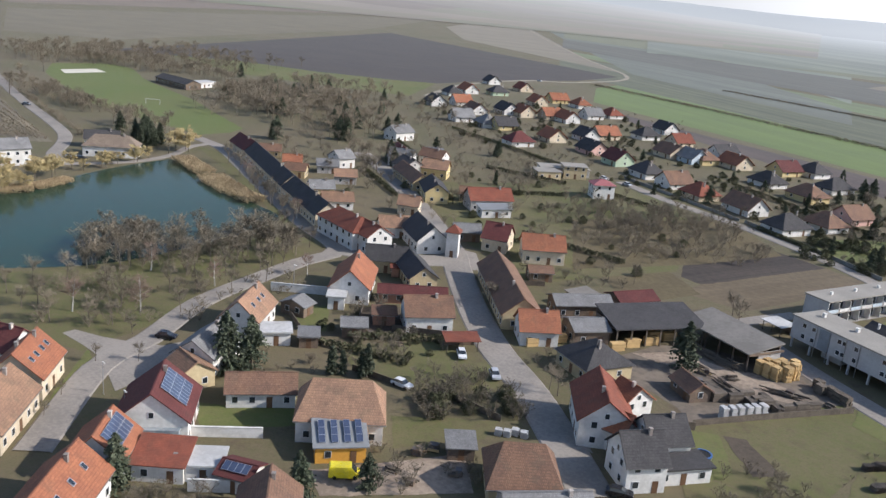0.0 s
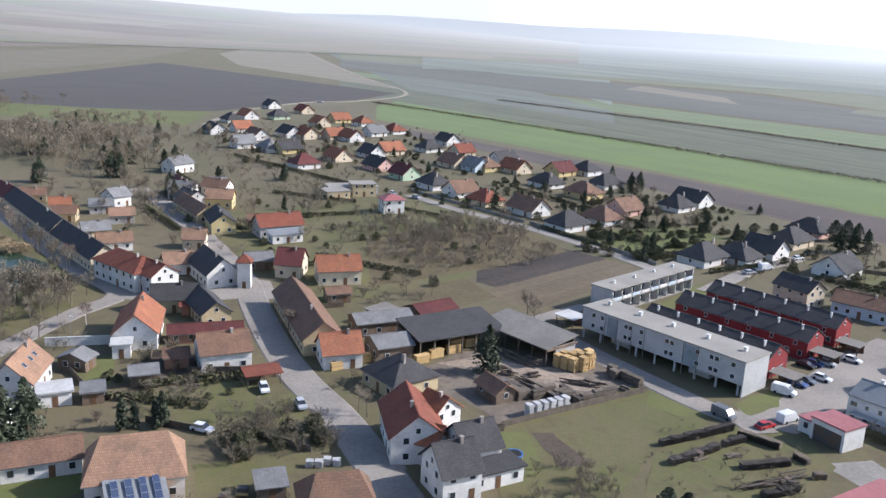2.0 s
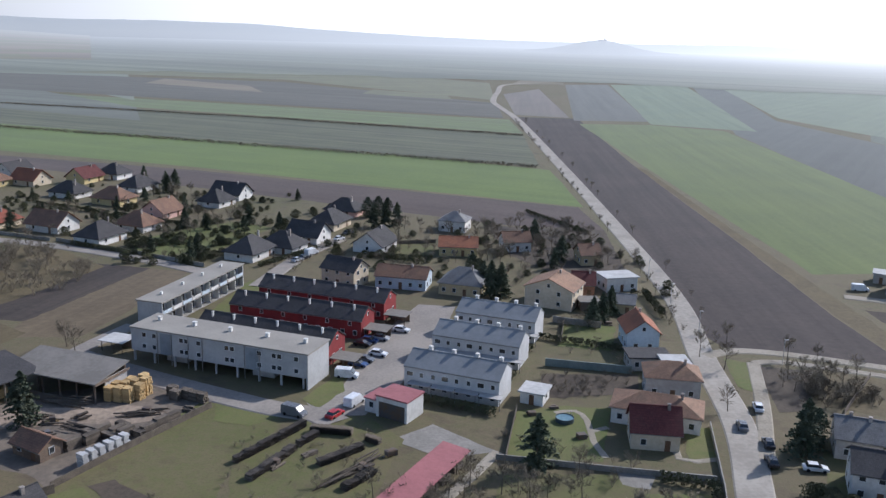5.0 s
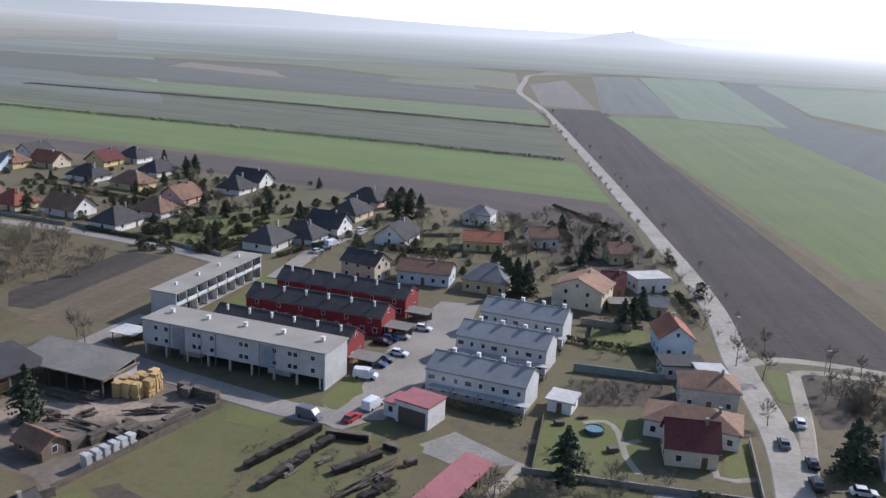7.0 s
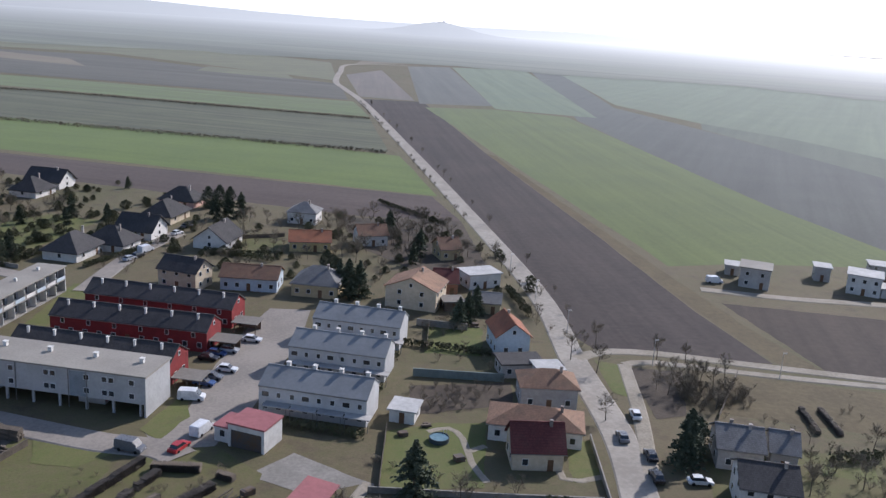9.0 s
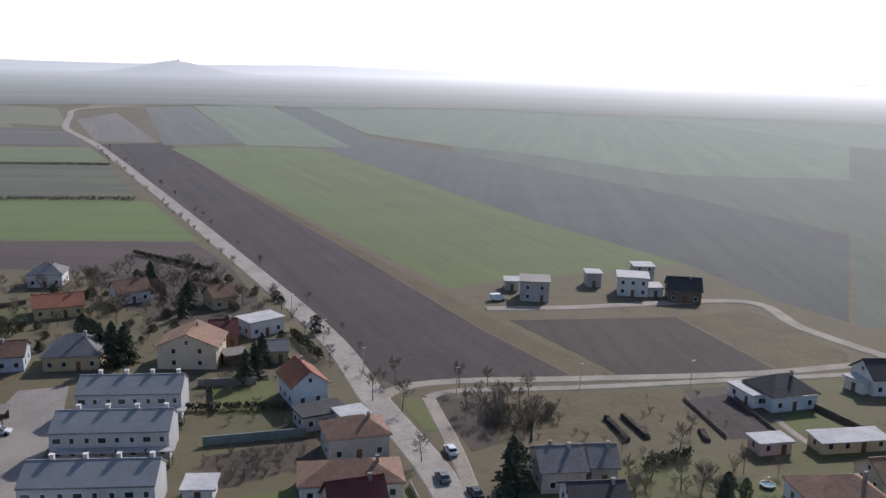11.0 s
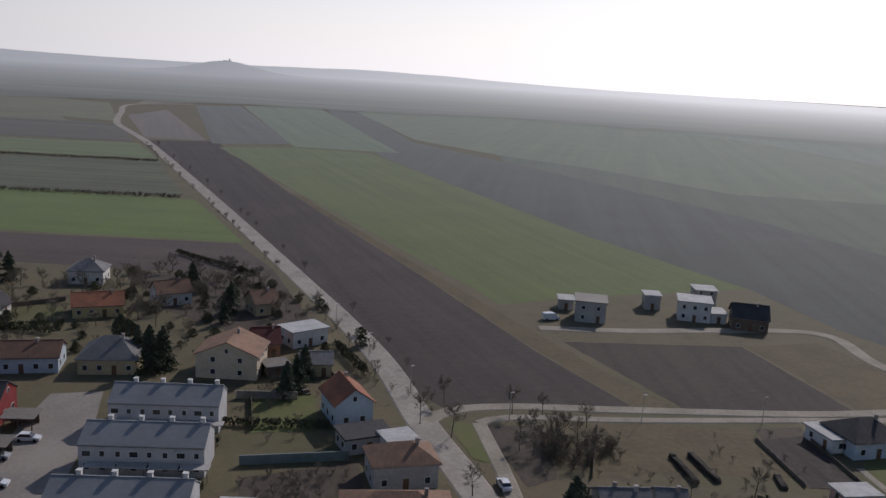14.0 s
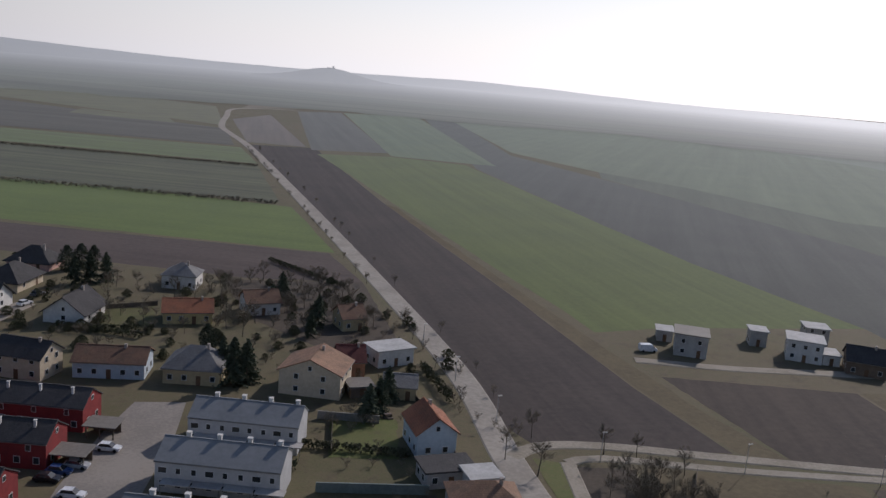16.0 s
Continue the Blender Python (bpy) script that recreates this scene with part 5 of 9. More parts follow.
def thicket(key, x0, y0, x1, y1, count, low, high, turn=0.0, seed=1, name="undergrowth", label="tangle of leafless brown shrubs and saplings"):
    """Growth that nobody could count, as one mesh."""
    rnd = random.Random(seed)
    cx, cy, c, s = (x0 + x1) / 2, (y0 + y1) / 2, math.cos(radians(turn)), math.sin(radians(turn))
    pts, faces, n = [], [], 0
    kinds = []
    for _, tr, cr, *_ in PLANTS[key]:
        k0 = len(tr.vertices)
        vs = np.array([v.co[:] for v in tr.vertices] + [v.co[:] for v in cr.vertices])
        fs = [tuple(p.vertices) for p in tr.polygons] + [tuple(i + k0 for i in p.vertices) for p in cr.polygons]
        kinds.append((vs, np.array([q if len(q) == 4 else q + q[-1:] for q in fs if len(q) in (3, 4)])))
    for _ in range(count):
        u, v = rnd.uniform(x0 - cx, x1 - cx), rnd.uniform(y0 - cy, y1 - cy)
        px, py = cx + u * c - v * s, cy + u * s + v * c
        k, a, h = rnd.randrange(len(kinds)), rnd.uniform(0, 6.28), rnd.uniform(low, high)
        if blocked(px, py):
            continue
        vs, fs = kinds[k]
        q, ca, sa_ = vs * (h / BASE_H[key]), math.cos(a), math.sin(a)
        pts.append(np.c_[q[:, 0] * ca - q[:, 1] * sa_ + px, q[:, 0] * sa_ + q[:, 1] * ca + py, q[:, 2]])
        faces.append(fs + n)
        n += len(vs)
    if not pts:
        return None
    me = mesh_of(name, np.concatenate(pts).tolist(), np.concatenate(faces).tolist())
    me.materials.append(PLANTS[key][0][2].materials[0])
    return tagged(new(name, me), label, "undergrowth", kind="stuff")


def along(key, pts, gap, off, low, high, seed=1, skip=0.1):
    """A row of plants beside a line."""
    rnd = random.Random(seed)
    line = smooth_line(pts, gap)
    for a, b in zip(line, line[1:]):
        if rnd.random() < skip:
            continue
        n = Vector((-(b - a).y, (b - a).x, 0)).normalized()
        p = a + n * (off + rnd.uniform(-0.5, 0.5)) + (b - a) * rnd.uniform(-0.2, 0.2)
        plant(key, p.x, p.y, rnd.uniform(low, high))


def hedge(x0, y0, x1, y1, h, wide, seed=1, material=None, label="clipped evergreen hedge", density=24, size=0.3):
    """A hedge of many small leaf tufts between two points."""
    rnd = random.Random(seed)
    a, b = Vector((x0, y0, 0)), Vector((x1, y1, 0))
    n = Vector((-(b - a).y, (b - a).x, 0)).normalized()
    v, f = [], []
    for _ in range(int((b - a).length * density)):
        c = a.lerp(b, rnd.random()) + n * rnd.uniform(-wide / 2, wide / 2) + Vector((0, 0, rnd.uniform(0, 1) ** 0.6 * h))
        clump(v, f, c, size, rnd)
    me = mesh_of("hedge", v, f)
    me.materials.append(material or M_HEDGE)
    ob = tagged(new("hedge", me), label, "reeds" if material is M_REED else "hedge", kind="stuff" if material else "")
    if not material:
        tv, tf = [], []
        for i in range(int((b - a).length / 0.8)):
            c = a.lerp(b, (i + 0.5) * 0.8 / (b - a).length)
            cone_limb(tv, tf, c + Vector((0, 0, -0.05)), c + Vector((0, 0, h * 0.7)), 0.05, 0.02, 4)
        tagged(part("stems", mesh_of("stems", tv, tf), M_BARK, ob), kind="stuff")
    return ob


TAKEN = []      # footprints that plants keep clear of: x, y, turn, half length, half depth


def blocked(x, y, edge=1.2):
    for cx, cy, r, hw, hd in TAKEN:
        dx, dy = x - cx, y - cy
        c, s = math.cos(r), math.sin(r)
        if abs(dx * c + dy * s) < hw + edge and abs(-dx * s + dy * c) < hd + edge:
            return True
    return False


# ---- vehicles and small things ----
PAINTS = {"white": (0.75, 0.75, 0.75), "silver": (0.45, 0.46, 0.48), "black": (0.02, 0.02, 0.024), "red": (0.45, 0.03, 0.03), "blue": (0.05, 0.09, 0.22), "grey": (0.16, 0.165, 0.175), "yellow": (0.75, 0.62, 0.03)}
CARS = {}


def car(x, y, rot, paint="silver", van=False, z=0.0):
    key = (paint, van)
    word = "van" if van else "car"
    if key in CARS:
        return copy_thing(CARS[key], pose(x, y, z, 0, 0, rot))
    e = empty(word, pose(x, y, z, 0, 0, rot), f"{paint} {word} parked beside the road", word, "parked vehicles")
    L, W, top = (5.0, 1.95, 2.1) if van else (4.3, 1.75, 1.45)
    bm = bmesh.new()
    prof = [(-L / 2, 0.35), (-L / 2 + 0.05, 0.8), (-L / 2 + (0.2 if van else 0.55), 0.92), (L / 2 - 0.95, 0.9), (L / 2 - 0.08, 0.72), (L / 2, 0.4), (L / 2 - 0.1, 0.25), (-L / 2 + 0.1, 0.25)]
    if van:
        prof = [(-L / 2, 0.35), (-L / 2 + 0.06, top - 0.15), (-L / 2 + 0.2, top), (L / 2 - 1.6, top), (L / 2 - 0.85, 1.15), (L / 2 - 0.1, 0.95), (L / 2, 0.4), (L / 2 - 0.1, 0.25), (-L / 2 + 0.1, 0.25)]
    sides = [[bm.verts.new((px, sy * W / 2, pz)) for px, pz in prof] for sy in (-1, 1)]
    n = len(prof)
    for i in range(n):
        bm.faces.new((sides[0][i], sides[0][(i + 1) % n], sides[1][(i + 1) % n], sides[1][i]))
    bm.faces.new(sides[0][::-1]), bm.faces.new(sides[1])
    bmesh.ops.recalc_face_normals(bm, faces=bm.faces)
    bmesh.ops.bevel(bm, geom=list(bm.edges), offset=0.06, segments=2, affect="EDGES")
    paintm = mat("paint_" + paint, PAINTS[paint], fine=2, coarse=0.5, rough=0.3, spec=0.6)
    part("body", bm, paintm, e)
    if not van:
        a, b = -L / 2 + 0.5, L / 2 - 1.15
        v = [(a, -0.78, 0.9), (b, -0.78, 0.9), (b, 0.78, 0.9), (a, 0.78, 0.9), (a + 0.35, -0.62, top - 0.05), (b - 0.75, -0.62, top - 0.05), (b - 0.75, 0.62, top - 0.05), (a + 0.35, 0.62, top - 0.05)]
        part("greenhouse", mesh_of("greenhouse", v, BOX_F), M_GLASS, e, "dark glazed cabin")
        part("roof", boxes("roof", (a + 0.3, -0.64, top - 0.048, b - 0.7, 0.64, top)), paintm, e)
    else:
        part("windscreen", mesh_of("windscreen", [(L / 2 - 1.58, -0.8, top - 0.12), (L / 2 - 0.82, -0.85, 1.2), (L / 2 - 0.82, 0.85, 1.2), (L / 2 - 1.58, 0.8, top - 0.12), (L / 2 - 1.5, -0.8, top - 0.05), (L / 2 - 0.72, -0.85, 1.22), (L / 2 - 0.72, 0.85, 1.22), (L / 2 - 1.5, 0.8, top - 0.05)], BOX_F), M_GLASS, e)
    if "wheel" not in SHARED:
        v, f = [], []
        cone_limb(v, f, Vector((0, -0.11, 0)), Vector((0, 0.11, 0)), 0.32, 0.32, 12)
        f += [tuple(range(11, -1, -1)), tuple(range(12, 24))]
        SHARED["wheel"] = mesh_of("wheel", v, f)
        SHARED["wheel"].materials.append(M_TYRE)
    for sx in (-1, 1):
        for sy in (-1, 1):
            part("wheel", SHARED["wheel"], None, e, at=pose(sx * L * 0.31, sy * (W / 2 - 0.08), 0.32))
    for sy in (-1, 1):
        part("headlight", boxes("headlight", (L / 2 - 0.12, sy * 0.6 - 0.15, 0.58, L / 2 - 0.01, sy * 0.6 + 0.15, 0.7)), M_ALU, e)
    CARS[key] = e
    return e


def solar_array(x, y, z, rot, tilt, cols, rows, label="blue solar panels on a roof", wide=1.05, tall=1.7):
    """Panels in a frame, lying along a slope."""
    e = empty("solar_array", pose(x, y, z, 0, 0, rot) @ pose(0, 0, 0, tilt), label, "solar panels")
    key = ("panel", wide, tall)
    if key not in SHARED:
        SHARED[key] = boxes("panel", (0.02, 0.02, 0.03, wide - 0.02, tall - 0.02, 0.07)), boxes("frame", (0, 0, 0, wide, 0.05, 0.09), (0, tall - 0.05, 0, wide, tall, 0.09), (0, 0.05, 0, 0.05, tall - 0.05, 0.09), (wide - 0.05, 0.05, 0, wide, tall - 0.05, 0.09))
        SHARED[key][0].materials.append(M_SOLAR), SHARED[key][1].materials.append(M_ALU)
    for i in range(cols):
        for j in range(rows):
            p = part("panel", SHARED[key][0], None, e, at=pose((i - cols / 2) * wide, (j - rows / 2) * tall, 0.1))
            part("frame", SHARED[key][1], None, p)
    return e


def stack(x, y, rot, w, d, h, material, label="stack of sawn boards", courses=6):
    """Boards piled in courses on bearers."""
    rnd = random.Random(int(abs(x * 7 + y * 13) * 10))
    e = empty("timber_stack", pose(x, y, 0, 0, 0, rot), label, "timber", "timber stacks")
    ch = h / courses
    for i in range(courses):
        o = rnd.uniform(-0.08, 0.08)
        part("board_course", boxes("board_course", *[(-w / 2 + o, -d / 2 + k * d / 4 + 0.02, i * ch + 0.03, w / 2 + o + rnd.uniform(-0.15, 0.15), -d / 2 + (k + 1) * d / 4 - 0.02, (i + 1) * ch) for k in range(4)]), material, e)
    return e


def beam_pile(x, y, rot, length, wide, count, label="untidy pile of weathered beams", material=None):
    """Beams and logs thrown together, each one a part."""
    rnd = random.Random(int(abs(x * 11 + y * 5) * 10))
    e = empty("beam_pile", pose(x, y, 0, 0, 0, rot), label, "timber", "beam piles")
    if "beam" not in SHARED:
        SHARED["beam"] = boxes("beam", (-0.5, -0.5, -0.5, 0.5, 0.5, 0.5))
        SHARED["beam"].materials.append(M_WOODOLD)
        SHARED["plank"] = boxes("plank", (-0.5, -0.5, -0.5, 0.5, 0.5, 0.5))
        SHARED["plank"].materials.append(M_WOODNEW)
        SHARED["crate"] = boxes("crate", (-0.5, -0.5, -0.5, 0.5, 0.5, 0.5))
        SHARED["crate"].materials.append(M_STEEL)
    for i in range(count):
        lay = i // 4
        ln, th = length * rnd.uniform(0.5, 1.0), rnd.uniform(0.18, 0.34)
        kind = "beam" if rnd.random() < 0.78 else ("plank" if rnd.random() < 0.3 else "crate")
        if kind == "crate":
            ln, th = rnd.uniform(0.8, 1.6), rnd.uniform(0.6, 1.0)
        ob = part(kind, SHARED[kind], None, e)
        ob.matrix_basis = pose(rnd.uniform(-0.2, 0.2) * length, rnd.uniform(-0.5, 0.5) * wide, th / 2 + lay * 0.28, 0, rnd.uniform(-3, 3), rnd.gauss(0, 9)) @ Matrix.Diagonal((ln, th * rnd.uniform(0.9, 1.6), th, 1))
    return e


def wall_line(pts, h, thick, material, label, category="wall", name="garden_wall", cap=True):
    """A garden wall or fence that follows corners."""
    v, f = [], []
    for (x0, y0), (x1, y1) in zip(pts, pts[1:]):
        a, b = Vector((x0, y0, 0)), Vector((x1, y1, 0))
        n = Vector((-(b - a).y, (b - a).x, 0)).normalized() * thick / 2
        for lo, hi, k in ((-0.05, h, 1.0), (h + 0.002, h + 0.08, 1.5)) if cap else ((-0.05, h, 1.0),):
            i = len(v)
            v += [a - n * k + Vector((0, 0, lo)), b - n * k + Vector((0, 0, lo)), b + n * k + Vector((0, 0, lo)), a + n * k + Vector((0, 0, lo))]
            v += [q + Vector((0, 0, hi - lo)) for q in v[i:i + 4]]
            f += [tuple(j + i for j in q) for q in BOX_F]
    me = mesh_of(name, v, f)
    me.materials.append(material)
    return tagged(new(name, me), label, category)


def lamp_post(x, y, h=6.0):
    e = empty("street_lamp", pose(x, y, 0), "slim grey street lamp beside the road", "street lamp", "street lamps")
    v, f = [], []
    cone_limb(v, f, Vector((0, 0, -0.05)), Vector((0, 0, h)), 0.09, 0.05, 6)
    part("pole", mesh_of("pole", v, f), M_ALU, e)
    part("head", boxes("head", (-0.15, -0.12, h + 0.002, 0.75, 0.12, h + 0.16)), WALLS["white"], e)
    return e
# ---- buildings ----
apartment_front(-45.1, 176.5, -18.6, 43.0, 9.5, 7.6, rise=0)
apartment_back(-64.8, 219.1, -16.3, 6.9, 38.8, 6.4, rise=0)
red_row(-38.6, 188.1, -19.2, 34.0, 8.0, 4.6, rise=2.4)
red_row(-34.2, 205.1, -17.7, 35.5, 8.0, 4.6, rise=2.4)
red_row(-30.0, 220.2, -18.9, 36.1, 8.0, 4.6, rise=2.4)
white_row(4.3, 167.5, -20.4, 20.4, 8.5, 5.2, rise=2.2)
white_row(9.6, 187.1, -19.8, 20.3, 8.5, 5.2, rise=2.2)
white_row(14.8, 204.3, -19.7, 20.0, 8.5, 5.2, rise=2.2)
garage_hall(-6.9, 155.1, -29.0, 6.9, 6.0, 4.2, rise=0)
house(-140.8, 37.0, 139.8, 11.2, 9.0, 4.2, rise=4.0, wall="cream", tiles="orange", chimneys=2)
house(-128.6, 27.0, 138.7, 15.4, 9.0, 3.8, rise=3.8, wall="cream", tiles="tan")
house(-153.0, 37.7, 24.3, 9.1, 8.0, 4, rise=3, wall="white", tiles="maroon")
house(-98.9, 24.8, 134.1, 15.0, 9.0, 4.2, rise=4.0, wall="white", tiles="orange")
house(-114.5, 47.7, 141.9, 12.1, 11.0, 4.5, rise=4.5, wall="white", tiles="maroon")
house(-108.5, 35.8, 137.7, 8.9, 8.0, 4.0, rise=3.5, wall="white", tiles="orange")
house(-102.1, 41.9, 44.8, 7.5, 6.0, 2.8, rise=1.4, roof="mono", wall="white", tiles="red", name="outbuilding")
house(-98.1, 46.6, 49.6, 5.1, 5.0, 2.7, rise=0, roof="flat", wall="white", tiles="whiteflat", name="garage", chimneys=0)
house(-92.5, 49.0, 28.2, 5.1, 5.0, 2.6, rise=1.0, wall="white", tiles="maroon", name="shed", chimneys=0)
house(-81.5, 46.3, 141.4, 8.8, 8.0, 3.5, rise=3.2, wall="grey", tiles="brown")
house(-113.1, 66.4, 54.6, 11.7, 6.0, 3.0, rise=2.2, wall="white", tiles="brown", chimneys=0, name="outbuilding")
house(-97.3, 71.5, 48.5, 14.1, 11.0, 4.2, rise=4.6, roof="hip", hip=0.2, wall="white", tiles="tan", chimneys=0, name="barn", label="white rendered barn with large weathered tan tiled roof")
house(-90.9, 66.1, 55.8, 7.9, 6.0, 2.8, rise=1.5, roof="mono", wall="orange", tiles="metal", chimneys=0, name="outbuilding")
house(-66.1, 81.4, 45.7, 10.7, 11.0, 3.6, rise=4.4, roof="hip", hip=0.2, wall="ochre", tiles="brown", chimneys=0, name="barn", label="old barn with brown weathered hipped tile roof")
house(-79.0, 81.6, 48.8, 4.3, 4.0, 2.2, rise=0.8, roof="mono", wall="wood", tiles="grey", chimneys=0, name="shed")
house(-58.0, 77.2, 54.1, 12.5, 8.0, 3.0, rise=2.2, wall="grey", tiles="grey", name="outbuilding")
house(-121.8, 115.2, 54.8, 10.2, 9.0, 4.2, rise=3.0, wall="white", tiles="brown")
red_carport(-108.9, 112.9, 56.3, 7.1, 4.0, 2.4, rise=0.5)
house(-147.3, 115.4, 132.9, 16.0, 9.0, 4.0, rise=4.0, wall="white", tiles="orange")
house(-141.9, 106.0, 46.9, 3.7, 4.0, 3, rise=0, roof="flat", wall="white", tiles="whiteflat", chimneys=0, name="outbuilding")
house(-156.4, 134.0, 46.1, 10.5, 7.0, 3.6, rise=2.8, wall="ochre", tiles="dark", name="outbuilding")
house(-145.6, 134.4, -28.8, 15.3, 7.0, 3.4, rise=2.6, wall="ochre", tiles="dark", name="barn", chimneys=0)
house(-150.7, 133.9, 48.5, 4.7, 4.0, 2.4, rise=0.5, roof="mono", wall="brick", tiles="red", chimneys=0, name="shed")
house(-135.3, 123.6, 48.1, 16.0, 5.0, 2.5, rise=1.2, wall="brick", tiles="maroon", chimneys=0, name="shed")
house(-182.0, 142.5, -9.1, 20.0, 10.0, 5.4, rise=2.8, roof="hip", wall="white", tiles="red", hip=0.4)
house(-172.0, 141.7, -9.1, 9.8, 8.0, 5.2, rise=2.6, wall="white", tiles="red")
house(-257.6, 168.0, -21.0, 58.1, 8.0, 4, rise=3.2, wall="cream", tiles="dark")
house(-211.4, 150.5, -19.6, 35.5, 8.0, 4.2, rise=3.2, wall="cream", tiles="dark", chimneys=2)
house(-293.9, 180.8, -15.9, 19.5, 8.0, 4, rise=3.2, wall="cream", tiles="maroon")
house(-266.9, 183.5, 53.7, 6.8, 6.0, 3, rise=2.2, wall="white", tiles="orange", name="outbuilding")
house(-228.1, 167.6, 61.3, 8.2, 6.0, 3, rise=2.2, wall="ochre", tiles="grey", name="outbuilding")
house(-212.0, 161.8, 57.2, 9.8, 6.0, 3, rise=2.2, wall="white", tiles="tan", name="outbuilding")
house(-288.5, 187.1, 52.9, 10.3, 6.0, 3, rise=2.0, wall="ochre", tiles="brown", name="outbuilding")
house(-155.4, 157.8, 35.0, 3.4, 3.4, 7.6, rise=1.6, roof="hip", wall="white", tiles="red", chimneys=0, ends=0, bays=1, storeys=1, name="transformer_tower", label="slim white rendered tower with small red hipped roof")
house(-166.8, 157.8, -26.7, 16.0, 9.0, 4, rise=3.8, wall="white", tiles="dark")
house(-179.5, 157.0, 55.4, 8.3, 7.0, 3.4, rise=2.4, wall="white", tiles="tan")
house(-154.0, 175.4, 26.2, 7.2, 9.0, 4, rise=3.6, wall="cream", tiles="maroon")
house(-140.0, 178.5, 46.5, 11.8, 9.0, 4.2, rise=3.2, wall="cream", tiles="orange")
house(-122.4, 143.3, -38.7, 35.9, 9.0, 3.8, rise=3.6, wall="ochre", tiles="brown", name="barn", chimneys=1)
house(-103.1, 130.7, 49.4, 8.3, 8.0, 3.6, rise=3.2, wall="white", tiles="orange")
house(-97.0, 140.5, 57.5, 8.0, 8.0, 3.5, rise=1.4, wall="wood", tiles="grey", chimneys=0, name="shed")
timber_hall(-89.1, 154.2, 60.5, 22.0, 11.0, 4.3, rise=1.7)
open_hall(-74.3, 162.9, -18.6, 21.5, 9.4, 4.2, rise=1.4)
house(-101.8, 166.3, 66.8, 10.7, 7.0, 3.4, rise=1.4, wall="wood", tiles="maroon", chimneys=0, name="shed")
house(-107.4, 152.5, 55.5, 13.8, 7.0, 3.4, rise=1.4, wall="wood", tiles="grey", chimneys=0, name="shed")
house(-109.6, 158.0, 80.6, 6.8, 7.0, 2.8, rise=0.6, roof="mono", wall="wood", tiles="pale", chimneys=0, name="shed")
house(-67.6, 135.2, -28.0, 7.0, 4.6, 2.3, rise=1.5, wall="wood", tiles="brown", name="shed", chimneys=0, label="low boarded shed with brown tiled roof in the yard")
house(-85.8, 128.1, -20.0, 11.0, 11.0, 3.2, rise=3.6, roof="hip", hip=0.46, wall="ochre", tiles="dark")
house(-70.2, 107.9, -48.2, 13.9, 9.0, 5.2, rise=3.6, wall="white", tiles="red", chimneys=1)
house(-69.0, 114.7, -13.6, 4.9, 7.0, 5, rise=2.6, wall="white", tiles="orange")
house(-64.6, 105.9, 3.9, 4.0, 6.0, 4, rise=2.4, wall="white", tiles="orange", chimneys=0)
house(-56.8, 98.7, 56.8, 6.7, 8.0, 5, rise=3.6, wall="white", tiles="dark")
house(-58.5, 108.6, 57.4, 7.0, 8.0, 4.4, rise=3.2, wall="white", tiles="dark")
house(-53.9, 103.6, 60.1, 13.2, 5.0, 2.8, rise=0, roof="flat", wall="white", tiles="dark", chimneys=0, name="garage")
house(-32.4, 88.5, -29.8, 9.3, 7.0, 3, rise=2.8, wall="white", tiles="dark")
house(0.2, 89.9, 27.7, 4.0, 7.0, 3, rise=2.6, wall="white", tiles="orange")
house(-142.7, 82.9, 128.1, 12.3, 8.0, 4, rise=3.8, wall="white", tiles="tan")
house(-131.7, 66.7, 122.9, 11.6, 8.0, 4, rise=2.8, wall="white", tiles="grey")
house(-126.0, 59.6, -4.4, 6.5, 7.0, 3.2, rise=2.2, wall="ochre", tiles="tan", chimneys=0, name="outbuilding")
house(-133.2, 83.4, 56.5, 5.7, 5.0, 2.8, rise=0, roof="flat", wall="white", tiles="whiteflat", chimneys=0, name="garage")
house(-128.5, 88.2, 52.1, 3.8, 5.0, 2.4, rise=0, roof="flat", wall="wood", tiles="grey", chimneys=0, name="shed")
house(-143.4, 96.1, 110.8, 4.0, 6.0, 2.6, rise=1.2, wall="wood", tiles="grey", chimneys=0, name="shed")
house(-310.4, 94.2, 83.3, 14.5, 9.0, 6.0, rise=2.7, wall="white", tiles="grey", storeys=2)
house(-311.0, 132.8, 53.7, 19.3, 9.0, 4.2, rise=3.4, roof="hip", wall="white", tiles="greytan", hip=0.4, label="white rendered house with weathered grey-tan hipped roof by the pond")
house(-327.6, 136.6, 62.8, 12.6, 7.0, 3.6, rise=2.6, wall="white", tiles="dark")
house(-480.6, 253.8, 1.5, 34.4, 10.0, 3.2, rise=2.0, wall="wood", tiles="dark", name="clubhouse", chimneys=0, label="long dark boarded clubhouse beside the football pitch")
house(-473.5, 264.5, 99.4, 15.9, 8.0, 3.2, rise=0, roof="flat", wall="white", tiles="whiteflat", chimneys=0, name="outbuilding")
house(-207.1, 201.2, -36.7, 16.0, 8.0, 4, rise=2.8, wall="yellow", tiles="dark")
house(-232.3, 227.0, 33.6, 10.0, 8.0, 4, rise=2.8, wall="yellow", tiles="tan")
house(-187.9, 208.5, 59.8, 14.9, 9.0, 4, rise=3.2, wall="grey", tiles="red")
house(-179.8, 202.8, 63.1, 10.6, 5.0, 2.8, rise=0.8, roof="mono", wall="white", tiles="metal", chimneys=0, name="outbuilding")
house(-211.8, 270.9, 60.8, 10.0, 8.0, 3.2, rise=0, roof="flat", wall="ochre", tiles="gravel", chimneys=0, label="unfinished ochre brick house with flat roof")
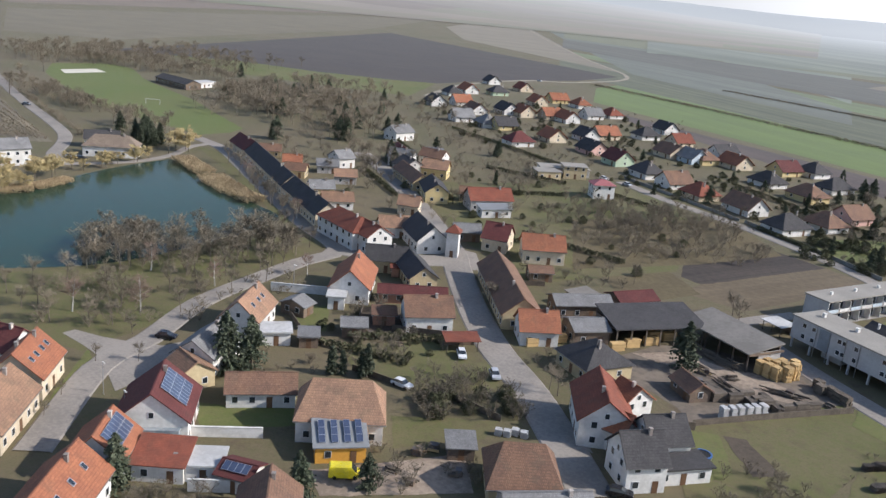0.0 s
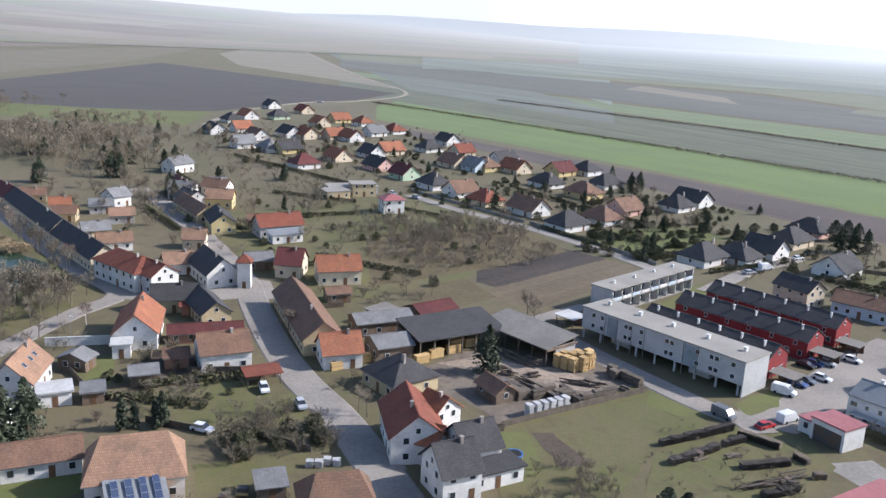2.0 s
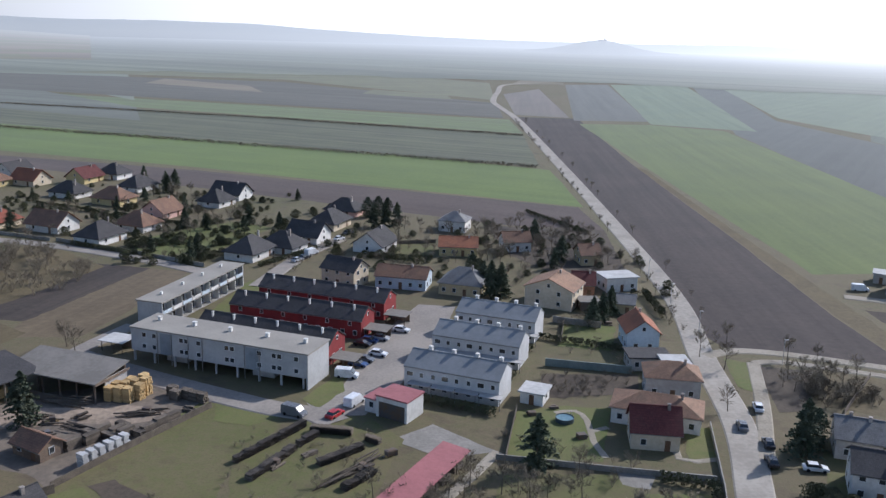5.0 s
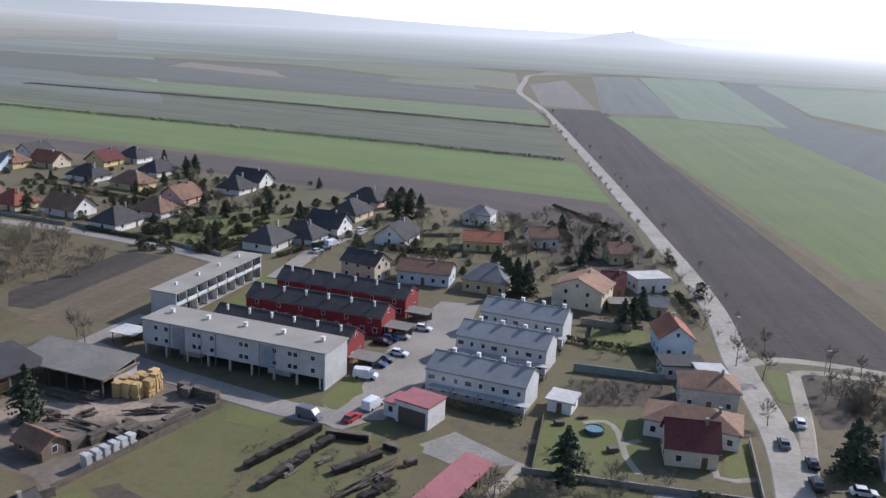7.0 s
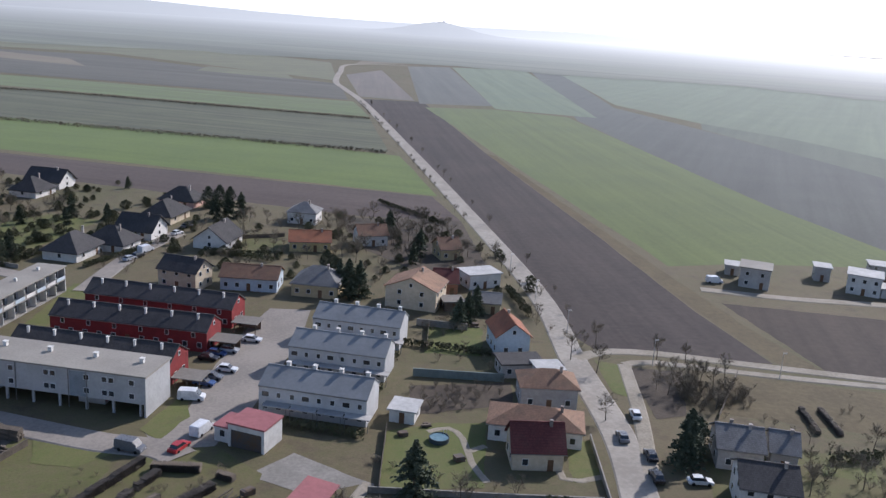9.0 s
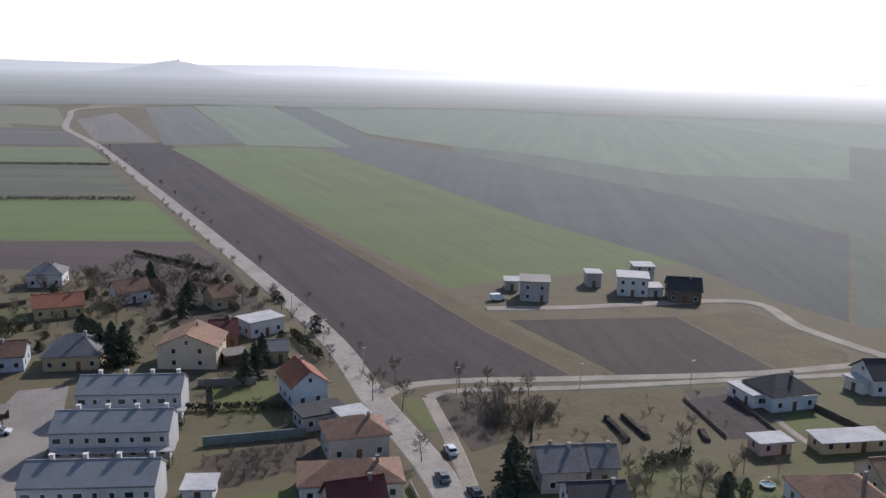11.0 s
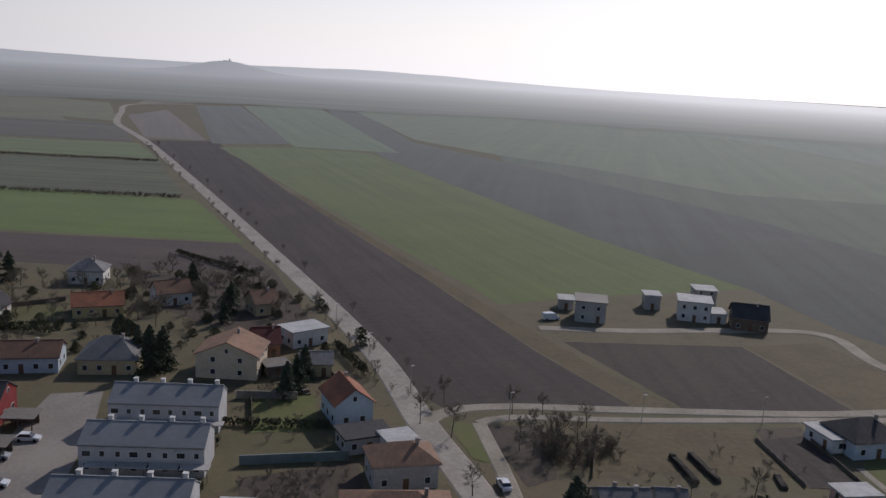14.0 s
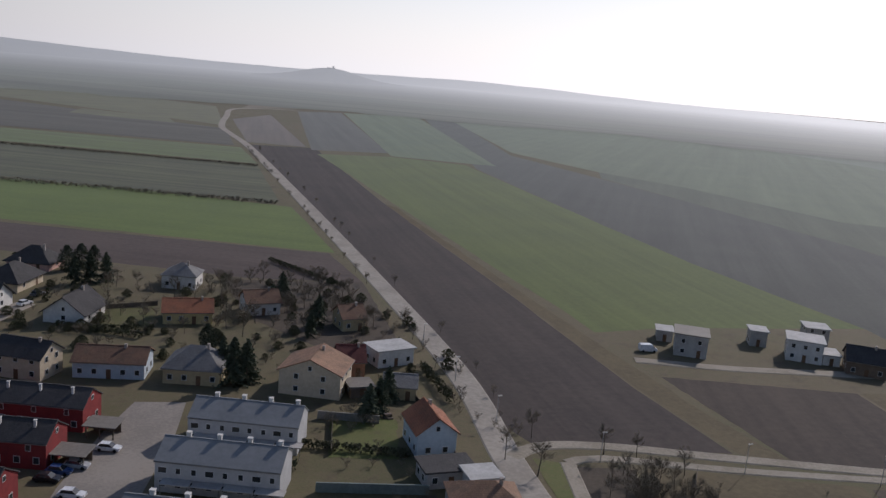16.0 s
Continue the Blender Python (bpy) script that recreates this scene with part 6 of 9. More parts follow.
house(-207.2, 283.5, 47.9, 9.6, 8.0, 5, rise=0, roof="flat", wall="ochre", tiles="gravel", chimneys=0, label="unfinished ochre brick house with flat roof")
house(-179.3, 263.8, 52.3, 8.1, 7.0, 5.4, rise=1.6, roof="hip", wall="white", tiles="pinkmetal")
house(-261.7, 203.4, 86.1, 7.2, 8.0, 4, rise=2.6, wall="white", tiles="grey")
house(-299.6, 268.7, 88.6, 11.2, 9.0, 4, rise=2.8, wall="white", tiles="grey")
house(-260.0, 233.8, -28.6, 13.0, 9.0, 4, rise=2.8, wall="ochre", tiles="maroon")
house(-239.8, 219.3, -14.3, 9.8, 9.0, 4, rise=2.8, wall="grey", tiles="dark")
house(-255.9, 249.2, 43.5, 7.1, 9.0, 3.4, rise=2.0, wall="white", tiles="grey")
house(-460.0, 513.9, -20.0, 11.2, 10.2, 2.70, rise=3.9, wall="white", tiles="dark", over=0.75, far=True, group="houses of the estate")
house(-422.6, 446.9, -20.0, 13.2, 10.2, 2.90, rise=3.9, wall="white", tiles="orange", over=0.75, far=True, group="houses of the estate")
house(-408.9, 463.2, 70.0, 12.5, 10.2, 3.10, rise=3.9, wall="green", tiles="dark", roof="hip", over=0.75, far=True, group="houses of the estate")
house(-421.4, 506.4, -20.0, 11.9, 10.2, 2.70, rise=3.9, wall="cream", tiles="red", over=0.75, far=True, group="houses of the estate")
house(-378.0, 393.1, 70.0, 11.2, 10.2, 2.90, rise=3.9, wall="white", tiles="orange", over=0.75, far=True, group="houses of the estate")
house(-343.9, 397.9, -20.0, 13.2, 10.2, 3.10, rise=3.9, wall="white", tiles="dark", over=0.75, far=True, group="houses of the estate")
house(-313.3, 346.2, -20.0, 12.5, 10.2, 2.70, rise=3.9, wall="white", tiles="grey", roof="hip", over=0.75, far=True, group="houses of the estate")
house(-303.5, 349.3, 70.0, 11.9, 10.2, 2.90, rise=3.9, wall="yellow", tiles="dark", over=0.75, far=True, group="houses of the estate")
house(-364.7, 453.8, -20.0, 11.2, 10.2, 3.10, rise=3.9, wall="cream", tiles="orange", over=0.75, far=True, group="houses of the estate")
house(-370.9, 483.4, 70.0, 13.2, 10.2, 2.70, rise=3.9, wall="yellow", tiles="orange", over=0.75, far=True, group="houses of the estate")
house(-349.0, 480.5, -20.0, 12.5, 10.2, 2.90, rise=3.9, wall="white", tiles="orange", roof="hip", over=0.75, far=True, group="houses of the estate")
house(-332.7, 400.8, -20.0, 11.9, 10.2, 3.10, rise=3.9, wall="cream", tiles="orange", over=0.75, far=True, group="houses of the estate")
house(-321.3, 412.5, 70.0, 11.2, 10.2, 2.70, rise=3.9, wall="cream", tiles="orange", over=0.75, far=True, group="houses of the estate")
house(-308.9, 413.3, -20.0, 13.2, 10.2, 2.90, rise=3.9, wall="white", tiles="orange", over=0.75, far=True, group="houses of the estate")
house(-267.1, 318.4, 70.0, 12.5, 10.2, 3.10, rise=3.9, wall="white", tiles="maroon", roof="hip", over=0.75, far=True, group="houses of the estate")
house(-269.0, 347.8, -20.0, 11.9, 10.2, 2.70, rise=3.9, wall="cream", tiles="orange", over=0.75, far=True, group="houses of the estate")
house(-264.3, 371.0, -20.0, 11.2, 10.2, 2.90, rise=3.9, wall="white", tiles="dark", over=0.75, far=True, group="houses of the estate")
house(-262.6, 385.8, 70.0, 13.2, 10.2, 3.10, rise=3.9, wall="cream", tiles="orange", over=0.75, far=True, group="houses of the estate")
house(-311.8, 463.7, -20.0, 12.5, 10.2, 2.70, rise=3.9, wall="white", tiles="red", roof="hip", over=0.75, far=True, group="houses of the estate")
house(-312.9, 443.6, 70.0, 11.9, 10.2, 2.90, rise=3.9, wall="white", tiles="grey", over=0.75, far=True, group="houses of the estate")
house(-215.9, 329.2, -20.0, 11.2, 10.2, 3.10, rise=3.9, wall="green", tiles="maroon", over=0.75, far=True, group="houses of the estate")
house(-238.6, 340.6, -20.0, 13.2, 10.2, 2.70, rise=3.9, wall="pink", tiles="dark", over=0.75, far=True, group="houses of the estate")
house(-253.6, 412.4, 70.0, 12.5, 10.2, 2.90, rise=3.9, wall="white", tiles="dark", roof="hip", over=0.75, far=True, group="houses of the estate")
house(-260.8, 445.0, -20.0, 11.9, 10.2, 3.10, rise=3.9, wall="white", tiles="dark", over=0.75, far=True, group="houses of the estate")
house(-233.0, 413.8, 70.0, 11.2, 10.2, 2.70, rise=3.9, wall="cream", tiles="red", over=0.75, far=True, group="houses of the estate")
house(-216.4, 375.9, -20.0, 13.2, 10.2, 2.90, rise=3.9, wall="cream", tiles="brown", over=0.75, far=True, group="houses of the estate")
house(-193.5, 318.2, -20.0, 12.5, 10.2, 3.10, rise=3.9, wall="white", tiles="dark", roof="hip", over=0.75, far=True, group="houses of the estate")
house(-176.2, 311.9, 70.0, 11.9, 10.2, 2.70, rise=3.9, wall="white", tiles="brown", over=0.75, far=True, group="houses of the estate")
house(-202.9, 374.5, -20.0, 11.2, 10.2, 2.90, rise=3.9, wall="blue", tiles="grey", over=0.75, far=True, group="houses of the estate")
house(-201.6, 402.8, 70.0, 13.2, 10.2, 3.10, rise=3.9, wall="white", tiles="dark", over=0.75, far=True, group="houses of the estate")
house(-415.8, 423.9, -20.0, 12.5, 10.2, 2.70, rise=3.9, wall="white", tiles="dark", roof="hip", over=0.75, far=True, group="houses of the estate")
house(-382.1, 374.4, -20.0, 11.9, 10.2, 2.90, rise=3.9, wall="white", tiles="dark", over=0.75, far=True, group="houses of the estate")
house(-331.9, 345.3, 70.0, 11.2, 10.2, 3.10, rise=3.9, wall="white", tiles="grey", over=0.75, far=True, group="houses of the estate")
house(-349.5, 375.8, -20.0, 13.2, 10.2, 2.70, rise=3.9, wall="white", tiles="brown", over=0.75, far=True, group="houses of the estate")
house(-159.5, 303.4, -20.0, 11.8, 10.4, 2.70, rise=3.9, wall="cream", tiles="red", roof="hip", over=0.75, far=True, group="houses of the estate")
house(-137.8, 299.0, -20.0, 14.1, 10.4, 2.90, rise=3.9, wall="white", tiles="brown", over=0.75, far=True, group="houses of the estate")
house(-115.1, 284.0, 70.0, 13.3, 10.4, 3.10, rise=3.9, wall="white", tiles="dark", roof="hip", over=0.75, far=True, group="houses of the estate")
house(-109.4, 304.1, -20.0, 12.5, 10.4, 2.70, rise=3.9, wall="white", tiles="brown", roof="hip", over=0.75, far=True, group="houses of the estate")
house(-107.9, 325.7, 70.0, 11.8, 10.4, 2.90, rise=3.9, wall="pink", tiles="brown", over=0.75, far=True, group="houses of the estate")
house(-134.3, 347.6, -20.0, 14.1, 10.4, 3.10, rise=3.9, wall="yellow", tiles="brown", roof="hip", over=0.75, far=True, group="houses of the estate")
house(-157.3, 359.6, -20.0, 13.3, 10.4, 2.70, rise=3.9, wall="white", tiles="dark", roof="hip", over=0.75, far=True, group="houses of the estate")
house(-165.5, 394.8, 70.0, 12.5, 10.4, 2.90, rise=3.9, wall="yellow", tiles="maroon", over=0.75, far=True, group="houses of the estate")
house(-156.5, 406.7, -20.0, 11.8, 10.4, 3.10, rise=3.9, wall="white", tiles="dark", roof="hip", over=0.75, far=True, group="houses of the estate")
house(-135.3, 378.2, 70.0, 14.1, 10.4, 2.70, rise=3.9, wall="white", tiles="dark", roof="hip", over=0.75, far=True, group="houses of the estate")
house(-185.6, 384.5, -20.0, 13.3, 10.4, 2.90, rise=3.9, wall="cream", tiles="orange", over=0.75, far=True, group="houses of the estate")
house(-199.9, 378.7, -20.0, 12.5, 10.4, 3.10, rise=3.9, wall="yellow", tiles="brown", roof="hip", over=0.75, far=True, group="houses of the estate")
house(-93.3, 349.9, 70.0, 11.8, 10.4, 2.70, rise=3.9, wall="white", tiles="dark", roof="hip", over=0.75, far=True, group="houses of the estate")
house(-91.2, 366.1, -20.0, 14.1, 10.4, 2.90, rise=3.9, wall="white", tiles="dark", over=0.75, far=True, group="houses of the estate")
house(-61.6, 269.9, 70.0, 13.3, 10.4, 3.10, rise=3.9, wall="white", tiles="dark", roof="hip", over=0.75, far=True, group="houses of the estate")
house(-52.8, 279.4, -20.0, 12.5, 10.4, 2.70, rise=3.9, wall="white", tiles="dark", roof="hip", over=0.75, far=True, group="houses of the estate")
house(-46.7, 294.2, -20.0, 11.8, 10.4, 2.90, rise=3.9, wall="white", tiles="dark", over=0.75, far=True, group="houses of the estate")
house(-42.3, 315.9, 70.0, 14.1, 10.4, 3.10, rise=3.9, wall="cream", tiles="dark", roof="hip", over=0.75, far=True, group="houses of the estate")
house(-39.5, 340.1, -20.0, 13.3, 10.4, 2.70, rise=3.9, wall="pink", tiles="dark", roof="hip", over=0.75, far=True, group="houses of the estate")
house(-22.8, 284.5, 70.0, 12.5, 10.4, 2.90, rise=3.9, wall="white", tiles="dark", over=0.75, far=True, group="houses of the estate")
house(-28.0, 243.2, -26.5, 11.0, 8.0, 5, rise=2.6, wall="cream", tiles="dark")
house(-10.9, 242.9, -10.4, 14.7, 9.0, 3.6, rise=2.2, wall="blue", tiles="brown")
house(6.5, 238.9, -15.0, 12.0, 11.0, 3.6, rise=3.4, roof="hip", wall="ochre", tiles="grey", hip=0.4)
house(31.1, 230.0, 66.3, 11.0, 13.3, 5.4, rise=2.8, wall="cream", tiles="tan", bays=3)
house(5.1, 282.3, -1.3, 12.4, 9.0, 3.2, rise=2.4, wall="yellow", tiles="orange")
house(4.0, 317.6, -15.0, 10.0, 9.0, 4.2, rise=2.8, roof="hip", wall="white", tiles="grey")
house(24.5, 289.7, 9.9, 9.3, 8.0, 3.6, rise=2.6, wall="white", tiles="brown")
house(51.3, 246.2, 16.4, 9.7, 7.0, 4, rise=0, roof="flat", wall="white", tiles="whiteflat", chimneys=0)
house(48.8, 225.0, -15.0, 6.9, 7.0, 3, rise=1.6, wall="ochre", tiles="grey", chimneys=0, name="outbuilding")
house(47.8, 198.2, 90.4, 10.0, 7.5, 4.8, rise=2.8, wall="blue", tiles="orange")
house(46.9, 184.4, 2.5, 8.9, 6.0, 3, rise=0, roof="flat", wall="grey", tiles="dark", chimneys=0, name="garage")
house(48.8, 170.1, -8.0, 11.0, 8.0, 4.6, rise=2.2, roof="hip", wall="grey", tiles="tan")
house(51.8, 179.7, 2.2, 5.4, 5.0, 3.4, rise=0, roof="flat", wall="white", tiles="whiteflat", chimneys=0, name="garage")
house(42.8, 156.2, -17.0, 16.6, 8.6, 3.4, rise=2.1, roof="hip", wall="white", tiles="tan", hip=0.6)
house(40.0, 146.8, -6.0, 8.6, 7.4, 3.6, rise=3.4, wall="cream", tiles="maroon")
house(40.6, 240.5, -5.8, 6.2, 8.0, 3.6, rise=2.6, wall="brick", tiles="maroon")
house(46.9, 274.8, 9.8, 6.5, 8.0, 3.6, rise=2.6, wall="ochre", tiles="brown")
pink_shed(-1.4, 126.4, 63.0, 23.2, 4.8, 2.6, rise=0.4)
house(39.9, 225.9, 3.6, 5.0, 5.0, 2.4, rise=0, roof="flat", wall="wood", tiles="pale", chimneys=0, name="shed")
house(137.0, 249.5, -31.3, 8.6, 9.0, 6, rise=0, roof="flat", wall="grey", tiles="gravel", chimneys=0, label="unfinished bare grey house with flat roof")
house(136.2, 261.8, -26.9, 4.3, 6.0, 3, rise=0, roof="flat", wall="grey", tiles="whiteflat", chimneys=0, name="garage")
house(163.5, 256.3, -26.9, 4.6, 6.0, 4.4, rise=0, roof="flat", wall="grey", tiles="whiteflat", chimneys=0)
house(169.4, 243.4, -35.7, 9.3, 9.0, 5.8, rise=0, roof="flat", wall="white", tiles="whiteflat", chimneys=0)
house(174.8, 239.6, -26.9, 4.4, 7.0, 2.8, rise=0, roof="flat", wall="white", tiles="whiteflat", chimneys=0, name="garage")
house(184.1, 256.9, -26.9, 6.6, 7.0, 5, rise=0, roof="flat", wall="grey", tiles="whiteflat", chimneys=0)
house(179.3, 231.1, -35.1, 9.9, 9.0, 4, rise=3, wall="wood", tiles="dark")
house(76.4, 145.4, -18.5, 7.6, 9.0, 4, rise=2.4, wall="grey", tiles="grey", chimneys=2)
house(84.4, 144.1, -24.0, 4.5, 8.0, 3.6, rise=2.2, wall="grey", tiles="grey")
house(73.3, 130.5, -19.4, 8.7, 9.0, 5, rise=2.4, wall="white", tiles="dark", chimneys=1)
house(135.2, 160.1, -97.5, 8.0, 4.0, 2.8, rise=0, roof="flat", wall="white", tiles="whiteflat", chimneys=0, name="garage")
house(141.1, 156.9, -10.0, 11.0, 10.0, 3.6, rise=2.8, roof="hip", wall="blue", tiles="dark", hip=0.4)
house(169.5, 153.7, -20.0, 10.0, 9.0, 4, rise=3, wall="white", tiles="dark")
house(164.4, 155.1, -90.5, 5.0, 5.0, 2.8, rise=0, roof="flat", wall="white", tiles="whiteflat", chimneys=0, name="garage")
house(120.2, 139.7, -13.6, 6.6, 4.2, 2.4, rise=0, roof="flat", wall="pink", tiles="whiteflat", chimneys=0, name="shed")
house(135.2, 134.6, -16.0, 13.9, 4.6, 2.3, rise=0.4, roof="mono", wall="ochre", tiles="whiteflat", chimneys=0, name="shed")
house(113.1, 118.4, -20.3, 13.0, 11.0, 3.4, rise=2.8, roof="hip", wall="white", tiles="tan", hip=0.4)
house(69.0, 113.6, -6.6, 9.7, 10.0, 4.5, rise=2.4, wall="white", tiles="grey")
house(64.3, 102.6, 0.7, 4.5, 9.0, 4, rise=2.6, wall="white", tiles="dark")
house(129.9, 119.9, -15.0, 12.0, 8.0, 3.2, rise=2.4, wall="cream", tiles="tan")
house(-253.9, 228.9, 30.8, 10.0, 7.0, 4, rise=2.8, wall="white", tiles="grey")
house(-227.7, 209.9, -26.1, 25.4, 7.0, 3.4, rise=2.6, wall="ochre", tiles="brown", name="outbuilding", chimneys=0)
house(-250.5, 243.9, 15.5, 10.7, 7.0, 3.6, rise=2.6, wall="white", tiles="brown")
house(-255.9, 191.9, 55.2, 7.7, 6.0, 3, rise=2.0, wall="grey", tiles="grey", name="outbuilding", chimneys=0)
house(-254.4, 176.3, 41.1, 7.6, 6.0, 3, rise=2.0, wall="ochre", tiles="brown", name="outbuilding", chimneys=0)
house(-238.8, 186.8, 55.2, 7.8, 6.0, 3, rise=2.0, wall="grey", tiles="tan", name="outbuilding", chimneys=0)
house(-195.9, 179.1, 35.4, 6.7, 6.0, 3.4, rise=2.4, wall="cream", tiles="tan", name="outbuilding")
house(-212.7, 283.7, 49.2, 20.6, 9.0, 3.2, rise=0, roof="flat", wall="pale", tiles="gravel", chimneys=0, label="unfinished flat-roofed concrete house on bare ground")
house(-165.4, 174.1, 50.3, 7.7, 6.0, 3, rise=1.8, wall="wood", tiles="grey", name="shed", chimneys=0)
house(-198.6, 210.7, 39.8, 6.8, 6.0, 3, rise=2.0, wall="ochre", tiles="brown", name="outbuilding", chimneys=0)
house(-129.3, 164.3, 52.2, 6.1, 5.0, 2.6, rise=1.0, wall="wood", tiles="brown", name="shed", chimneys=0)
house(-127.5, 99.3, 51.4, 5.1, 5.0, 2.6, rise=1.0, wall="wood", tiles="grey", name="shed", chimneys=0)
house(-129.2, 109.2, 51.0, 4.8, 5.0, 2.6, rise=1.0, wall="brick", tiles="brown", name="shed", chimneys=0)
house(19.9, 163.8, -21.2, 4.7, 5.0, 2.4, rise=0, roof="flat", wall="white", tiles="whiteflat", chimneys=0, name="garage")
# ---- trees and shrubs ----
plants("birch", (-169.2, 57.0, 9), (-161.9, 68.6, 10), (-184.9, 82.9, 9), (-167.4, 89.9, 8), (-258.6, 158.5, 8), (-206.5, 141.9, 8), (-162.3, 113.0, 7))
plants("bare", (-193.3, 72.8, 8), (-188.4, 77.0, 8), (-187.4, 89.1, 7), (-179.8, 91.8, 8), (-172.3, 96.0, 8), (-181.6, 106.8, 7), (-174.1, 110.5, 8), (-181.5, 121.9, 7), (-189.0, 56.5, 7), (-166.2, 51.1, 7), (-160.6, 56.9, 6), (-158.2, 60.6, 6), (-151.5, 61.6, 5), (-156.6, 75.1, 6), (-176.7, 49.4, 6), (-242.0, 150.4, 7), (-232.9, 148.0, 7), (-224.4, 145.3, 7), (-213.9, 141.7, 7), (-186.4, 50.0, 6), (-189.9, 101.8, 6), (-161.5, 90.8, 7), (-164.0, 101.9, 6), (-205.0, 95.3, 5), (-199.3, 105.6, 5))
thicket("brush", -223.4, 90.8, -169.6, 109.2, 34, 3, 5, turn=70.4, seed=11)
thicket("brush", -189.1, 51.7, -152.6, 83.6, 26, 2, 4.5, turn=69.8, seed=12)
plants("willow", (-306.3, 161.9, 9), (-280.3, 84.6, 8), (-285.8, 95.5, 8), (-288.4, 102.2, 7), (-291.8, 121.5, 7), (-294.6, 127.0, 6), (-296.4, 135.5, 7), (-299.3, 141.5, 6), (-271.6, 85.7, 7), (-270.9, 78.7, 8), (-290.5, 112.8, 5))
plants("fir", (-126.8, 67.9, 12), (-124.9, 72.0, 11), (-102.2, 34.6, 9), (-84.3, 53.5, 8), (-80.6, 63.3, 6), (-74.7, 145.1, 11), (-307.9, 239.1, 11), (-317.1, 211.2, 11), (-321.1, 153.9, 9), (-322.6, 149.8, 9), (-512.9, 318.2, 10), (-457.2, 335.4, 9), (-259.9, 227.9, 10), (-250.4, 284.7, 8), (-355.2, 157.2, 9))
plants("cypress", (-114.3, 83.1, 6), (-113.2, 84.7, 5), (-109.4, 87.6, 7), (-211.4, 239.2, 6), (-110.8, 87.3, 5))
plants("bare", (-82.7, 112.4, 6), (-80.6, 181.4, 7), (-308.6, 162.0, 8), (-306.0, 153.2, 7), (-247.9, 202.6, 10), (-242.3, 203.5, 9), (-253.2, 190.1, 7), (-247.7, 229.4, 8), (-548.2, 201.5, 12), (-604.9, 216.5, 12), (-502.2, 170.9, 12), (-463.3, 150.9, 12), (-460.0, 170.8, 9), (-636.8, 217.4, 11), (-331.1, 169.3, 6), (-123.5, 137.8, 6), (-143.3, 50.3, 4), (-139.1, 56.6, 4), (-133.6, 39.9, 3), (-128.3, 34.9, 3))
thicket("copse", -404.9, 203.3, -346.6, 339.2, 140, 8, 12, turn=79.1, seed=13, name="woodland", label="leafless wood of grey-brown trees")
thicket("brush", -404.9, 203.3, -346.6, 339.2, 40, 3, 5, turn=79.1, seed=14)
scatter("bare", -396.1, 280.8, -339.0, 381.0, 26, 6, 9, turn=98.1, seed=15)
thicket("copse", -675.0, 258.4, -539.2, 396.3, 120, 6, 10, turn=110.2, seed=16, name="woodland", label="leafless wood of grey-brown trees")
thicket("brush", -169.7, 204.1, -111.7, 265.5, 60, 2.5, 4.5, turn=66.6, seed=17)
scatter("bare", -154.7, 223.0, -116.9, 262.1, 14, 5, 7.5, turn=68.1, seed=18)
thicket("brush", -103.5, 87.6, -82.8, 107.3, 40, 2.2, 4, turn=55.0, seed=19)
scatter("ever", -98.4, 90.8, -81.0, 100.7, 14, 2, 3, turn=50.8, seed=20)
thicket("brush", -127.3, 92.0, -105.8, 109.3, 16, 1.5, 3, turn=56.4, seed=21)
thicket("brush", -88.1, 66.2, -70.0, 80.2, 18, 1.8, 3.2, turn=55.7, seed=22)
thicket("brush", -102.1, 39.1, -85.5, 44.2, 20, 1.8, 3, turn=52.8, seed=23)
thicket("brush", -136.7, 100.0, -127.0, 117.0, 9, 2, 3.5, turn=57.6, seed=24)
thicket("brush", -230.3, 193.5, -184.7, 302.5, 30, 2, 4, turn=66.4, seed=25)
thicket("ever", -357.0, 286.5, -223.6, 474.6, 60, 2, 3.6, turn=60.2, seed=26, name="evergreen_growth", label="dark evergreen shrubs between the houses")
scatter("fir", -353.9, 288.5, -225.3, 477.3, 14, 4, 6, turn=59.7, seed=27)
thicket("brush", -288.6, 166.9, -242.1, 278.3, 34, 2.5, 4.5, turn=63.6, seed=28)
scatter("bare", -278.4, 187.8, -253.1, 261.7, 10, 6, 9, turn=74.8, seed=29)
scatter("bare", -463.5, 160.0, -399.6, 174.0, 16, 5, 8, turn=0.0, seed=30)
plants("yew", (-24.7, 107.3, 7), (-18.4, 102.5, 8), (-15.5, 108.8, 7), (-22.3, 109.5, 6), (-26.0, 95.3, 6))
plants("fir", (17.7, 135.9, 10), (29.6, 106.2, 6), (16.7, 234.5, 10), (12.0, 239.6, 9), (38.6, 275.0, 9), (45.2, 221.0, 8), (-21.9, 319.1, 10), (-17.8, 321.9, 9), (-26.2, 318.4, 9), (-77.9, 268.3, 8), (-151.4, 296.4, 8), (32.4, 304.4, 8), (-124.7, 383.5, 8), (-122.2, 388.7, 8), (-139.0, 397.0, 8), (-60.4, 312.4, 6), (-72.2, 315.6, 8), (-93.3, 306.6, 8))
scatter("bare", -15.8, 102.3, 29.2, 129.3, 34, 4, 6.5, turn=12.6, seed=31)
thicket("brush", -16.8, 102.8, 38.9, 133.4, 60, 1.8, 3.6, turn=10.9, seed=32)
scatter("bare", 28.9, 109.1, 42.4, 128.6, 10, 3.5, 5, turn=13.2, seed=33)
thicket("brush", -47.6, 96.9, -32.4, 118.0, 26, 1.5, 2.8, turn=10.9, seed=34)
scatter("bare", -53.8, 103.2, -31.9, 119.2, 10, 3, 4.5, turn=-23.9, seed=35)
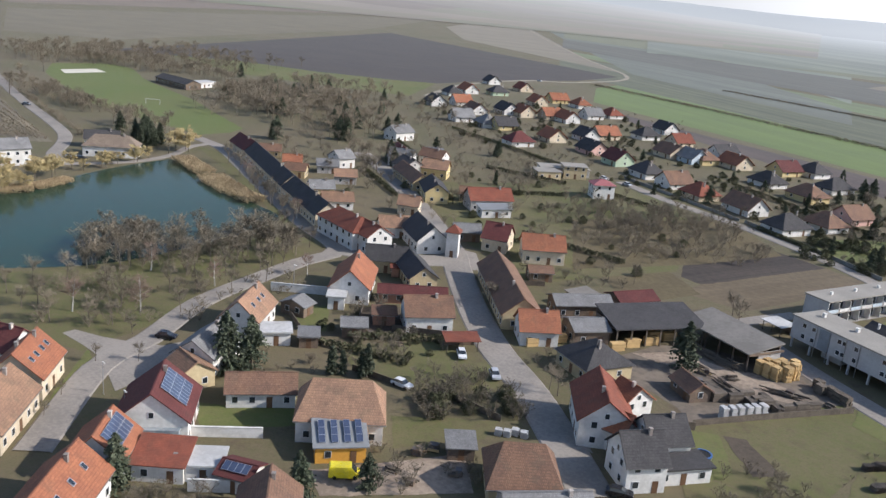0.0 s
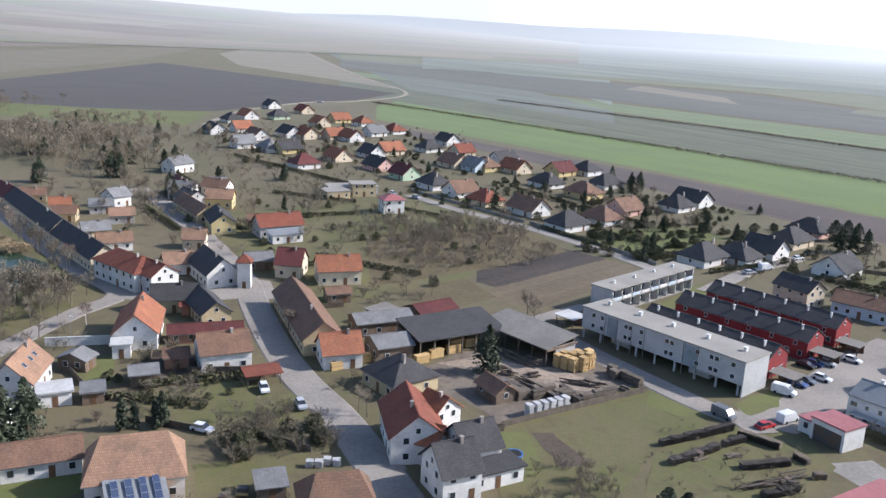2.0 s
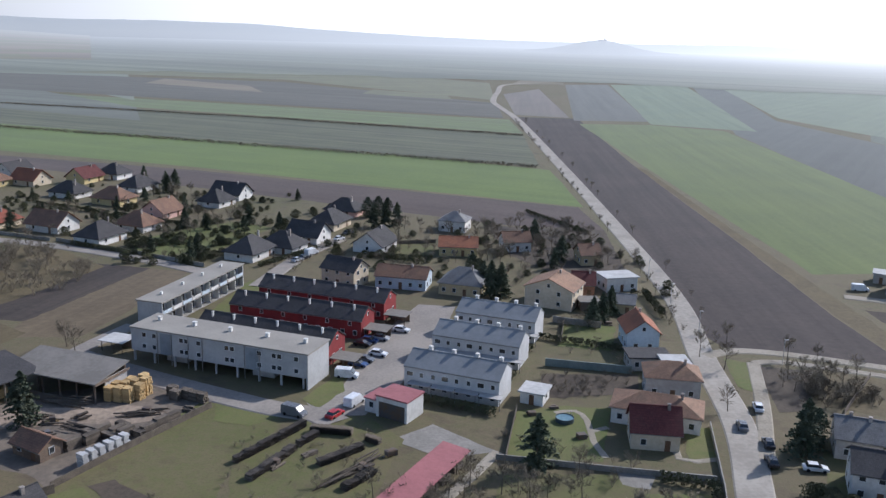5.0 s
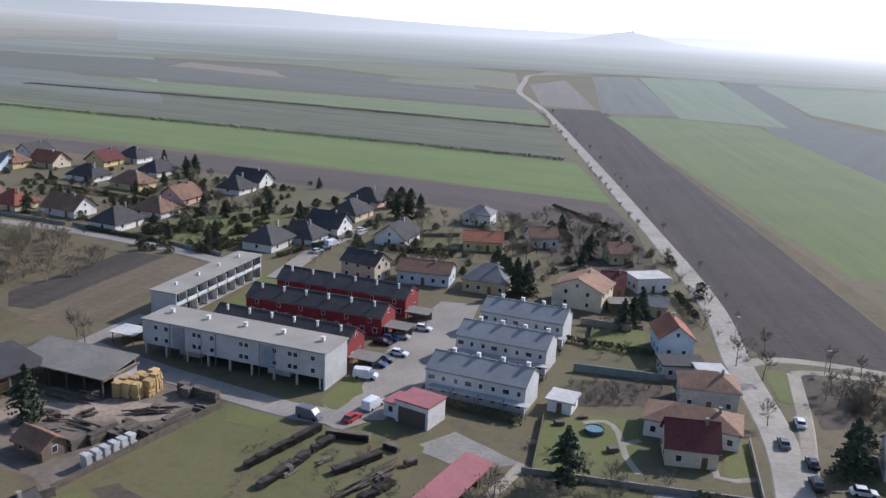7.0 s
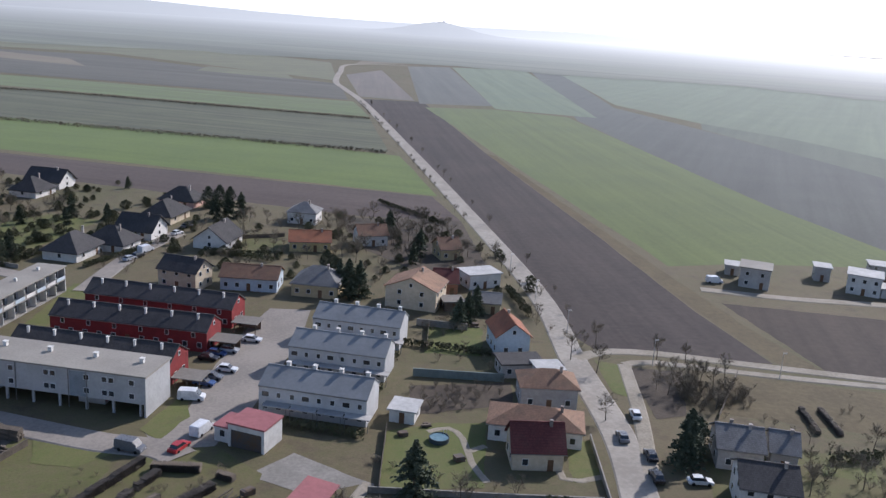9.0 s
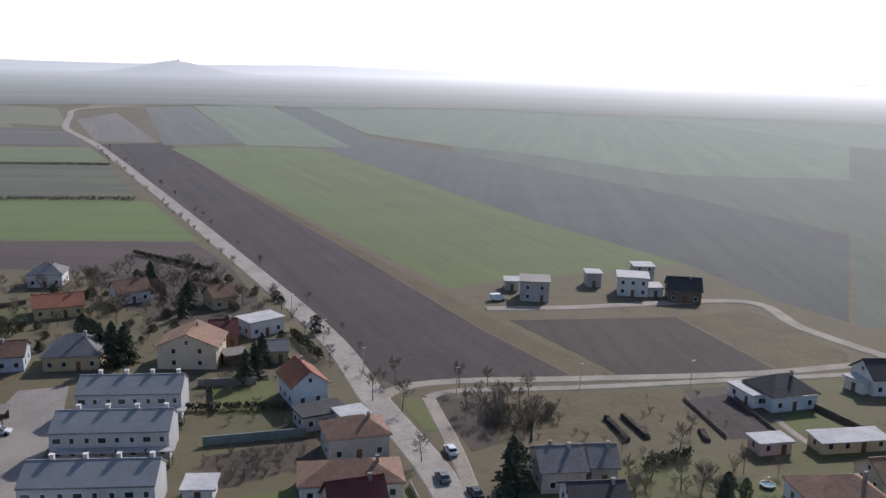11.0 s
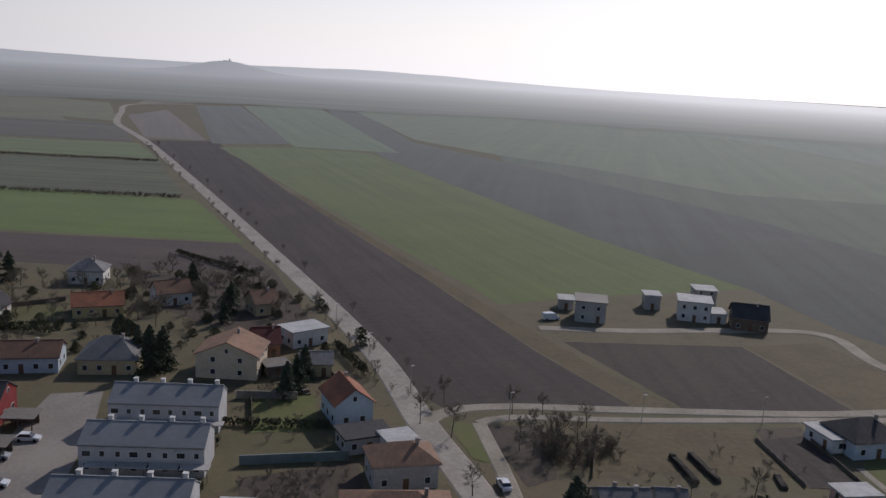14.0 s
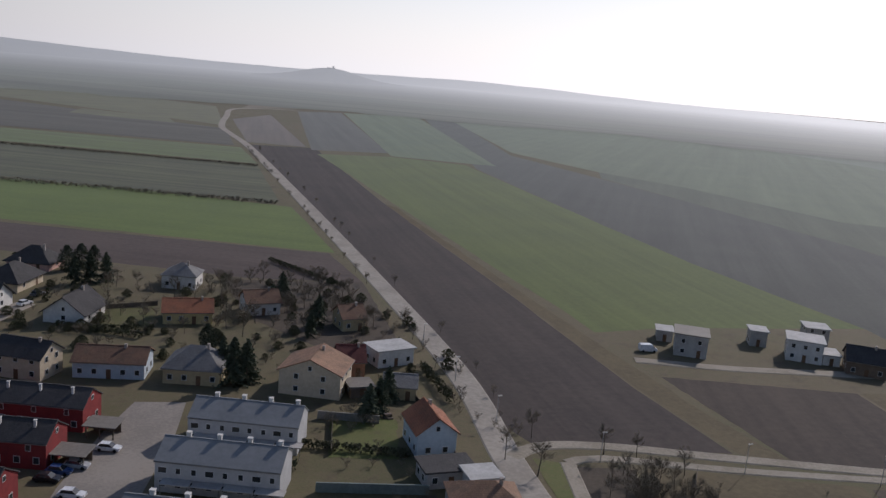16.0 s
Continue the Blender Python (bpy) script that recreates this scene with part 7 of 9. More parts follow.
thicket("brush", 14.9, 265.6, 58.8, 334.5, 44, 2, 4, turn=7.4, seed=36)
scatter("bare", 17.2, 266.6, 59.2, 328.6, 22, 4.5, 7, turn=14.5, seed=37)
thicket("ever", -144.9, 279.9, -50.6, 365.6, 60, 1.6, 3.2, turn=-12.7, seed=38, name="evergreen_growth", label="dark evergreen shrubs between the houses")
scatter("fir", -174.4, 282.0, -61.8, 375.2, 12, 4, 6.5, turn=-7.5, seed=39)
thicket("brush", -95.0, 281.0, -64.6, 342.4, 24, 1.8, 3.4, turn=10.0, seed=40)
thicket("brush", 30.5, 190.1, 45.8, 225.7, 12, 1.5, 3, turn=9.4, seed=41)
scatter("ever", 7.5, 232.7, 63.4, 327.5, 30, 1.8, 3.2, turn=15.3, seed=42)
thicket("brush", -167.9, 202.0, -135.7, 260.0, 26, 2.2, 4, turn=14.5, seed=43)
plants("fir", (66.2, 143.4, 11), (94.8, 125.1, 7), (38.9, 211.2, 8))
plants("bare", (95.7, 131.0, 6), (83.3, 132.7, 6), (94.1, 134.1, 6), (108.6, 134.4, 5), (96.5, 128.3, 5), (87.6, 139.9, 5), (114.1, 131.7, 4))
thicket("brush", 82.6, 143.1, 124.4, 174.7, 30, 0.6, 1.6, turn=-17.8, seed=87)
plants("bare", (104.3, 146.2, 6), (92.4, 180.4, 6), (81.0, 190.8, 6), (60.6, 190.8, 7), (58.1, 161.0, 6), (64.2, 183.7, 7), (69.6, 199.7, 6), (62.3, 273.2, 6), (87.3, 175.6, 5), (80.8, 182.5, 5), (87.1, 188.9, 5), (111.7, 151.6, 4), (94.0, 141.7, 4), (93.9, 150.0, 4))
thicket("brush", 85.0, 124.9, 106.9, 144.3, 22, 1.6, 3.2, turn=-17.5, seed=44)
thicket("brush", 74.9, 161.9, 89.6, 185.7, 14, 1.6, 3, turn=-14.6, seed=45)
scatter("bare", -154.5, 282.4, -93.9, 364.4, 30, 4, 6.5, turn=12.6, seed=51)
thicket("brush", -162.9, 259.7, -76.1, 369.0, 80, 1.5, 3.2, turn=1.1, seed=52)
thicket("brush", -55.5, 255.4, -5.6, 291.1, 30, 1.5, 3, turn=10.1, seed=53)
scatter("bare", -15.9, 256.9, 53.6, 318.7, 34, 4.5, 7.5, turn=5.2, seed=54)
thicket("brush", -4.4, 240.8, 58.1, 319.5, 60, 1.6, 3.2, turn=10.3, seed=55)
plants("yew", (-22.7, 340.6, 7), (-30.0, 334.7, 8), (9.2, 255.3, 7), (-26.2, 337.6, 8))
plants("fir", (13.9, 233.0, 11), (28.6, 294.2, 7), (35.2, 266.0, 7), (41.9, 215.2, 8), (-78.8, 263.6, 7), (-93.9, 271.8, 6), (-120.6, 373.4, 8), (-71.7, 305.2, 6))
scatter("ever", -103.5, 256.1, -69.0, 297.4, 40, 1.5, 3.2, turn=19.5, seed=56)
thicket("brush", 11.0, 141.2, 32.5, 143.0, 10, 1.2, 2, turn=-28.8, seed=57)
scatter("bare", -298.5, 165.5, -254.1, 254.2, 22, 5, 8, turn=78.7, seed=58)
scatter("fir", -404.9, 203.3, -346.6, 339.2, 8, 7, 10, turn=79.1, seed=59)
thicket("brush", -294.7, 213.9, -212.3, 336.2, 60, 1.8, 3.5, turn=55.4, seed=60)
thicket("brush", -368.3, 296.7, -210.8, 492.6, 110, 1.5, 3, turn=33.9, seed=61)
thicket("brush", -137.1, 79.8, -104.8, 93.1, 24, 1.2, 2.4, turn=61.3, seed=62)
thicket("brush", -143.7, 162.8, -115.8, 190.0, 22, 1.5, 3, turn=54.3, seed=63)
scatter("bare", -151.0, 166.8, -119.1, 204.9, 8, 4, 6, turn=49.6, seed=64)
thicket("brush", 42.2, 215.4, 84.2, 227.9, 14, 1.2, 2.4, turn=-86.2, seed=65)
scatter("bare", 73.1, 165.0, 88.4, 183.3, 10, 4, 6, turn=-15.1, seed=66)
thicket("brush", -96.9, 116.0, -88.5, 127.1, 6, 1.5, 2.5, turn=-14.8, seed=67)
plants("bare", (-90.6, 128.3, 5), (-85.2, 113.0, 6), (-298.9, 266.1, 9), (-302.5, 255.1, 9), (-289.9, 231.2, 9), (-264.6, 188.0, 7), (-270.5, 186.9, 7), (-121.5, 137.6, 6), (-84.4, 185.8, 7))
plants("fir", (-417.3, 292.4, 10), (-337.9, 266.6, 12), (-329.5, 267.1, 11), (-326.6, 250.5, 11), (-375.7, 255.3, 9), (-361.7, 312.0, 8), (-261.4, 255.8, 9), (-328.9, 156.7, 10), (-324.2, 159.2, 9))
thicket("copse", -221.2, 87.6, -166.8, 109.3, 90, 6, 9, turn=71.3, seed=80, name="woodland", label="leafless wood of grey-brown trees")
plants("bare", (-281.9, 164.7, 9), (-264.1, 158.2, 9), (-249.4, 152.9, 8), (-237.4, 148.6, 9), (-223.4, 143.9, 9), (-212.6, 140.2, 8), (-200.6, 136.2, 8), (-181.2, 127.7, 7), (-168.7, 79.0, 8), (-166.1, 66.2, 8), (-187.1, 63.4, 8), (-177.1, 88.0, 8), (-178.4, 103.0, 8), (-176.5, 52.8, 7), (-175.7, 67.5, 7), (-165.5, 84.3, 6), (-171.8, 105.5, 7), (-172.7, 113.0, 7))
thicket("brush", -197.8, 62.0, -147.5, 106.4, 70, 1.2, 3, turn=76.2, seed=81)
thicket("brush", 21.4, 166.7, 43.0, 178.3, 50, 0.8, 1.8, turn=7.2, seed=82)
thicket("ever", -184.5, 287.4, -70.7, 382.3, 110, 0.9, 2.2, turn=-8.5, seed=83, name="evergreen_growth", label="dark evergreen shrubs between the houses")
thicket("brush", -256.9, 233.1, -214.6, 335.8, 60, 1, 2.6, turn=21.6, seed=84)
thicket("ever", -135.8, 90.0, -105.3, 117.2, 50, 0.8, 1.8, turn=56.8, seed=85, name="evergreen_growth", label="dark evergreen shrubs between the houses")
thicket("brush", -34.9, 117.7, -8.1, 147.2, 70, 0.5, 1.3, turn=2.5, seed=86)
thicket("copse", -683.2, 234.3, -538.6, 343.7, 150, 6, 10, turn=59.7, seed=70, name="woodland", label="leafless wood of grey-brown trees")
thicket("copse", -694.2, 113.7, -639.9, 307.6, 120, 6, 10, turn=132.7, seed=71, name="woodland", label="leafless wood of grey-brown trees")
thicket("copse", -454.0, 210.7, -375.2, 371.5, 160, 6, 10, turn=31.6, seed=72, name="woodland", label="leafless wood of grey-brown trees")
scatter("fir", -436.9, 222.7, -366.1, 350.4, 9, 7, 11, turn=26.7, seed=73)
thicket("brush", -487.9, 160.5, -395.2, 184.5, 50, 2, 4, turn=3.0, seed=74)
plants("fir", (-332.9, 156.9, 11), (-336.3, 154.7, 9), (-304.3, 241.1, 11), (-253.5, 224.2, 8), (-321.2, 211.9, 8))
plants("willow", (-311.7, 163.8, 11), (-273.1, 69.0, 11), (-277.7, 76.3, 11), (-282.5, 84.0, 10), (-282.8, 93.3, 9), (-284.5, 99.6, 9), (-292.2, 120.0, 7), (-296.8, 134.3, 7), (-286.2, 75.6, 11), (-291.1, 84.2, 10))
thicket("brush", -296.8, 251.1, -220.4, 381.4, 70, 1.5, 3.2, turn=14.1, seed=75)
thicket("ever", -299.0, 291.5, -134.1, 377.8, 70, 1.4, 2.8, turn=-13.0, seed=76, name="evergreen_growth", label="dark evergreen shrubs between the houses")
thicket("brush", -164.6, 208.5, -108.9, 269.0, 90, 2, 4.5, turn=44.2, seed=77)
thicket("ever", -67.3, 267.5, -16.2, 319.9, 60, 1.3, 2.6, turn=-2.5, seed=78, name="evergreen_growth", label="dark evergreen shrubs between the houses")
thicket("brush", -35.9, 269.5, 23.3, 322.9, 70, 1.5, 3, turn=7.4, seed=79)
thicket("copse", -612.0, 262.0, -492.0, 290.0, 130, 5, 8, turn=31.0, seed=91, name="woodland", label="leafless belt of trees behind the pitch")
thicket("copse", -500.0, 160.0, -400.0, 176.0, 70, 4, 7, turn=-1.0, seed=92, name="woodland", label="leafless trees between the road and the pitch")
thicket("copse", -372.0, 160.0, -340.0, 176.0, 26, 6, 10, turn=-6.0, seed=93, name="woodland", label="tall leafless trees beside the pitch")
thicket("brush", -470.0, 146.5, -345.0, 150.0, 70, 1.5, 3, turn=-9.5, seed=94)
plants("yew", (-327.4, 153.4, 9), (-332.0, 157.5, 10), (-322.0, 155.0, 8), (-338.5, 160.5, 9), (98.8, 128.3, 5), (101.5, 127.0, 4), (70.1, 147.7, 7))
plants("willow", (-309.5, 158.4, 10), (-295.0, 104.0, 7), (-295.6, 111.0, 7), (-296.4, 125.0, 6))
thicket("ever", 60.5, 119.0, 77.0, 128.0, 46, 1.2, 3.0, turn=-12.0, seed=95, name="evergreen_growth", label="dark evergreen shrubs between the houses")
thicket("brush", 78.0, 166.5, 92.0, 176.0, 60, 1.2, 3, turn=-15.0, seed=96)
for i in range(11):
    u = i / 10
    row = hedge(-468.0, 143.0 - 36.0 * u, -346.0 - 14.0 * u, 122.5 - 13.0 * u, 1.3, 0.5, 200 + i, M_TWIG, "row of leafless vines on wires beside the road", 2.6, 0.3)
    row.name = "vine_row"
thicket("brush", -225.0, 180.0, -125.0, 270.0, 130, 1.2, 3.4, turn=20.0, seed=101)
thicket("copse", -215.0, 200.0, -115.0, 280.0, 36, 4, 7, turn=20.0, seed=102, name="woodland", label="leafless garden trees between the houses")
thicket("ever", -240.0, 170.0, -120.0, 260.0, 34, 1.2, 2.8, turn=20.0, seed=103, name="evergreen_growth", label="dark evergreen shrubs between the houses")
thicket("brush", -410.0, 300.0, -250.0, 400.0, 110, 1.5, 4.0, turn=-20.0, seed=104)
thicket("brush", 20.0, 185.0, 52.0, 260.0, 50, 1.0, 2.4, turn=4.0, seed=105)
thicket("ever", -20.0, 235.0, 50.0, 300.0, 40, 1.2, 2.8, turn=-10.0, seed=106, name="evergreen_growth", label="dark evergreen shrubs between the houses")
ROAD_RIGHT = [(36.3, 66.1), (41.2, 84.3), (47.0, 106.2), (52.3, 126.7), (58.4, 154.7), (61.4, 191.6), (66.4, 240.8), (66.0, 338.0), (63.4, 503.2), (57.7, 743.8), (49.5, 914.1)]
along("bare", ROAD_RIGHT[4:10], 13.0, 4.6, 2.6, 4.4, seed=3, skip=0.45)
along("bare", ROAD_RIGHT[3:10], 16.0, -4.8, 2.4, 4.2, seed=4, skip=0.5)
# ---- garden plots, lawns and paths ----
flat("field_61", [(-118.3, 57.1), (-106.9, 69.5), (-102.0, 65.9), (-109.6, 52.1)], 0.035, M_LAWN, "green lawn behind a low white building", "garden")
flat("field_62", [(-95.1, 81.4), (-82.4, 95.6), (-80.0, 88.6), (-86.8, 74.0)], 0.035, M_GRASS, "rough green garden grass beside the barn", "garden")
flat("field_63", [(-149.3, 96.6), (-143.2, 104.9), (-131.3, 94.9), (-135.7, 91.5)], 0.036, M_LAWN, "green lawn in a walled garden", "garden")
flat("field_64", [(-137.7, 163.8), (-129.5, 168.4), (-125.4, 162.1), (-130.8, 155.7)], 0.036, M_LAWN, "green lawn behind a barn", "garden")
flat("field_65", [(-124.0, 92.9), (-115.1, 110.5), (-100.8, 113.2), (-90.1, 106.0), (-103.1, 89.9), (-113.5, 87.4)], 0.037, M_GRASS, "kitchen garden with grass and beds", "garden")
flat("field_66", [(-120.9, 181.2), (-113.2, 203.8), (-97.6, 193.8), (-103.8, 169.4)], 0.037, M_VERGE, "yellowish meadow by the timber sheds", "garden")
flat("field_67", [(-138.2, 110.9), (-133.6, 118.2), (-121.6, 108.6), (-127.0, 99.2)], 0.038, M_SOIL, "bare garden soil with bushes", "garden")
flat("field_68", [(-127.0, 33.5), (-143.6, 49.9), (-150.0, 52.1), (-136.1, 40.0)], 0.038, M_LAWN, "green street verge with young trees", "garden")
flat("field_69", [(-89.5, 59.4), (-85.8, 67.1), (-78.5, 82.8), (-69.8, 75.0), (-83.1, 56.2)], 0.039, M_YARD, "pale sandy courtyard", "garden")
flat("field_70", [(-315.2, 170.8), (-298.8, 172.7), (-234.0, 149.2), (-190.5, 133.4), (-192.1, 130.5), (-235.2, 146.6)], 0.039, M_GRASS, "grass bank along the pond", "garden")
flat("field_71", [(-470.0, 145.0), (-424.4, 138.0), (-373.7, 128.2), (-341.0, 123.0), (-345.0, 115.5), (-361.9, 108.5), (-470.0, 106.0)], 0.040, rows_mat("vineyard_slope", (0.21, 0.175, 0.11), (0.17, 0.14, 0.09), -9, 3.0, strength=0.3), "bare ground between the vineyard rows", "garden")
flat("field_72", [(-189.1, 255.2), (-170.5, 260.5), (-170.3, 307.2), (-136.9, 286.8), (-157.3, 246.4), (-172.3, 233.2)], 0.040, M_GRASS, "meadow between gardens", "garden")
flat("field_73", [(-163.9, 225.4), (-133.9, 280.9), (-101.7, 252.8), (-112.1, 218.0), (-129.5, 179.8)], 0.041, M_VERGE, "dry meadow with young trees", "garden")
flat("field_74", [(-59.9, 121.3), (-55.3, 124.3), (-47.1, 113.9), (-49.1, 106.7), (-57.6, 111.7)], 0.041, M_LAWN, "green lawn with a trampoline", "garden")
flat("field_75", [(-54.8, 124.8), (-51.6, 127.1), (-41.6, 119.9), (-44.8, 115.7)], 0.042, M_SOIL, "dug dark garden bed", "garden")
flat("field_76", [(16.0, 158.5), (25.9, 161.2), (34.9, 160.9), (29.4, 138.2), (12.7, 138.3)], 0.042, M_LAWN, "mown lawn with round pool", "garden")
flat("field_77", [(23.0, 178.1), (44.1, 179.0), (41.8, 168.7), (20.1, 164.3)], 0.043, M_SOIL, "scrubby brown garden plot behind a wall", "garden")
flat("field_78", [(31.9, 213.8), (44.8, 211.2), (40.8, 193.4), (28.2, 195.4)], 0.043, M_LAWN, "green back garden", "garden")
flat("field_79", [(12.0, 132.7), (35.1, 133.8), (28.8, 103.8), (3.8, 98.5)], 0.044, M_GRASS, "orchard grass under bare trees", "garden")
flat("field_80", [(34.6, 127.5), (46.0, 128.1), (39.4, 105.5), (29.9, 104.7)], 0.044, M_LAWN, "green plot beside a dark hedge", "garden")
flat("field_81", [(47.2, 152.9), (53.1, 153.3), (50.1, 139.9), (44.6, 139.0)], 0.045, M_LAWN, "lawn in front of maroon roofed house", "garden")
flat("field_82", [(31.3, 135.3), (38.1, 135.5), (35.8, 129.0), (31.3, 130.4)], 0.045, M_PAVE, "concrete slab by the orchard", "garden")
flat("field_83", [(-7.9, 144.0), (-0.4, 151.2), (11.2, 140.8), (1.8, 137.6)], 0.046, M_PAVE, "pale gravelled yard by the shed", "garden")
flat("field_84", [(-61.9, 194.5), (-56.6, 194.5), (-53.3, 218.8), (-48.1, 242.1), (-55.5, 243.4)], 0.046, M_LAWN, "lawn between block and terraces", "garden")
flat("field_85", [(-26.9, 160.8), (-20.2, 176.5), (-18.9, 165.4), (-22.9, 156.4)], 0.047, M_LAWN, "grass corner by the block", "garden")
flat("field_86", [(-34.0, 132.8), (-24.9, 153.1), (-13.3, 154.3), (-5.6, 144.4), (-9.5, 121.9), (-30.1, 113.7)], 0.047, M_GRASS, "storage meadow with timber piles", "garden")
flat("field_87", [(-53.6, 107.2), (-37.3, 112.2), (-25.6, 110.7), (-28.0, 93.5), (-40.7, 91.5)], 0.048, M_GRASS, "wild orchard meadow", "garden")
flat("field_88", [(-43.4, 159.4), (-29.6, 158.5), (-26.4, 154.6), (-34.5, 148.0), (-41.4, 149.8)], 0.048, M_LAWN, "green strip behind the hall", "garden")
flat("field_89", [(-106.8, 284.8), (-80.0, 319.6), (-62.5, 312.0), (-73.4, 277.3), (-93.8, 265.5)], 0.049, M_LAWN, "garden lawns of the estate", "garden")
flat("field_90", [(16.9, 325.9), (60.9, 323.5), (57.0, 252.1), (41.0, 249.4), (19.8, 285.0)], 0.049, M_SOIL, "brown kitchen gardens", "garden")
flat("field_91", [(-15.5, 291.6), (-3.6, 293.7), (-2.9, 275.6), (-17.9, 273.0)], 0.050, M_GRASS, "back gardens of the houses", "garden")
flat("field_92", [(126.4, 170.4), (136.7, 168.6), (125.5, 142.5), (116.6, 146.9)], 0.050, M_SOIL, "dark dug plot by the track", "garden")
flat("field_93", [(134.8, 151.0), (144.8, 153.4), (144.3, 138.5), (130.5, 143.1)], 0.051, M_LAWN, "lawn round a new house", "garden")
flat("field_99", [(-232.0, 205.0), (-205.0, 262.0), (-190.0, 290.0), (-135.0, 272.0), (-112.0, 205.0), (-126.0, 165.0), (-160.0, 170.0), (-195.0, 190.0)], 0.030, M_GRASS, "rough grass of the village gardens", "garden")
flat("field_98", [(64.0, 108.0), (66.0, 132.0), (72.0, 149.0), (100.0, 146.0), (116.0, 142.0), (150.0, 132.0), (145.0, 112.0), (110.0, 98.0), (76.0, 98.0)], 0.031, M_GRASS, "rough winter grass between garden houses", "garden")
flat("field_95", [(117.2, 146.2), (123.0, 165.4), (133.8, 164.9), (127.0, 145.0)], 0.054, rows_mat("dug_plot", (0.062, 0.048, 0.04), (0.048, 0.038, 0.032), 72, 2.0, strength=0.2, sheen=0.1), "freshly dug dark garden plot", "garden")
flat("field_96", [(85.2, 116.0), (99.7, 115.8), (95.4, 109.1), (81.6, 112.3)], 0.055, M_LAWN, "bright green lawn between hedges", "garden")
flat("field_97", [(101.8, 131.8), (109.7, 129.3), (103.9, 123.2), (95.4, 125.0)], 0.056, M_LAWN, "green lawn with a paved seat", "garden")
flat("field_94", [(92.2, 142.6), (100.8, 140.4), (98.1, 135.8), (89.4, 139.0)], 0.051, M_LAWN, "garden with pond basin", "garden")
flat("field_95", [(72.3, 186.7), (84.3, 183.7), (75.1, 162.3), (68.4, 161.3)], 0.052, M_SOIL, "shaded rough plot", "garden")
flat("field_96", [(103.9, 132.9), (114.1, 131.7), (106.3, 123.4), (96.1, 124.5)], 0.052, M_LAWN, "lawn with small pool", "garden")
flat("field_97", [(145.7, 165.7), (168.9, 161.9), (149.7, 137.4), (142.7, 151.4)], 0.053, M_GRASS, "meadow by the track", "garden")
flat("field_98", [(66.1, 191.3), (71.1, 188.1), (67.1, 170.8), (64.2, 173.8)], 0.053, M_LAWN, "grass triangle at the junction", "garden")
flat("field_99", [(-159.3, 50.8), (-159.6, 53.5), (-153.7, 56.1), (-147.9, 59.8), (-143.1, 63.9), (-142.8, 70.6), (-133.7, 60.0), (-131.8, 53.4), (-130.1, 47.8), (-137.1, 49.8), (-144.8, 51.8), (-151.3, 51.6)], 0.054, M_ASPHALT, "pale asphalt junction by the park", "road")
flat("field_100", [(-157.8, 148.6), (-161.0, 164.2), (-153.8, 166.2), (-142.2, 156.1), (-146.3, 149.2)], 0.054, M_ASPHALT, "asphalt square before the tower", "road")
flat("field_101", [(-78.2, 103.3), (-73.1, 105.0), (-65.8, 100.1), (-69.3, 98.4)], 0.055, M_PAVE, "worn paved forecourt", "yard")
ribbon("path_102", [(23.3, 157.9), (27.4, 159.1), (29.2, 154.9), (29.1, 146.1), (30.3, 139.7)], 1.0, 0.085, M_TRACK, "curved pale garden path", "path", thick=0.1)
ribbon("path_103", [(29.0, 150.0), (32.7, 152.1)], 1.0, 0.086, M_TRACK, "pale garden path", "path", thick=0.1)
ribbon("path_104", [(46.0, 155.9), (43.3, 140.4), (50.2, 140.6)], 1.0, 0.086, M_TRACK, "pale garden path to the road", "path", thick=0.1)
ribbon("path_105", [(11.2, 140.8), (6.6, 131.9), (-0.6, 118.4), (-4.5, 100.8)], 1.6, 0.087, M_TRACK, "worn footpath through the meadow", "path", thick=0.1)
ribbon("path_106", [(133.1, 149.8), (130.2, 140.7), (130.1, 137.1)], 1.2, 0.087, M_TRACK, "pale garden path", "path", thick=0.1)
# ---- garden walls, fences and hedges ----
wall_line([(-60.3, 123.5), (-53.9, 136.1), (-43.4, 155.6)], 1.2, 0.12, M_WOODOLD, "weathered board fence round the timber yard", "fence", "fence")
wall_line([(-158.5, 99.5), (-148.4, 109.3)], 2.0, 0.25, WALLS["white"], "white rendered garden wall", "wall", "garden_wall")
wall_line([(-113.8, 44.4), (-101.9, 59.2)], 1.8, 0.25, WALLS["white"], "white rendered courtyard wall", "wall", "garden_wall")
wall_line([(-95.5, 42.1), (-91.6, 46.7)], 2.0, 0.25, WALLS["white"], "white rendered boundary wall", "wall", "garden_wall")
wall_line([(24.0, 182.9), (42.6, 179.5)], 1.7, 0.2, mat("green_wall", (0.2, 0.235, 0.215), (0.15, 0.18, 0.165), fine=1.5, coarse=0.3), "pale green garden wall", "wall", "garden_wall")
wall_line([(10.8, 138.0), (30.4, 134.8), (47.6, 132.4)], 1.0, 0.2, M_CONC, "low concrete boundary wall", "wall", "garden_wall")
wall_line([(42.3, 105.2), (47.9, 129.0), (52.5, 153.7)], 1.1, 0.15, M_CONC, "low wall along the road", "wall", "garden_wall")
wall_line([(29.0, 213.4), (40.8, 209.7)], 1.6, 0.2, M_CONC, "pale garden wall", "wall", "garden_wall")
wall_line([(-186.3, 151.1), (-176.9, 156.3)], 1.8, 0.25, WALLS["cream"], "cream courtyard wall beside the square", "wall", "garden_wall")
wall_line([(95.3, 124.1), (104.0, 121.9)], 1.5, 0.2, mat("green_wall", (0.2, 0.235, 0.215), (0.15, 0.18, 0.165)), "green fence round the garden", "wall", "garden_wall")
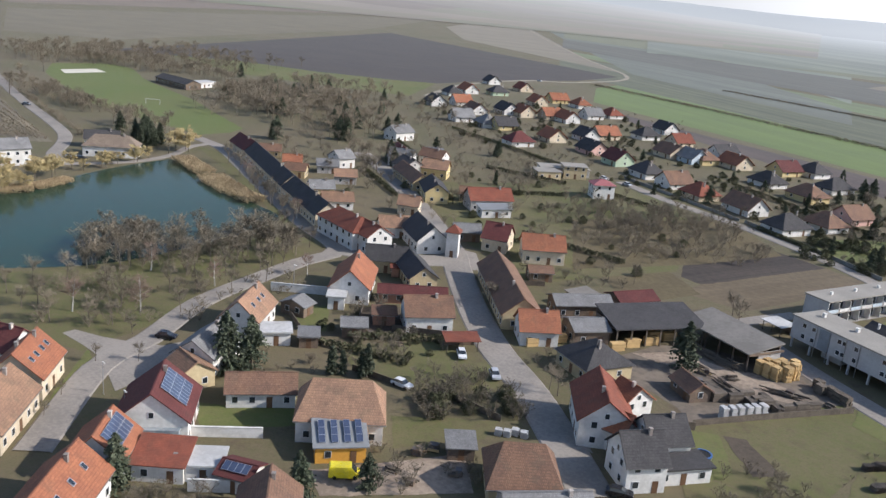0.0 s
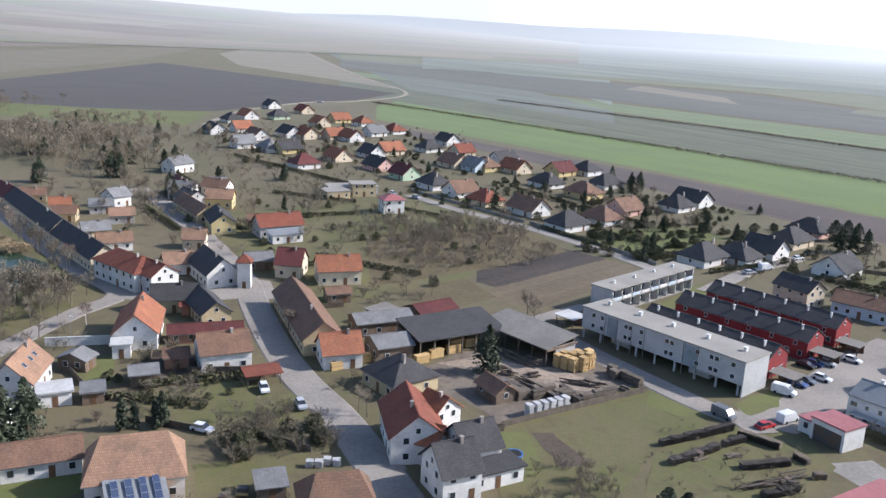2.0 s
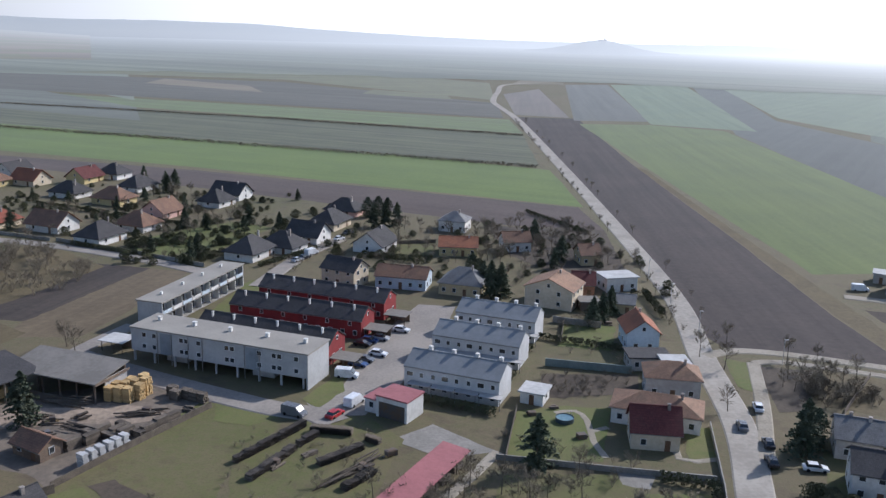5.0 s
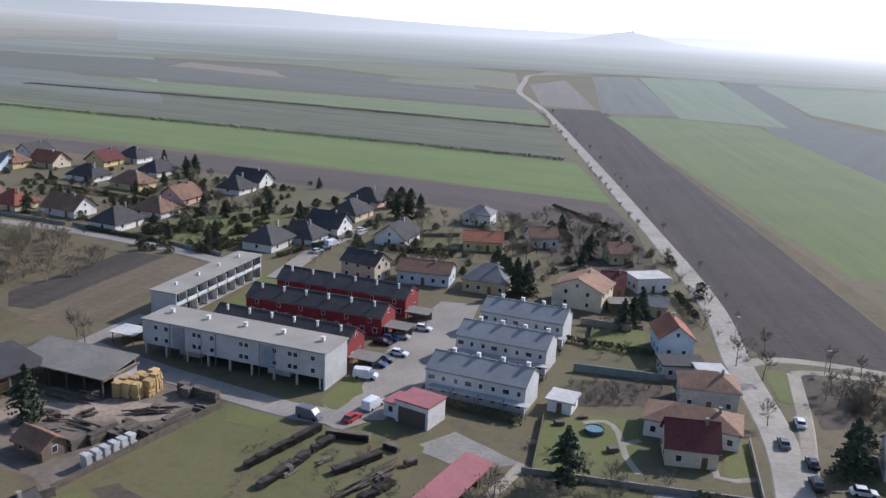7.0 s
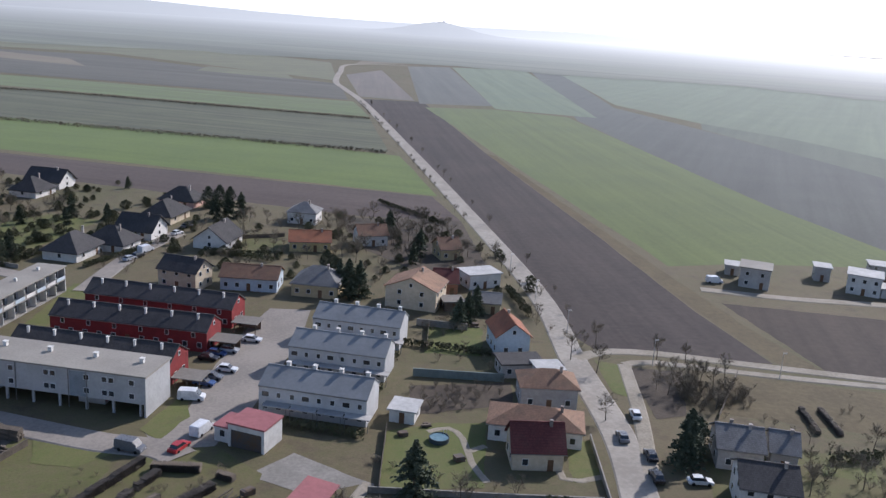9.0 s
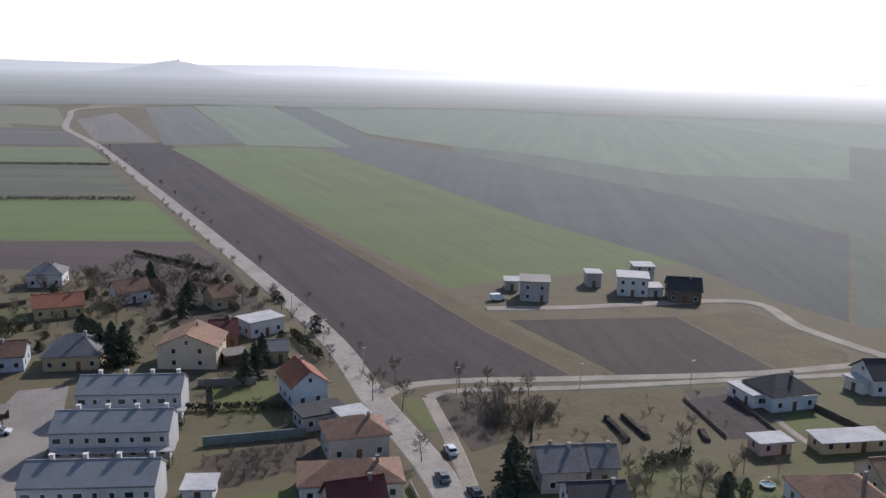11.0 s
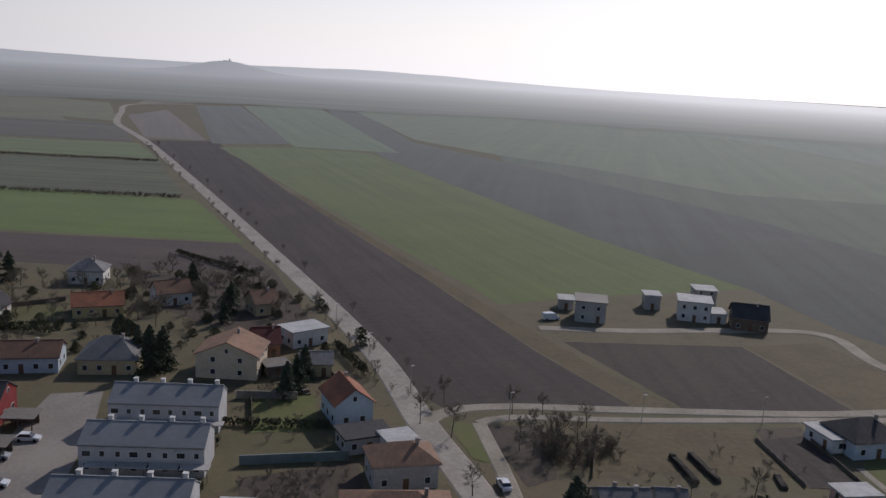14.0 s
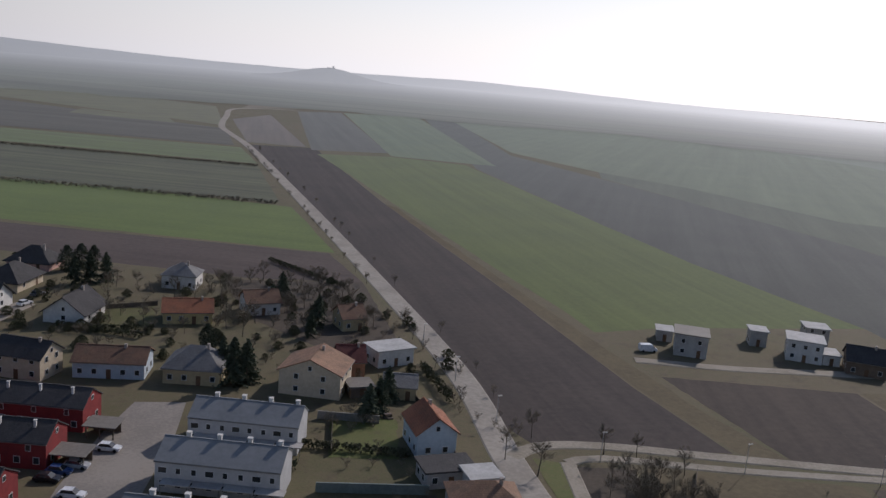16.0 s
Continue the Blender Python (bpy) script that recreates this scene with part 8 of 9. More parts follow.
wall_line([(-123.6, 106.7), (-114.0, 114.6)], 1.6, 0.12, M_WOODOLD, "grey weathered board fence between gardens", "fence", "fence")
wall_line([(-63.7, 118.1), (-59.2, 122.5)], 1.5, 0.12, M_WOODOLD, "weathered board fence beside a lawn", "fence", "fence")
wall_line([(-195.7, 304.7), (-131.5, 282.4)], 1.1, 0.15, M_CONC, "low pale garden wall along a street", "wall", "garden_wall")
wall_line([(-129.5, 282.7), (-94.3, 267.1)], 1.1, 0.15, M_CONC, "low pale garden wall along a street", "wall", "garden_wall")
wall_line([(-91.9, 265.8), (-72.5, 256.0)], 1.1, 0.15, M_CONC, "low pale garden wall along a street", "wall", "garden_wall")
wall_line([(-66.6, 282.8), (-54.3, 272.3)], 1.2, 0.1, M_WOODOLD, "low wooden fence before the houses", "fence", "fence")
wall_line([(-54.9, 284.8), (-49.5, 294.7)], 1.2, 0.1, M_WOODOLD, "low wooden fence before the houses", "fence", "fence")
wall_line([(-47.6, 314.6), (-41.5, 317.8)], 1.2, 0.1, M_WOODOLD, "low wooden fence before the houses", "fence", "fence")
wall_line([(-82.4, 95.6), (-98.3, 94.2)], 1.2, 0.08, M_WOODOLD, "low wooden fence between garden plots", "fence", "fence")
wall_line([(-103.1, 89.9), (-113.5, 87.4)], 1.2, 0.08, M_WOODOLD, "low wooden fence between garden plots", "fence", "fence")
wall_line([(-135.0, 90.9), (-148.7, 96.1)], 1.2, 0.08, M_WOODOLD, "low wooden fence between garden plots", "fence", "fence")
wall_line([(-138.2, 110.9), (-127.0, 99.2)], 1.2, 0.08, M_WOODOLD, "low wooden fence between garden plots", "fence", "fence")
wall_line([(-129.9, 154.7), (-124.6, 161.0)], 1.2, 0.08, M_WOODOLD, "low wooden fence between garden plots", "fence", "fence")
wall_line([(16.0, 159.1), (12.5, 137.8)], 1.2, 0.08, M_WOODOLD, "low wooden fence between garden plots", "fence", "fence")
wall_line([(28.9, 196.3), (32.3, 214.9)], 1.2, 0.08, M_WOODOLD, "low wooden fence between garden plots", "fence", "fence")
wall_line([(34.1, 127.4), (29.4, 104.6)], 1.2, 0.08, M_WOODOLD, "low wooden fence between garden plots", "fence", "fence")
wall_line([(51.5, 228.2), (51.4, 192.0)], 1.2, 0.08, M_WOODOLD, "low wooden fence between garden plots", "fence", "fence")
wall_line([(-19.4, 291.0), (-2.7, 295.6)], 1.2, 0.08, M_WOODOLD, "low wooden fence between garden plots", "fence", "fence")
wall_line([(116.6, 146.9), (122.6, 165.9)], 0.7, 0.08, M_WOODOLD, "low wooden fence between garden plots", "fence", "fence")
wall_line([(127.4, 144.4), (134.4, 165.0)], 0.7, 0.08, M_WOODOLD, "low wooden fence between garden plots", "fence", "fence")
wall_line([(145.3, 153.9), (144.3, 138.5)], 1.2, 0.08, M_WOODOLD, "low wooden fence between garden plots", "fence", "fence")
wall_line([(96.0, 181.7), (81.1, 160.7)], 1.2, 0.08, M_WOODOLD, "low wooden fence between garden plots", "fence", "fence")
hedge(37.9, 132.1, 46.9, 129.4, 1.8, 1.6, 1, label="dark clipped hedge beside a green plot")
hedge(46.5, 128.7, 39.3, 105.0, 1.8, 1.6, 2, label="dark clipped hedge along the road")
hedge(-126.0, 96.3, -120.3, 103.8, 1.6, 1.4, 3, label="dark hedge behind a kitchen garden")
hedge(-120.3, 103.8, -113.2, 112.4, 1.6, 1.4, 4, label="dark hedge beside a red carport")
hedge(93.4, 143.3, 105.0, 143.8, 1.8, 1.4, 5, label="dark hedge round a garden")
hedge(-17.9, 273.0, -3.2, 272.4, 1.5, 1.3, 6, label="dark hedge between gardens")
hedge(58.2, 240.3, 58.7, 219.2, 2.2, 1.6, 7, label="dark hedge along the road")
hedge(-6.0, 162.6, 11.7, 155.5, 1.7, 1.5, 60, label="dark bare hedge before the white terraces")
hedge(-0.7, 181.4, 17.0, 174.5, 1.7, 1.5, 61, label="dark bare hedge before the white terraces")
hedge(4.6, 198.9, 21.9, 191.5, 1.7, 1.5, 62, label="dark bare hedge before the white terraces")
hedge(-163.2, 341.0, -128.3, 326.1, 1.5, 1.3, 70, label="dark hedge between gardens")
hedge(-125.5, 324.6, -93.4, 310.2, 1.5, 1.3, 71, label="dark hedge between gardens")
hedge(-101.6, 286.2, -84.4, 279.7, 1.5, 1.3, 72, label="dark hedge between gardens")
hedge(-56.3, 257.3, -41.8, 281.3, 1.5, 1.3, 73, label="dark hedge between gardens")
hedge(-122.8, 278.0, -96.9, 267.6, 1.5, 1.3, 74, label="dark hedge between gardens")
hedge(-26.3, 276.6, -5.7, 265.9, 1.5, 1.3, 75, label="dark hedge between gardens")
hedge(33.3, 352.7, 53.4, 316.1, 1.5, 1.3, 76, label="dark hedge between gardens")
hedge(48.0, 205.3, 54.4, 202.9, 1.5, 1.3, 77, label="dark hedge between gardens")
hedge(21.1, 201.8, 43.0, 193.8, 1.5, 1.3, 78, label="dark hedge between gardens")
hedge(-256.0, 209.3, -214.7, 190.4, 1.5, 1.3, 90, label="dark hedge between gardens")
hedge(-235.1, 260.3, -198.7, 267.7, 1.5, 1.3, 91, label="dark hedge between gardens")
hedge(-156.0, 185.0, -143.6, 195.6, 1.5, 1.3, 92, label="dark hedge between gardens")
hedge(-143.6, 195.6, -124.1, 197.1, 1.5, 1.3, 93, label="dark hedge between gardens")
hedge(-298.9, 266.1, -244.9, 236.4, 1.5, 1.3, 94, label="dark hedge between gardens")
hedge(-313.8, 319.9, -220.5, 296.3, 1.5, 1.3, 95, label="dark hedge between gardens")
hedge(-201.1, 229.3, -186.1, 251.3, 1.5, 1.3, 96, label="dark hedge between gardens")
hedge(-127.0, 89.4, -111.5, 97.4, 1.5, 1.3, 97, label="dark hedge between gardens")
hedge(-187.0, 270.8, -151.3, 266.9, 1.5, 1.3, 98, label="dark hedge between gardens")
hedge(-440.1, 625.1, -301.5, 589.8, 1.1, 9.0, 30, M_TWIG, "line of leafless bushes between field strips", 7, 0.45)
hedge(-301.5, 589.8, -163.6, 548.0, 1.1, 9.0, 31, M_TWIG, "line of leafless bushes between field strips", 7, 0.45)
hedge(-163.6, 548.0, -43.2, 509.3, 1.1, 9.0, 32, M_TWIG, "line of leafless bushes between field strips", 7, 0.45)
hedge(-43.2, 509.3, 49.6, 478.0, 1.1, 9.0, 33, M_TWIG, "line of leafless bushes between field strips", 7, 0.45)
hedge(-385.1, 756.3, -149.4, 697.3, 1.1, 9.0, 40, M_TWIG, "line of leafless bushes between field strips", 7, 0.45)
hedge(-149.4, 697.3, 53.3, 625.8, 1.1, 9.0, 41, M_TWIG, "line of leafless bushes between field strips", 7, 0.45)
hedge(-273.2, 73.8, -270.6, 87.9, 1.9, 7, 21, M_REED, "dry golden reeds on the pond shore", 150, 0.22)
hedge(-272.0, 88.4, -276.8, 102.0, 1.9, 5, 22, M_REED, "dry golden reeds on the pond shore", 150, 0.22)
hedge(-295.1, 152.4, -269.1, 147.8, 1.9, 8, 23, M_REED, "dry golden reeds on the pond shore", 150, 0.22)
hedge(-264.0, 146.1, -241.6, 142.0, 1.9, 10, 24, M_REED, "dry golden reeds on the pond shore", 150, 0.22)
hedge(-241.6, 142.0, -227.8, 141.7, 1.9, 8, 25, M_REED, "dry golden reeds on the pond shore", 150, 0.22)
# ---- vehicles ----
car(-9.3, 202.7, -18, "white", z=0.0)
car(-13.6, 186.1, -18, "white", z=0.0)
car(-13.9, 196.5, -18, "silver", z=0.0)
car(-17.5, 179.4, -18, "blue", z=0.0)
car(-19.2, 172.8, -8, "white", True, z=0.0)
car(-16.2, 182.3, -18, "grey", z=0.0)
car(-12.8, 214.4, -18, "grey", z=0.0)
car(-17.8, 192.1, -18, "black", z=0.0)
car(-16.4, 194.6, -18, "blue", z=0.0)
car(-19.2, 153.3, 60, "red", z=0.0)
car(-16.1, 159.3, 62, "white", True, z=0.0)
car(-26.9, 153.0, -25, "grey", True, z=0.2)
car(64.5, 162.2, 80, "white", z=0.15)
car(58.5, 153.3, 82, "grey", z=0.15)
car(61.0, 146.2, 82, "black", z=0.15)
car(59.1, 139.1, 84, "black", z=0.15)
car(66.1, 137.4, -10, "white", z=0.02)
car(-145.9, 66.0, 38, "black", z=0.2)
car(-105.7, 109.9, -40, "white", z=0.2)
car(-95.1, 108.3, -38, "silver", z=0.2)
car(-55.4, 92.6, 30, "black", z=0.2)
car(-102.6, 90.5, 10, "white", z=0.14)
car(-84.8, 62.4, 50, "yellow", True, z=0.15)
car(-308.0, 119.6, 50, "black", z=0.0)
car(-311.2, 117.6, 50, "white", z=0.15)
car(-465.9, 581.8, 20, "white", z=0.2)
car(-43.9, 268.5, 55, "black", z=0.2)
car(-45.6, 265.1, 55, "silver", z=0.2)
car(-36.2, 295.2, 55, "white", z=0.2)
car(-42.6, 274.3, 55, "white", True, z=0.2)
car(-34.3, 304.9, 55, "grey", z=0.2)
car(-197.6, 292.5, -15, "white", z=0.2)
car(-186.0, 292.4, -15, "silver", z=0.2)
car(-427.8, 145.7, 35, "grey", z=0.2)
car(-208.0, 291.9, -20, "white", z=0.2)
car(124.9, 251.0, -10, "white", True, z=0.02)
# ---- timber yard ----

def log_row(pts, h, length, label, seed=1, along_row=False):
    """Logs and beams stacked up in a long row on the grass."""
    rnd = random.Random(seed)
    v, f = [], []
    for (x0, y0), (x1, y1) in zip(pts, pts[1:]):
        a, b = Vector((x0, y0, 0)), Vector((x1, y1, 0))
        d = (b - a).normalized()
        n = Vector((-d.y, d.x, 0))
        if along_row:
            for _ in range(int((b - a).length * 4)):
                c = a.lerp(b, rnd.random()) + n * rnd.uniform(-length / 2, length / 2) + Vector((0, 0, 0.1 + h * rnd.random() ** 1.6))
                u = (d + n * rnd.gauss(0, 0.07)) * rnd.uniform(1.2, 3.2)
                cone_limb(v, f, c - u, c + u + Vector((0, 0, rnd.uniform(-0.1, 0.1))), rnd.uniform(0.07, 0.16), rnd.uniform(0.07, 0.14), 5)
            continue
        layers, steps = max(2, int(h / 0.24)), int((b - a).length / 0.27)
        for i in range(steps):
            top = h * (0.8 + 0.25 * noise.noise(Vector((x0, i * 0.15, seed))))
            for k in range(layers):
                if k * 0.24 > top:
                    break
                c = a.lerp(b, (i + 0.5 * (k % 2)) / steps) + Vector((0, 0, 0.12 + k * 0.24))
                u = (n + d * rnd.gauss(0, 0.05)) * length / 2 * rnd.uniform(0.75, 1.1)
                cone_limb(v, f, c - u, c + u, rnd.uniform(0.1, 0.14), rnd.uniform(0.1, 0.14), 5)
    me = mesh_of("stacked_timber", v, f)
    me.materials.append(M_WOODOLD)
    return tagged(new("stacked_timber", me), label, "timber", kind="stuff")


# the yellow board stacks, packed close together
for i, (x, y, h) in enumerate([(-63.8, 157.6, 2.9), (-61.9, 157.4, 3.1), (-60.0, 157.2, 3.0), (-58.4, 158.6, 3.3), (-63.2, 159.8, 3.0), (-61.3, 159.6, 3.3), (-59.6, 160.4, 3.4), (-57.8, 161.0, 3.6), (-61.0, 161.8, 3.2), (-58.8, 162.8, 3.6)]):
    stack(x, y, -20 + 3 * (i % 3), 1.6, 1.7, h, M_WOODNEW, "tall stack of fresh yellow boards", 8)
# stacks under pale sheeting in a row along the fence, darker ones behind them
for x, y in [(-58.2, 131.0), (-57.3, 132.5), (-56.5, 134.0), (-55.7, 135.5), (-54.9, 137.0), (-54.1, 138.5)]:
    stack(x, y, 60, 1.1, 1.7, 2.5, M_WRAP, "board stack wrapped in pale sheeting", 6)
for i, (x, y) in enumerate([(-61.4, 141.8), (-59.8, 143.4), (-60.3, 139.6), (-57.6, 141.0), (-57.0, 143.2), (-55.2, 142.3), (-53.2, 142.6), (-51.8, 144.6), (-50.3, 147.1), (-56.8, 145.5), (-49.0, 149.6), (-62.6, 137.4)]):
    stack(x, y, 60 if i % 3 else -28, 3.0, 1.3, 1.3 + 0.3 * (i % 3), M_WOODOLD, "weathered dark board stack in the yard", 4)
for x, y in [(-51.4, 158.9), (-49.4, 159.6), (-47.6, 158.6), (-45.9, 158.0), (-52.6, 161.0)]:
    stack(x, y, -24, 2.0, 1.5, 2.0, M_WOODOLD, "dark board stack beside the access road", 5)
log_row([(-79.5, 158.0), (-74.0, 155.8), (-68.5, 154.6)], 1.3, 3.0, "long weathered beams piled before the hall", 3, True)
log_row([(-57.5, 151.2), (-52.5, 152.4)], 0.7, 2.2, "loose pile of beams on the sand", 4, True)
log_row([(-66.5, 145.2), (-62.2, 143.6)], 0.8, 2.4, "low pile of old beams in the yard", 5, True)
for x, y, r in [(-70.5, 146.8, 20), (-73.5, 149.0, -15), (-66.0, 149.5, 40), (-54.5, 152.0, 10), (-47.2, 153.8, -20), (-68.8, 141.0, 33)]:
    beam_pile(x, y, r, 3.4, 2.2, 9, "jumble of timber and machine parts in the yard")
# log rows in the meadow
log_row([(-33.6, 133.9), (-28.8, 141.4), (-24.2, 148.8)], 1.6, 1.3, "long dark row of stacked logs in the meadow", 11)
log_row([(-30.0, 128.0), (-27.2, 133.6), (-24.6, 139.4)], 1.3, 1.6, "row of weathered logs in the meadow", 12)
log_row([(-24.0, 140.6), (-21.3, 145.2)], 1.3, 1.4, "row of weathered logs in the meadow", 13)
log_row([(-22.7, 146.6), (-14.9, 145.6)], 1.6, 1.5, "row of dark stacked logs by the access road", 14)
log_row([(-19.4, 133.8), (-15.6, 137.4), (-12.6, 140.6)], 1.4, 1.7, "row of weathered logs in the meadow", 15)
log_row([(-17.0, 127.4), (-13.4, 132.0), (-10.6, 136.4)], 0.9, 1.6, "long grey beams laid side by side in the grass", 16, True)
log_row([(-12.3, 143.8), (-9.6, 142.2)], 1.5, 1.3, "short dark log stack near the shed", 17)
log_row([(-14.2, 125.8), (-9.8, 131.8)], 1.2, 1.6, "untidy logs beside the long shed", 18)
for x, y, r in [(-26.2, 133.0, 60), (-21.6, 137.6, 55), (-11.4, 133.4, 52), (-7.4, 138.4, 40)]:
    beam_pile(x, y, r, 3.2, 1.4, 8, "odd boards and boxes among the log rows")
stack(-101.1, 127.5, 64.6, 3.4, 1.4, 1.9, M_WOODNEW, "stack of sawn yellow boards")
stack(-99.1, 133.9, 64.6, 3.4, 1.4, 1.9, M_WOODNEW, "stack of sawn yellow boards")
stack(-94.0, 142.6, 64.6, 3.4, 1.4, 1.9, M_WOODNEW, "stack of sawn yellow boards")
stack(-88.9, 141.4, 64.6, 3.4, 1.4, 1.9, M_WOODNEW, "stack of sawn yellow boards")
stack(-88.0, 146.0, 64.6, 3.4, 1.4, 1.9, M_WOODNEW, "stack of sawn yellow boards")
stack(-86.3, 150.9, 64.6, 3.4, 1.4, 1.9, M_WOODNEW, "stack of sawn yellow boards")
stack(-85.4, 156.9, 64.6, 3.4, 1.4, 1.9, M_WOODNEW, "stack of sawn yellow boards")
stack(-87.8, 154.5, 64.6, 3.4, 1.4, 1.9, M_WOODNEW, "stack of sawn yellow boards")
log_row([(100.7, 164.2), (97.9, 153.4)], 1.0, 1.1, "long dark row of stacked logs on dry grass", 31)
log_row([(104.6, 163.7), (102.2, 152.6)], 1.0, 1.1, "long dark row of stacked logs on dry grass", 32)
log_row([(114.4, 151.6), (112.0, 147.2)], 0.9, 1.3, "short row of old logs beside a tree", 33)
beam_pile(-124.1, 99.1, 30, 2.2, 1.5, 7, "garden clutter of boards and boxes")
beam_pile(-124.1, 101.4, 30, 2.2, 1.5, 7, "garden clutter of boards and boxes")
beam_pile(-117.4, 102.8, 30, 2.2, 1.5, 7, "garden clutter of boards and boxes")
beam_pile(-127.4, 89.7, 30, 2.2, 1.5, 7, "garden clutter of boards and boxes")
beam_pile(-83.2, 76.4, 30, 2.2, 1.5, 7, "garden clutter of boards and boxes")
beam_pile(-82.5, 78.9, 30, 2.2, 1.5, 7, "garden clutter of boards and boxes")
beam_pile(-81.9, 69.6, 30, 2.2, 1.5, 7, "garden clutter of boards and boxes")
beam_pile(-77.8, 69.5, 30, 2.2, 1.5, 7, "garden clutter of boards and boxes")
beam_pile(-74.7, 76.3, 30, 2.2, 1.5, 7, "garden clutter of boards and boxes")
beam_pile(27.3, 147.1, 10, 1.8, 1.2, 6, "garden clutter of boards and boxes")
beam_pile(18.7, 156.6, 10, 1.8, 1.2, 6, "garden clutter of boards and boxes")
beam_pile(23.5, 160.3, 10, 1.8, 1.2, 6, "garden clutter of boards and boxes")
beam_pile(43.2, 211.9, 10, 1.8, 1.2, 6, "garden clutter of boards and boxes")
stack(-77.7, 94.1, 30, 1.2, 1.2, 1.2, M_WRAP, "round bale wrapped in white foil")
stack(-76.2, 94.6, 30, 1.2, 1.2, 1.2, M_WRAP, "round bale wrapped in white foil")
stack(-78.3, 92.6, 30, 1.2, 1.2, 1.2, M_WRAP, "round bale wrapped in white foil")
stack(-79.5, 91.7, 30, 1.2, 1.2, 1.2, M_WRAP, "round bale wrapped in white foil")
# ---- street lamps, poles ----
lamp_post(63.1, 257.5)
lamp_post(63.7, 231.7)
lamp_post(64.9, 207.4)
lamp_post(78.7, 187.7)
lamp_post(105.0, 179.6)
lamp_post(129.6, 171.7)
lamp_post(-118.4, 43.9)
lamp_post(-130.3, 45.8)
lamp_post(-220.0, 158.2)
lamp_post(-156.5, 104.6)
# ---- carports ----
red_carport(-10.6, 209.3, -18, 5.5, 4.2, 2.4, 0.15, "pale", "open carport with pale flat roof")
red_carport(-14.6, 198.0, -18, 5.5, 4.2, 2.4, 0.15, "pale", "open carport with pale flat roof")
red_carport(-19.9, 178.5, -18, 5.5, 4.2, 2.4, 0.15, "pale", "open carport with pale flat roof")
red_carport(-72.4, 185.2, -18, 6.0, 5.0, 2.5, 0.1, "whiteflat", "open shelter with white flat roof")
POOL = (24.8, 154.3)
POOL_SMALL = (108.6, 128.9)
GOAL = (-420.4, 206.1)
TRAMPOLINE = (-53.3, 114.3)
# ---- pools, goal, trampoline, panels ----


def round_pool(x, y, r, h, label):
    e = empty("pool", pose(x, y, 0), label, "pool")
    v, f = [], []
    n = 28
    for rr, z in ((r, -0.05), (r, h), (r - 0.12, h), (r - 0.12, 0.1)):
        v += [(math.cos(2 * math.pi * i / n) * rr, math.sin(2 * math.pi * i / n) * rr, z) for i in range(n)]
    for k in range(3):
        f += [(k * n + i, k * n + (i + 1) % n, (k + 1) * n + (i + 1) % n, (k + 1) * n + i) for i in range(n)]
    part("rim", mesh_of("rim", v, f), mat("pool_liner", (0.07, 0.09, 0.1), (0.05, 0.065, 0.075), fine=2, coarse=0.4, rough=0.5), e)
    w = [(math.cos(2 * math.pi * i / n) * (r - 0.125), math.sin(2 * math.pi * i / n) * (r - 0.125), h - 0.15) for i in range(n)]
    part("cover", mesh_of("cover", w, [tuple(range(n))]), mat("pool_cover", (0.14, 0.24, 0.28), (0.1, 0.18, 0.22), fine=2, coarse=0.5, rough=0.8), e)
    part("ladder", boxes("ladder", (r * 0.7 - 0.3, r * 0.7, 0, r * 0.7 - 0.22, r * 0.7 + 0.1, h + 0.6), (r * 0.7 + 0.22, r * 0.7, 0, r * 0.7 + 0.3, r * 0.7 + 0.1, h + 0.6)), M_ALU, e)
    return e


round_pool(*POOL, 1.8, 0.9, "round above-ground pool on a lawn")
round_pool(*POOL_SMALL, 1.3, 0.6, "small round pool on a paved terrace")


def goal(x, y, rot):
    e = empty("goal", pose(x, y, 0, 0, 0, rot), "white football goal frame on grass", "goal")
    part("crossbar", boxes("crossbar", (-3.7, -0.08, 2.36, 3.7, 0.08, 2.52)), WALLS["white"], e)
    for s in (-1, 1):
        part("post", boxes("post", (s * 3.62 - 0.08, -0.08, -0.05, s * 3.62 + 0.08, 0.08, 2.358)), WALLS["white"], e)
    return e


goal(*GOAL, 48)


def trampoline(x, y):
    e = empty("trampoline", pose(x, y, 0), "blue garden trampoline on a lawn", "trampoline")
    v, f = [], []
    n = 20
    for rr, z in ((1.7, 0.75), (1.7, 0.9), (1.4, 0.9), (1.4, 0.75)):
        v += [(math.cos(2 * math.pi * i / n) * rr, math.sin(2 * math.pi * i / n) * rr, z) for i in range(n)]
    for k in range(4):
        f += [(k * n + i, k * n + (i + 1) % n, ((k + 1) % 4) * n + (i + 1) % n, ((k + 1) % 4) * n + i) for i in range(n)]
    part("pad", mesh_of("pad", v, f), mat("blue_pad", (0.06, 0.14, 0.34), fine=2, coarse=0.4, rough=0.6), e)
    part("jumping_mat", mesh_of("jumping_mat", [(math.cos(2 * math.pi * i / n) * 1.42, math.sin(2 * math.pi * i / n) * 1.42, 0.82) for i in range(n)], [tuple(range(n))]), M_TYRE, e)
    for k in range(4):
        a = k * math.pi / 2 + 0.4
        part("leg", boxes("leg", (-0.05, -0.05, -0.05, 0.05, 0.05, 0.8)), M_ALU, e, at=pose(1.55 * math.cos(a), 1.55 * math.sin(a), 0))
    return e


trampoline(*TRAMPOLINE)


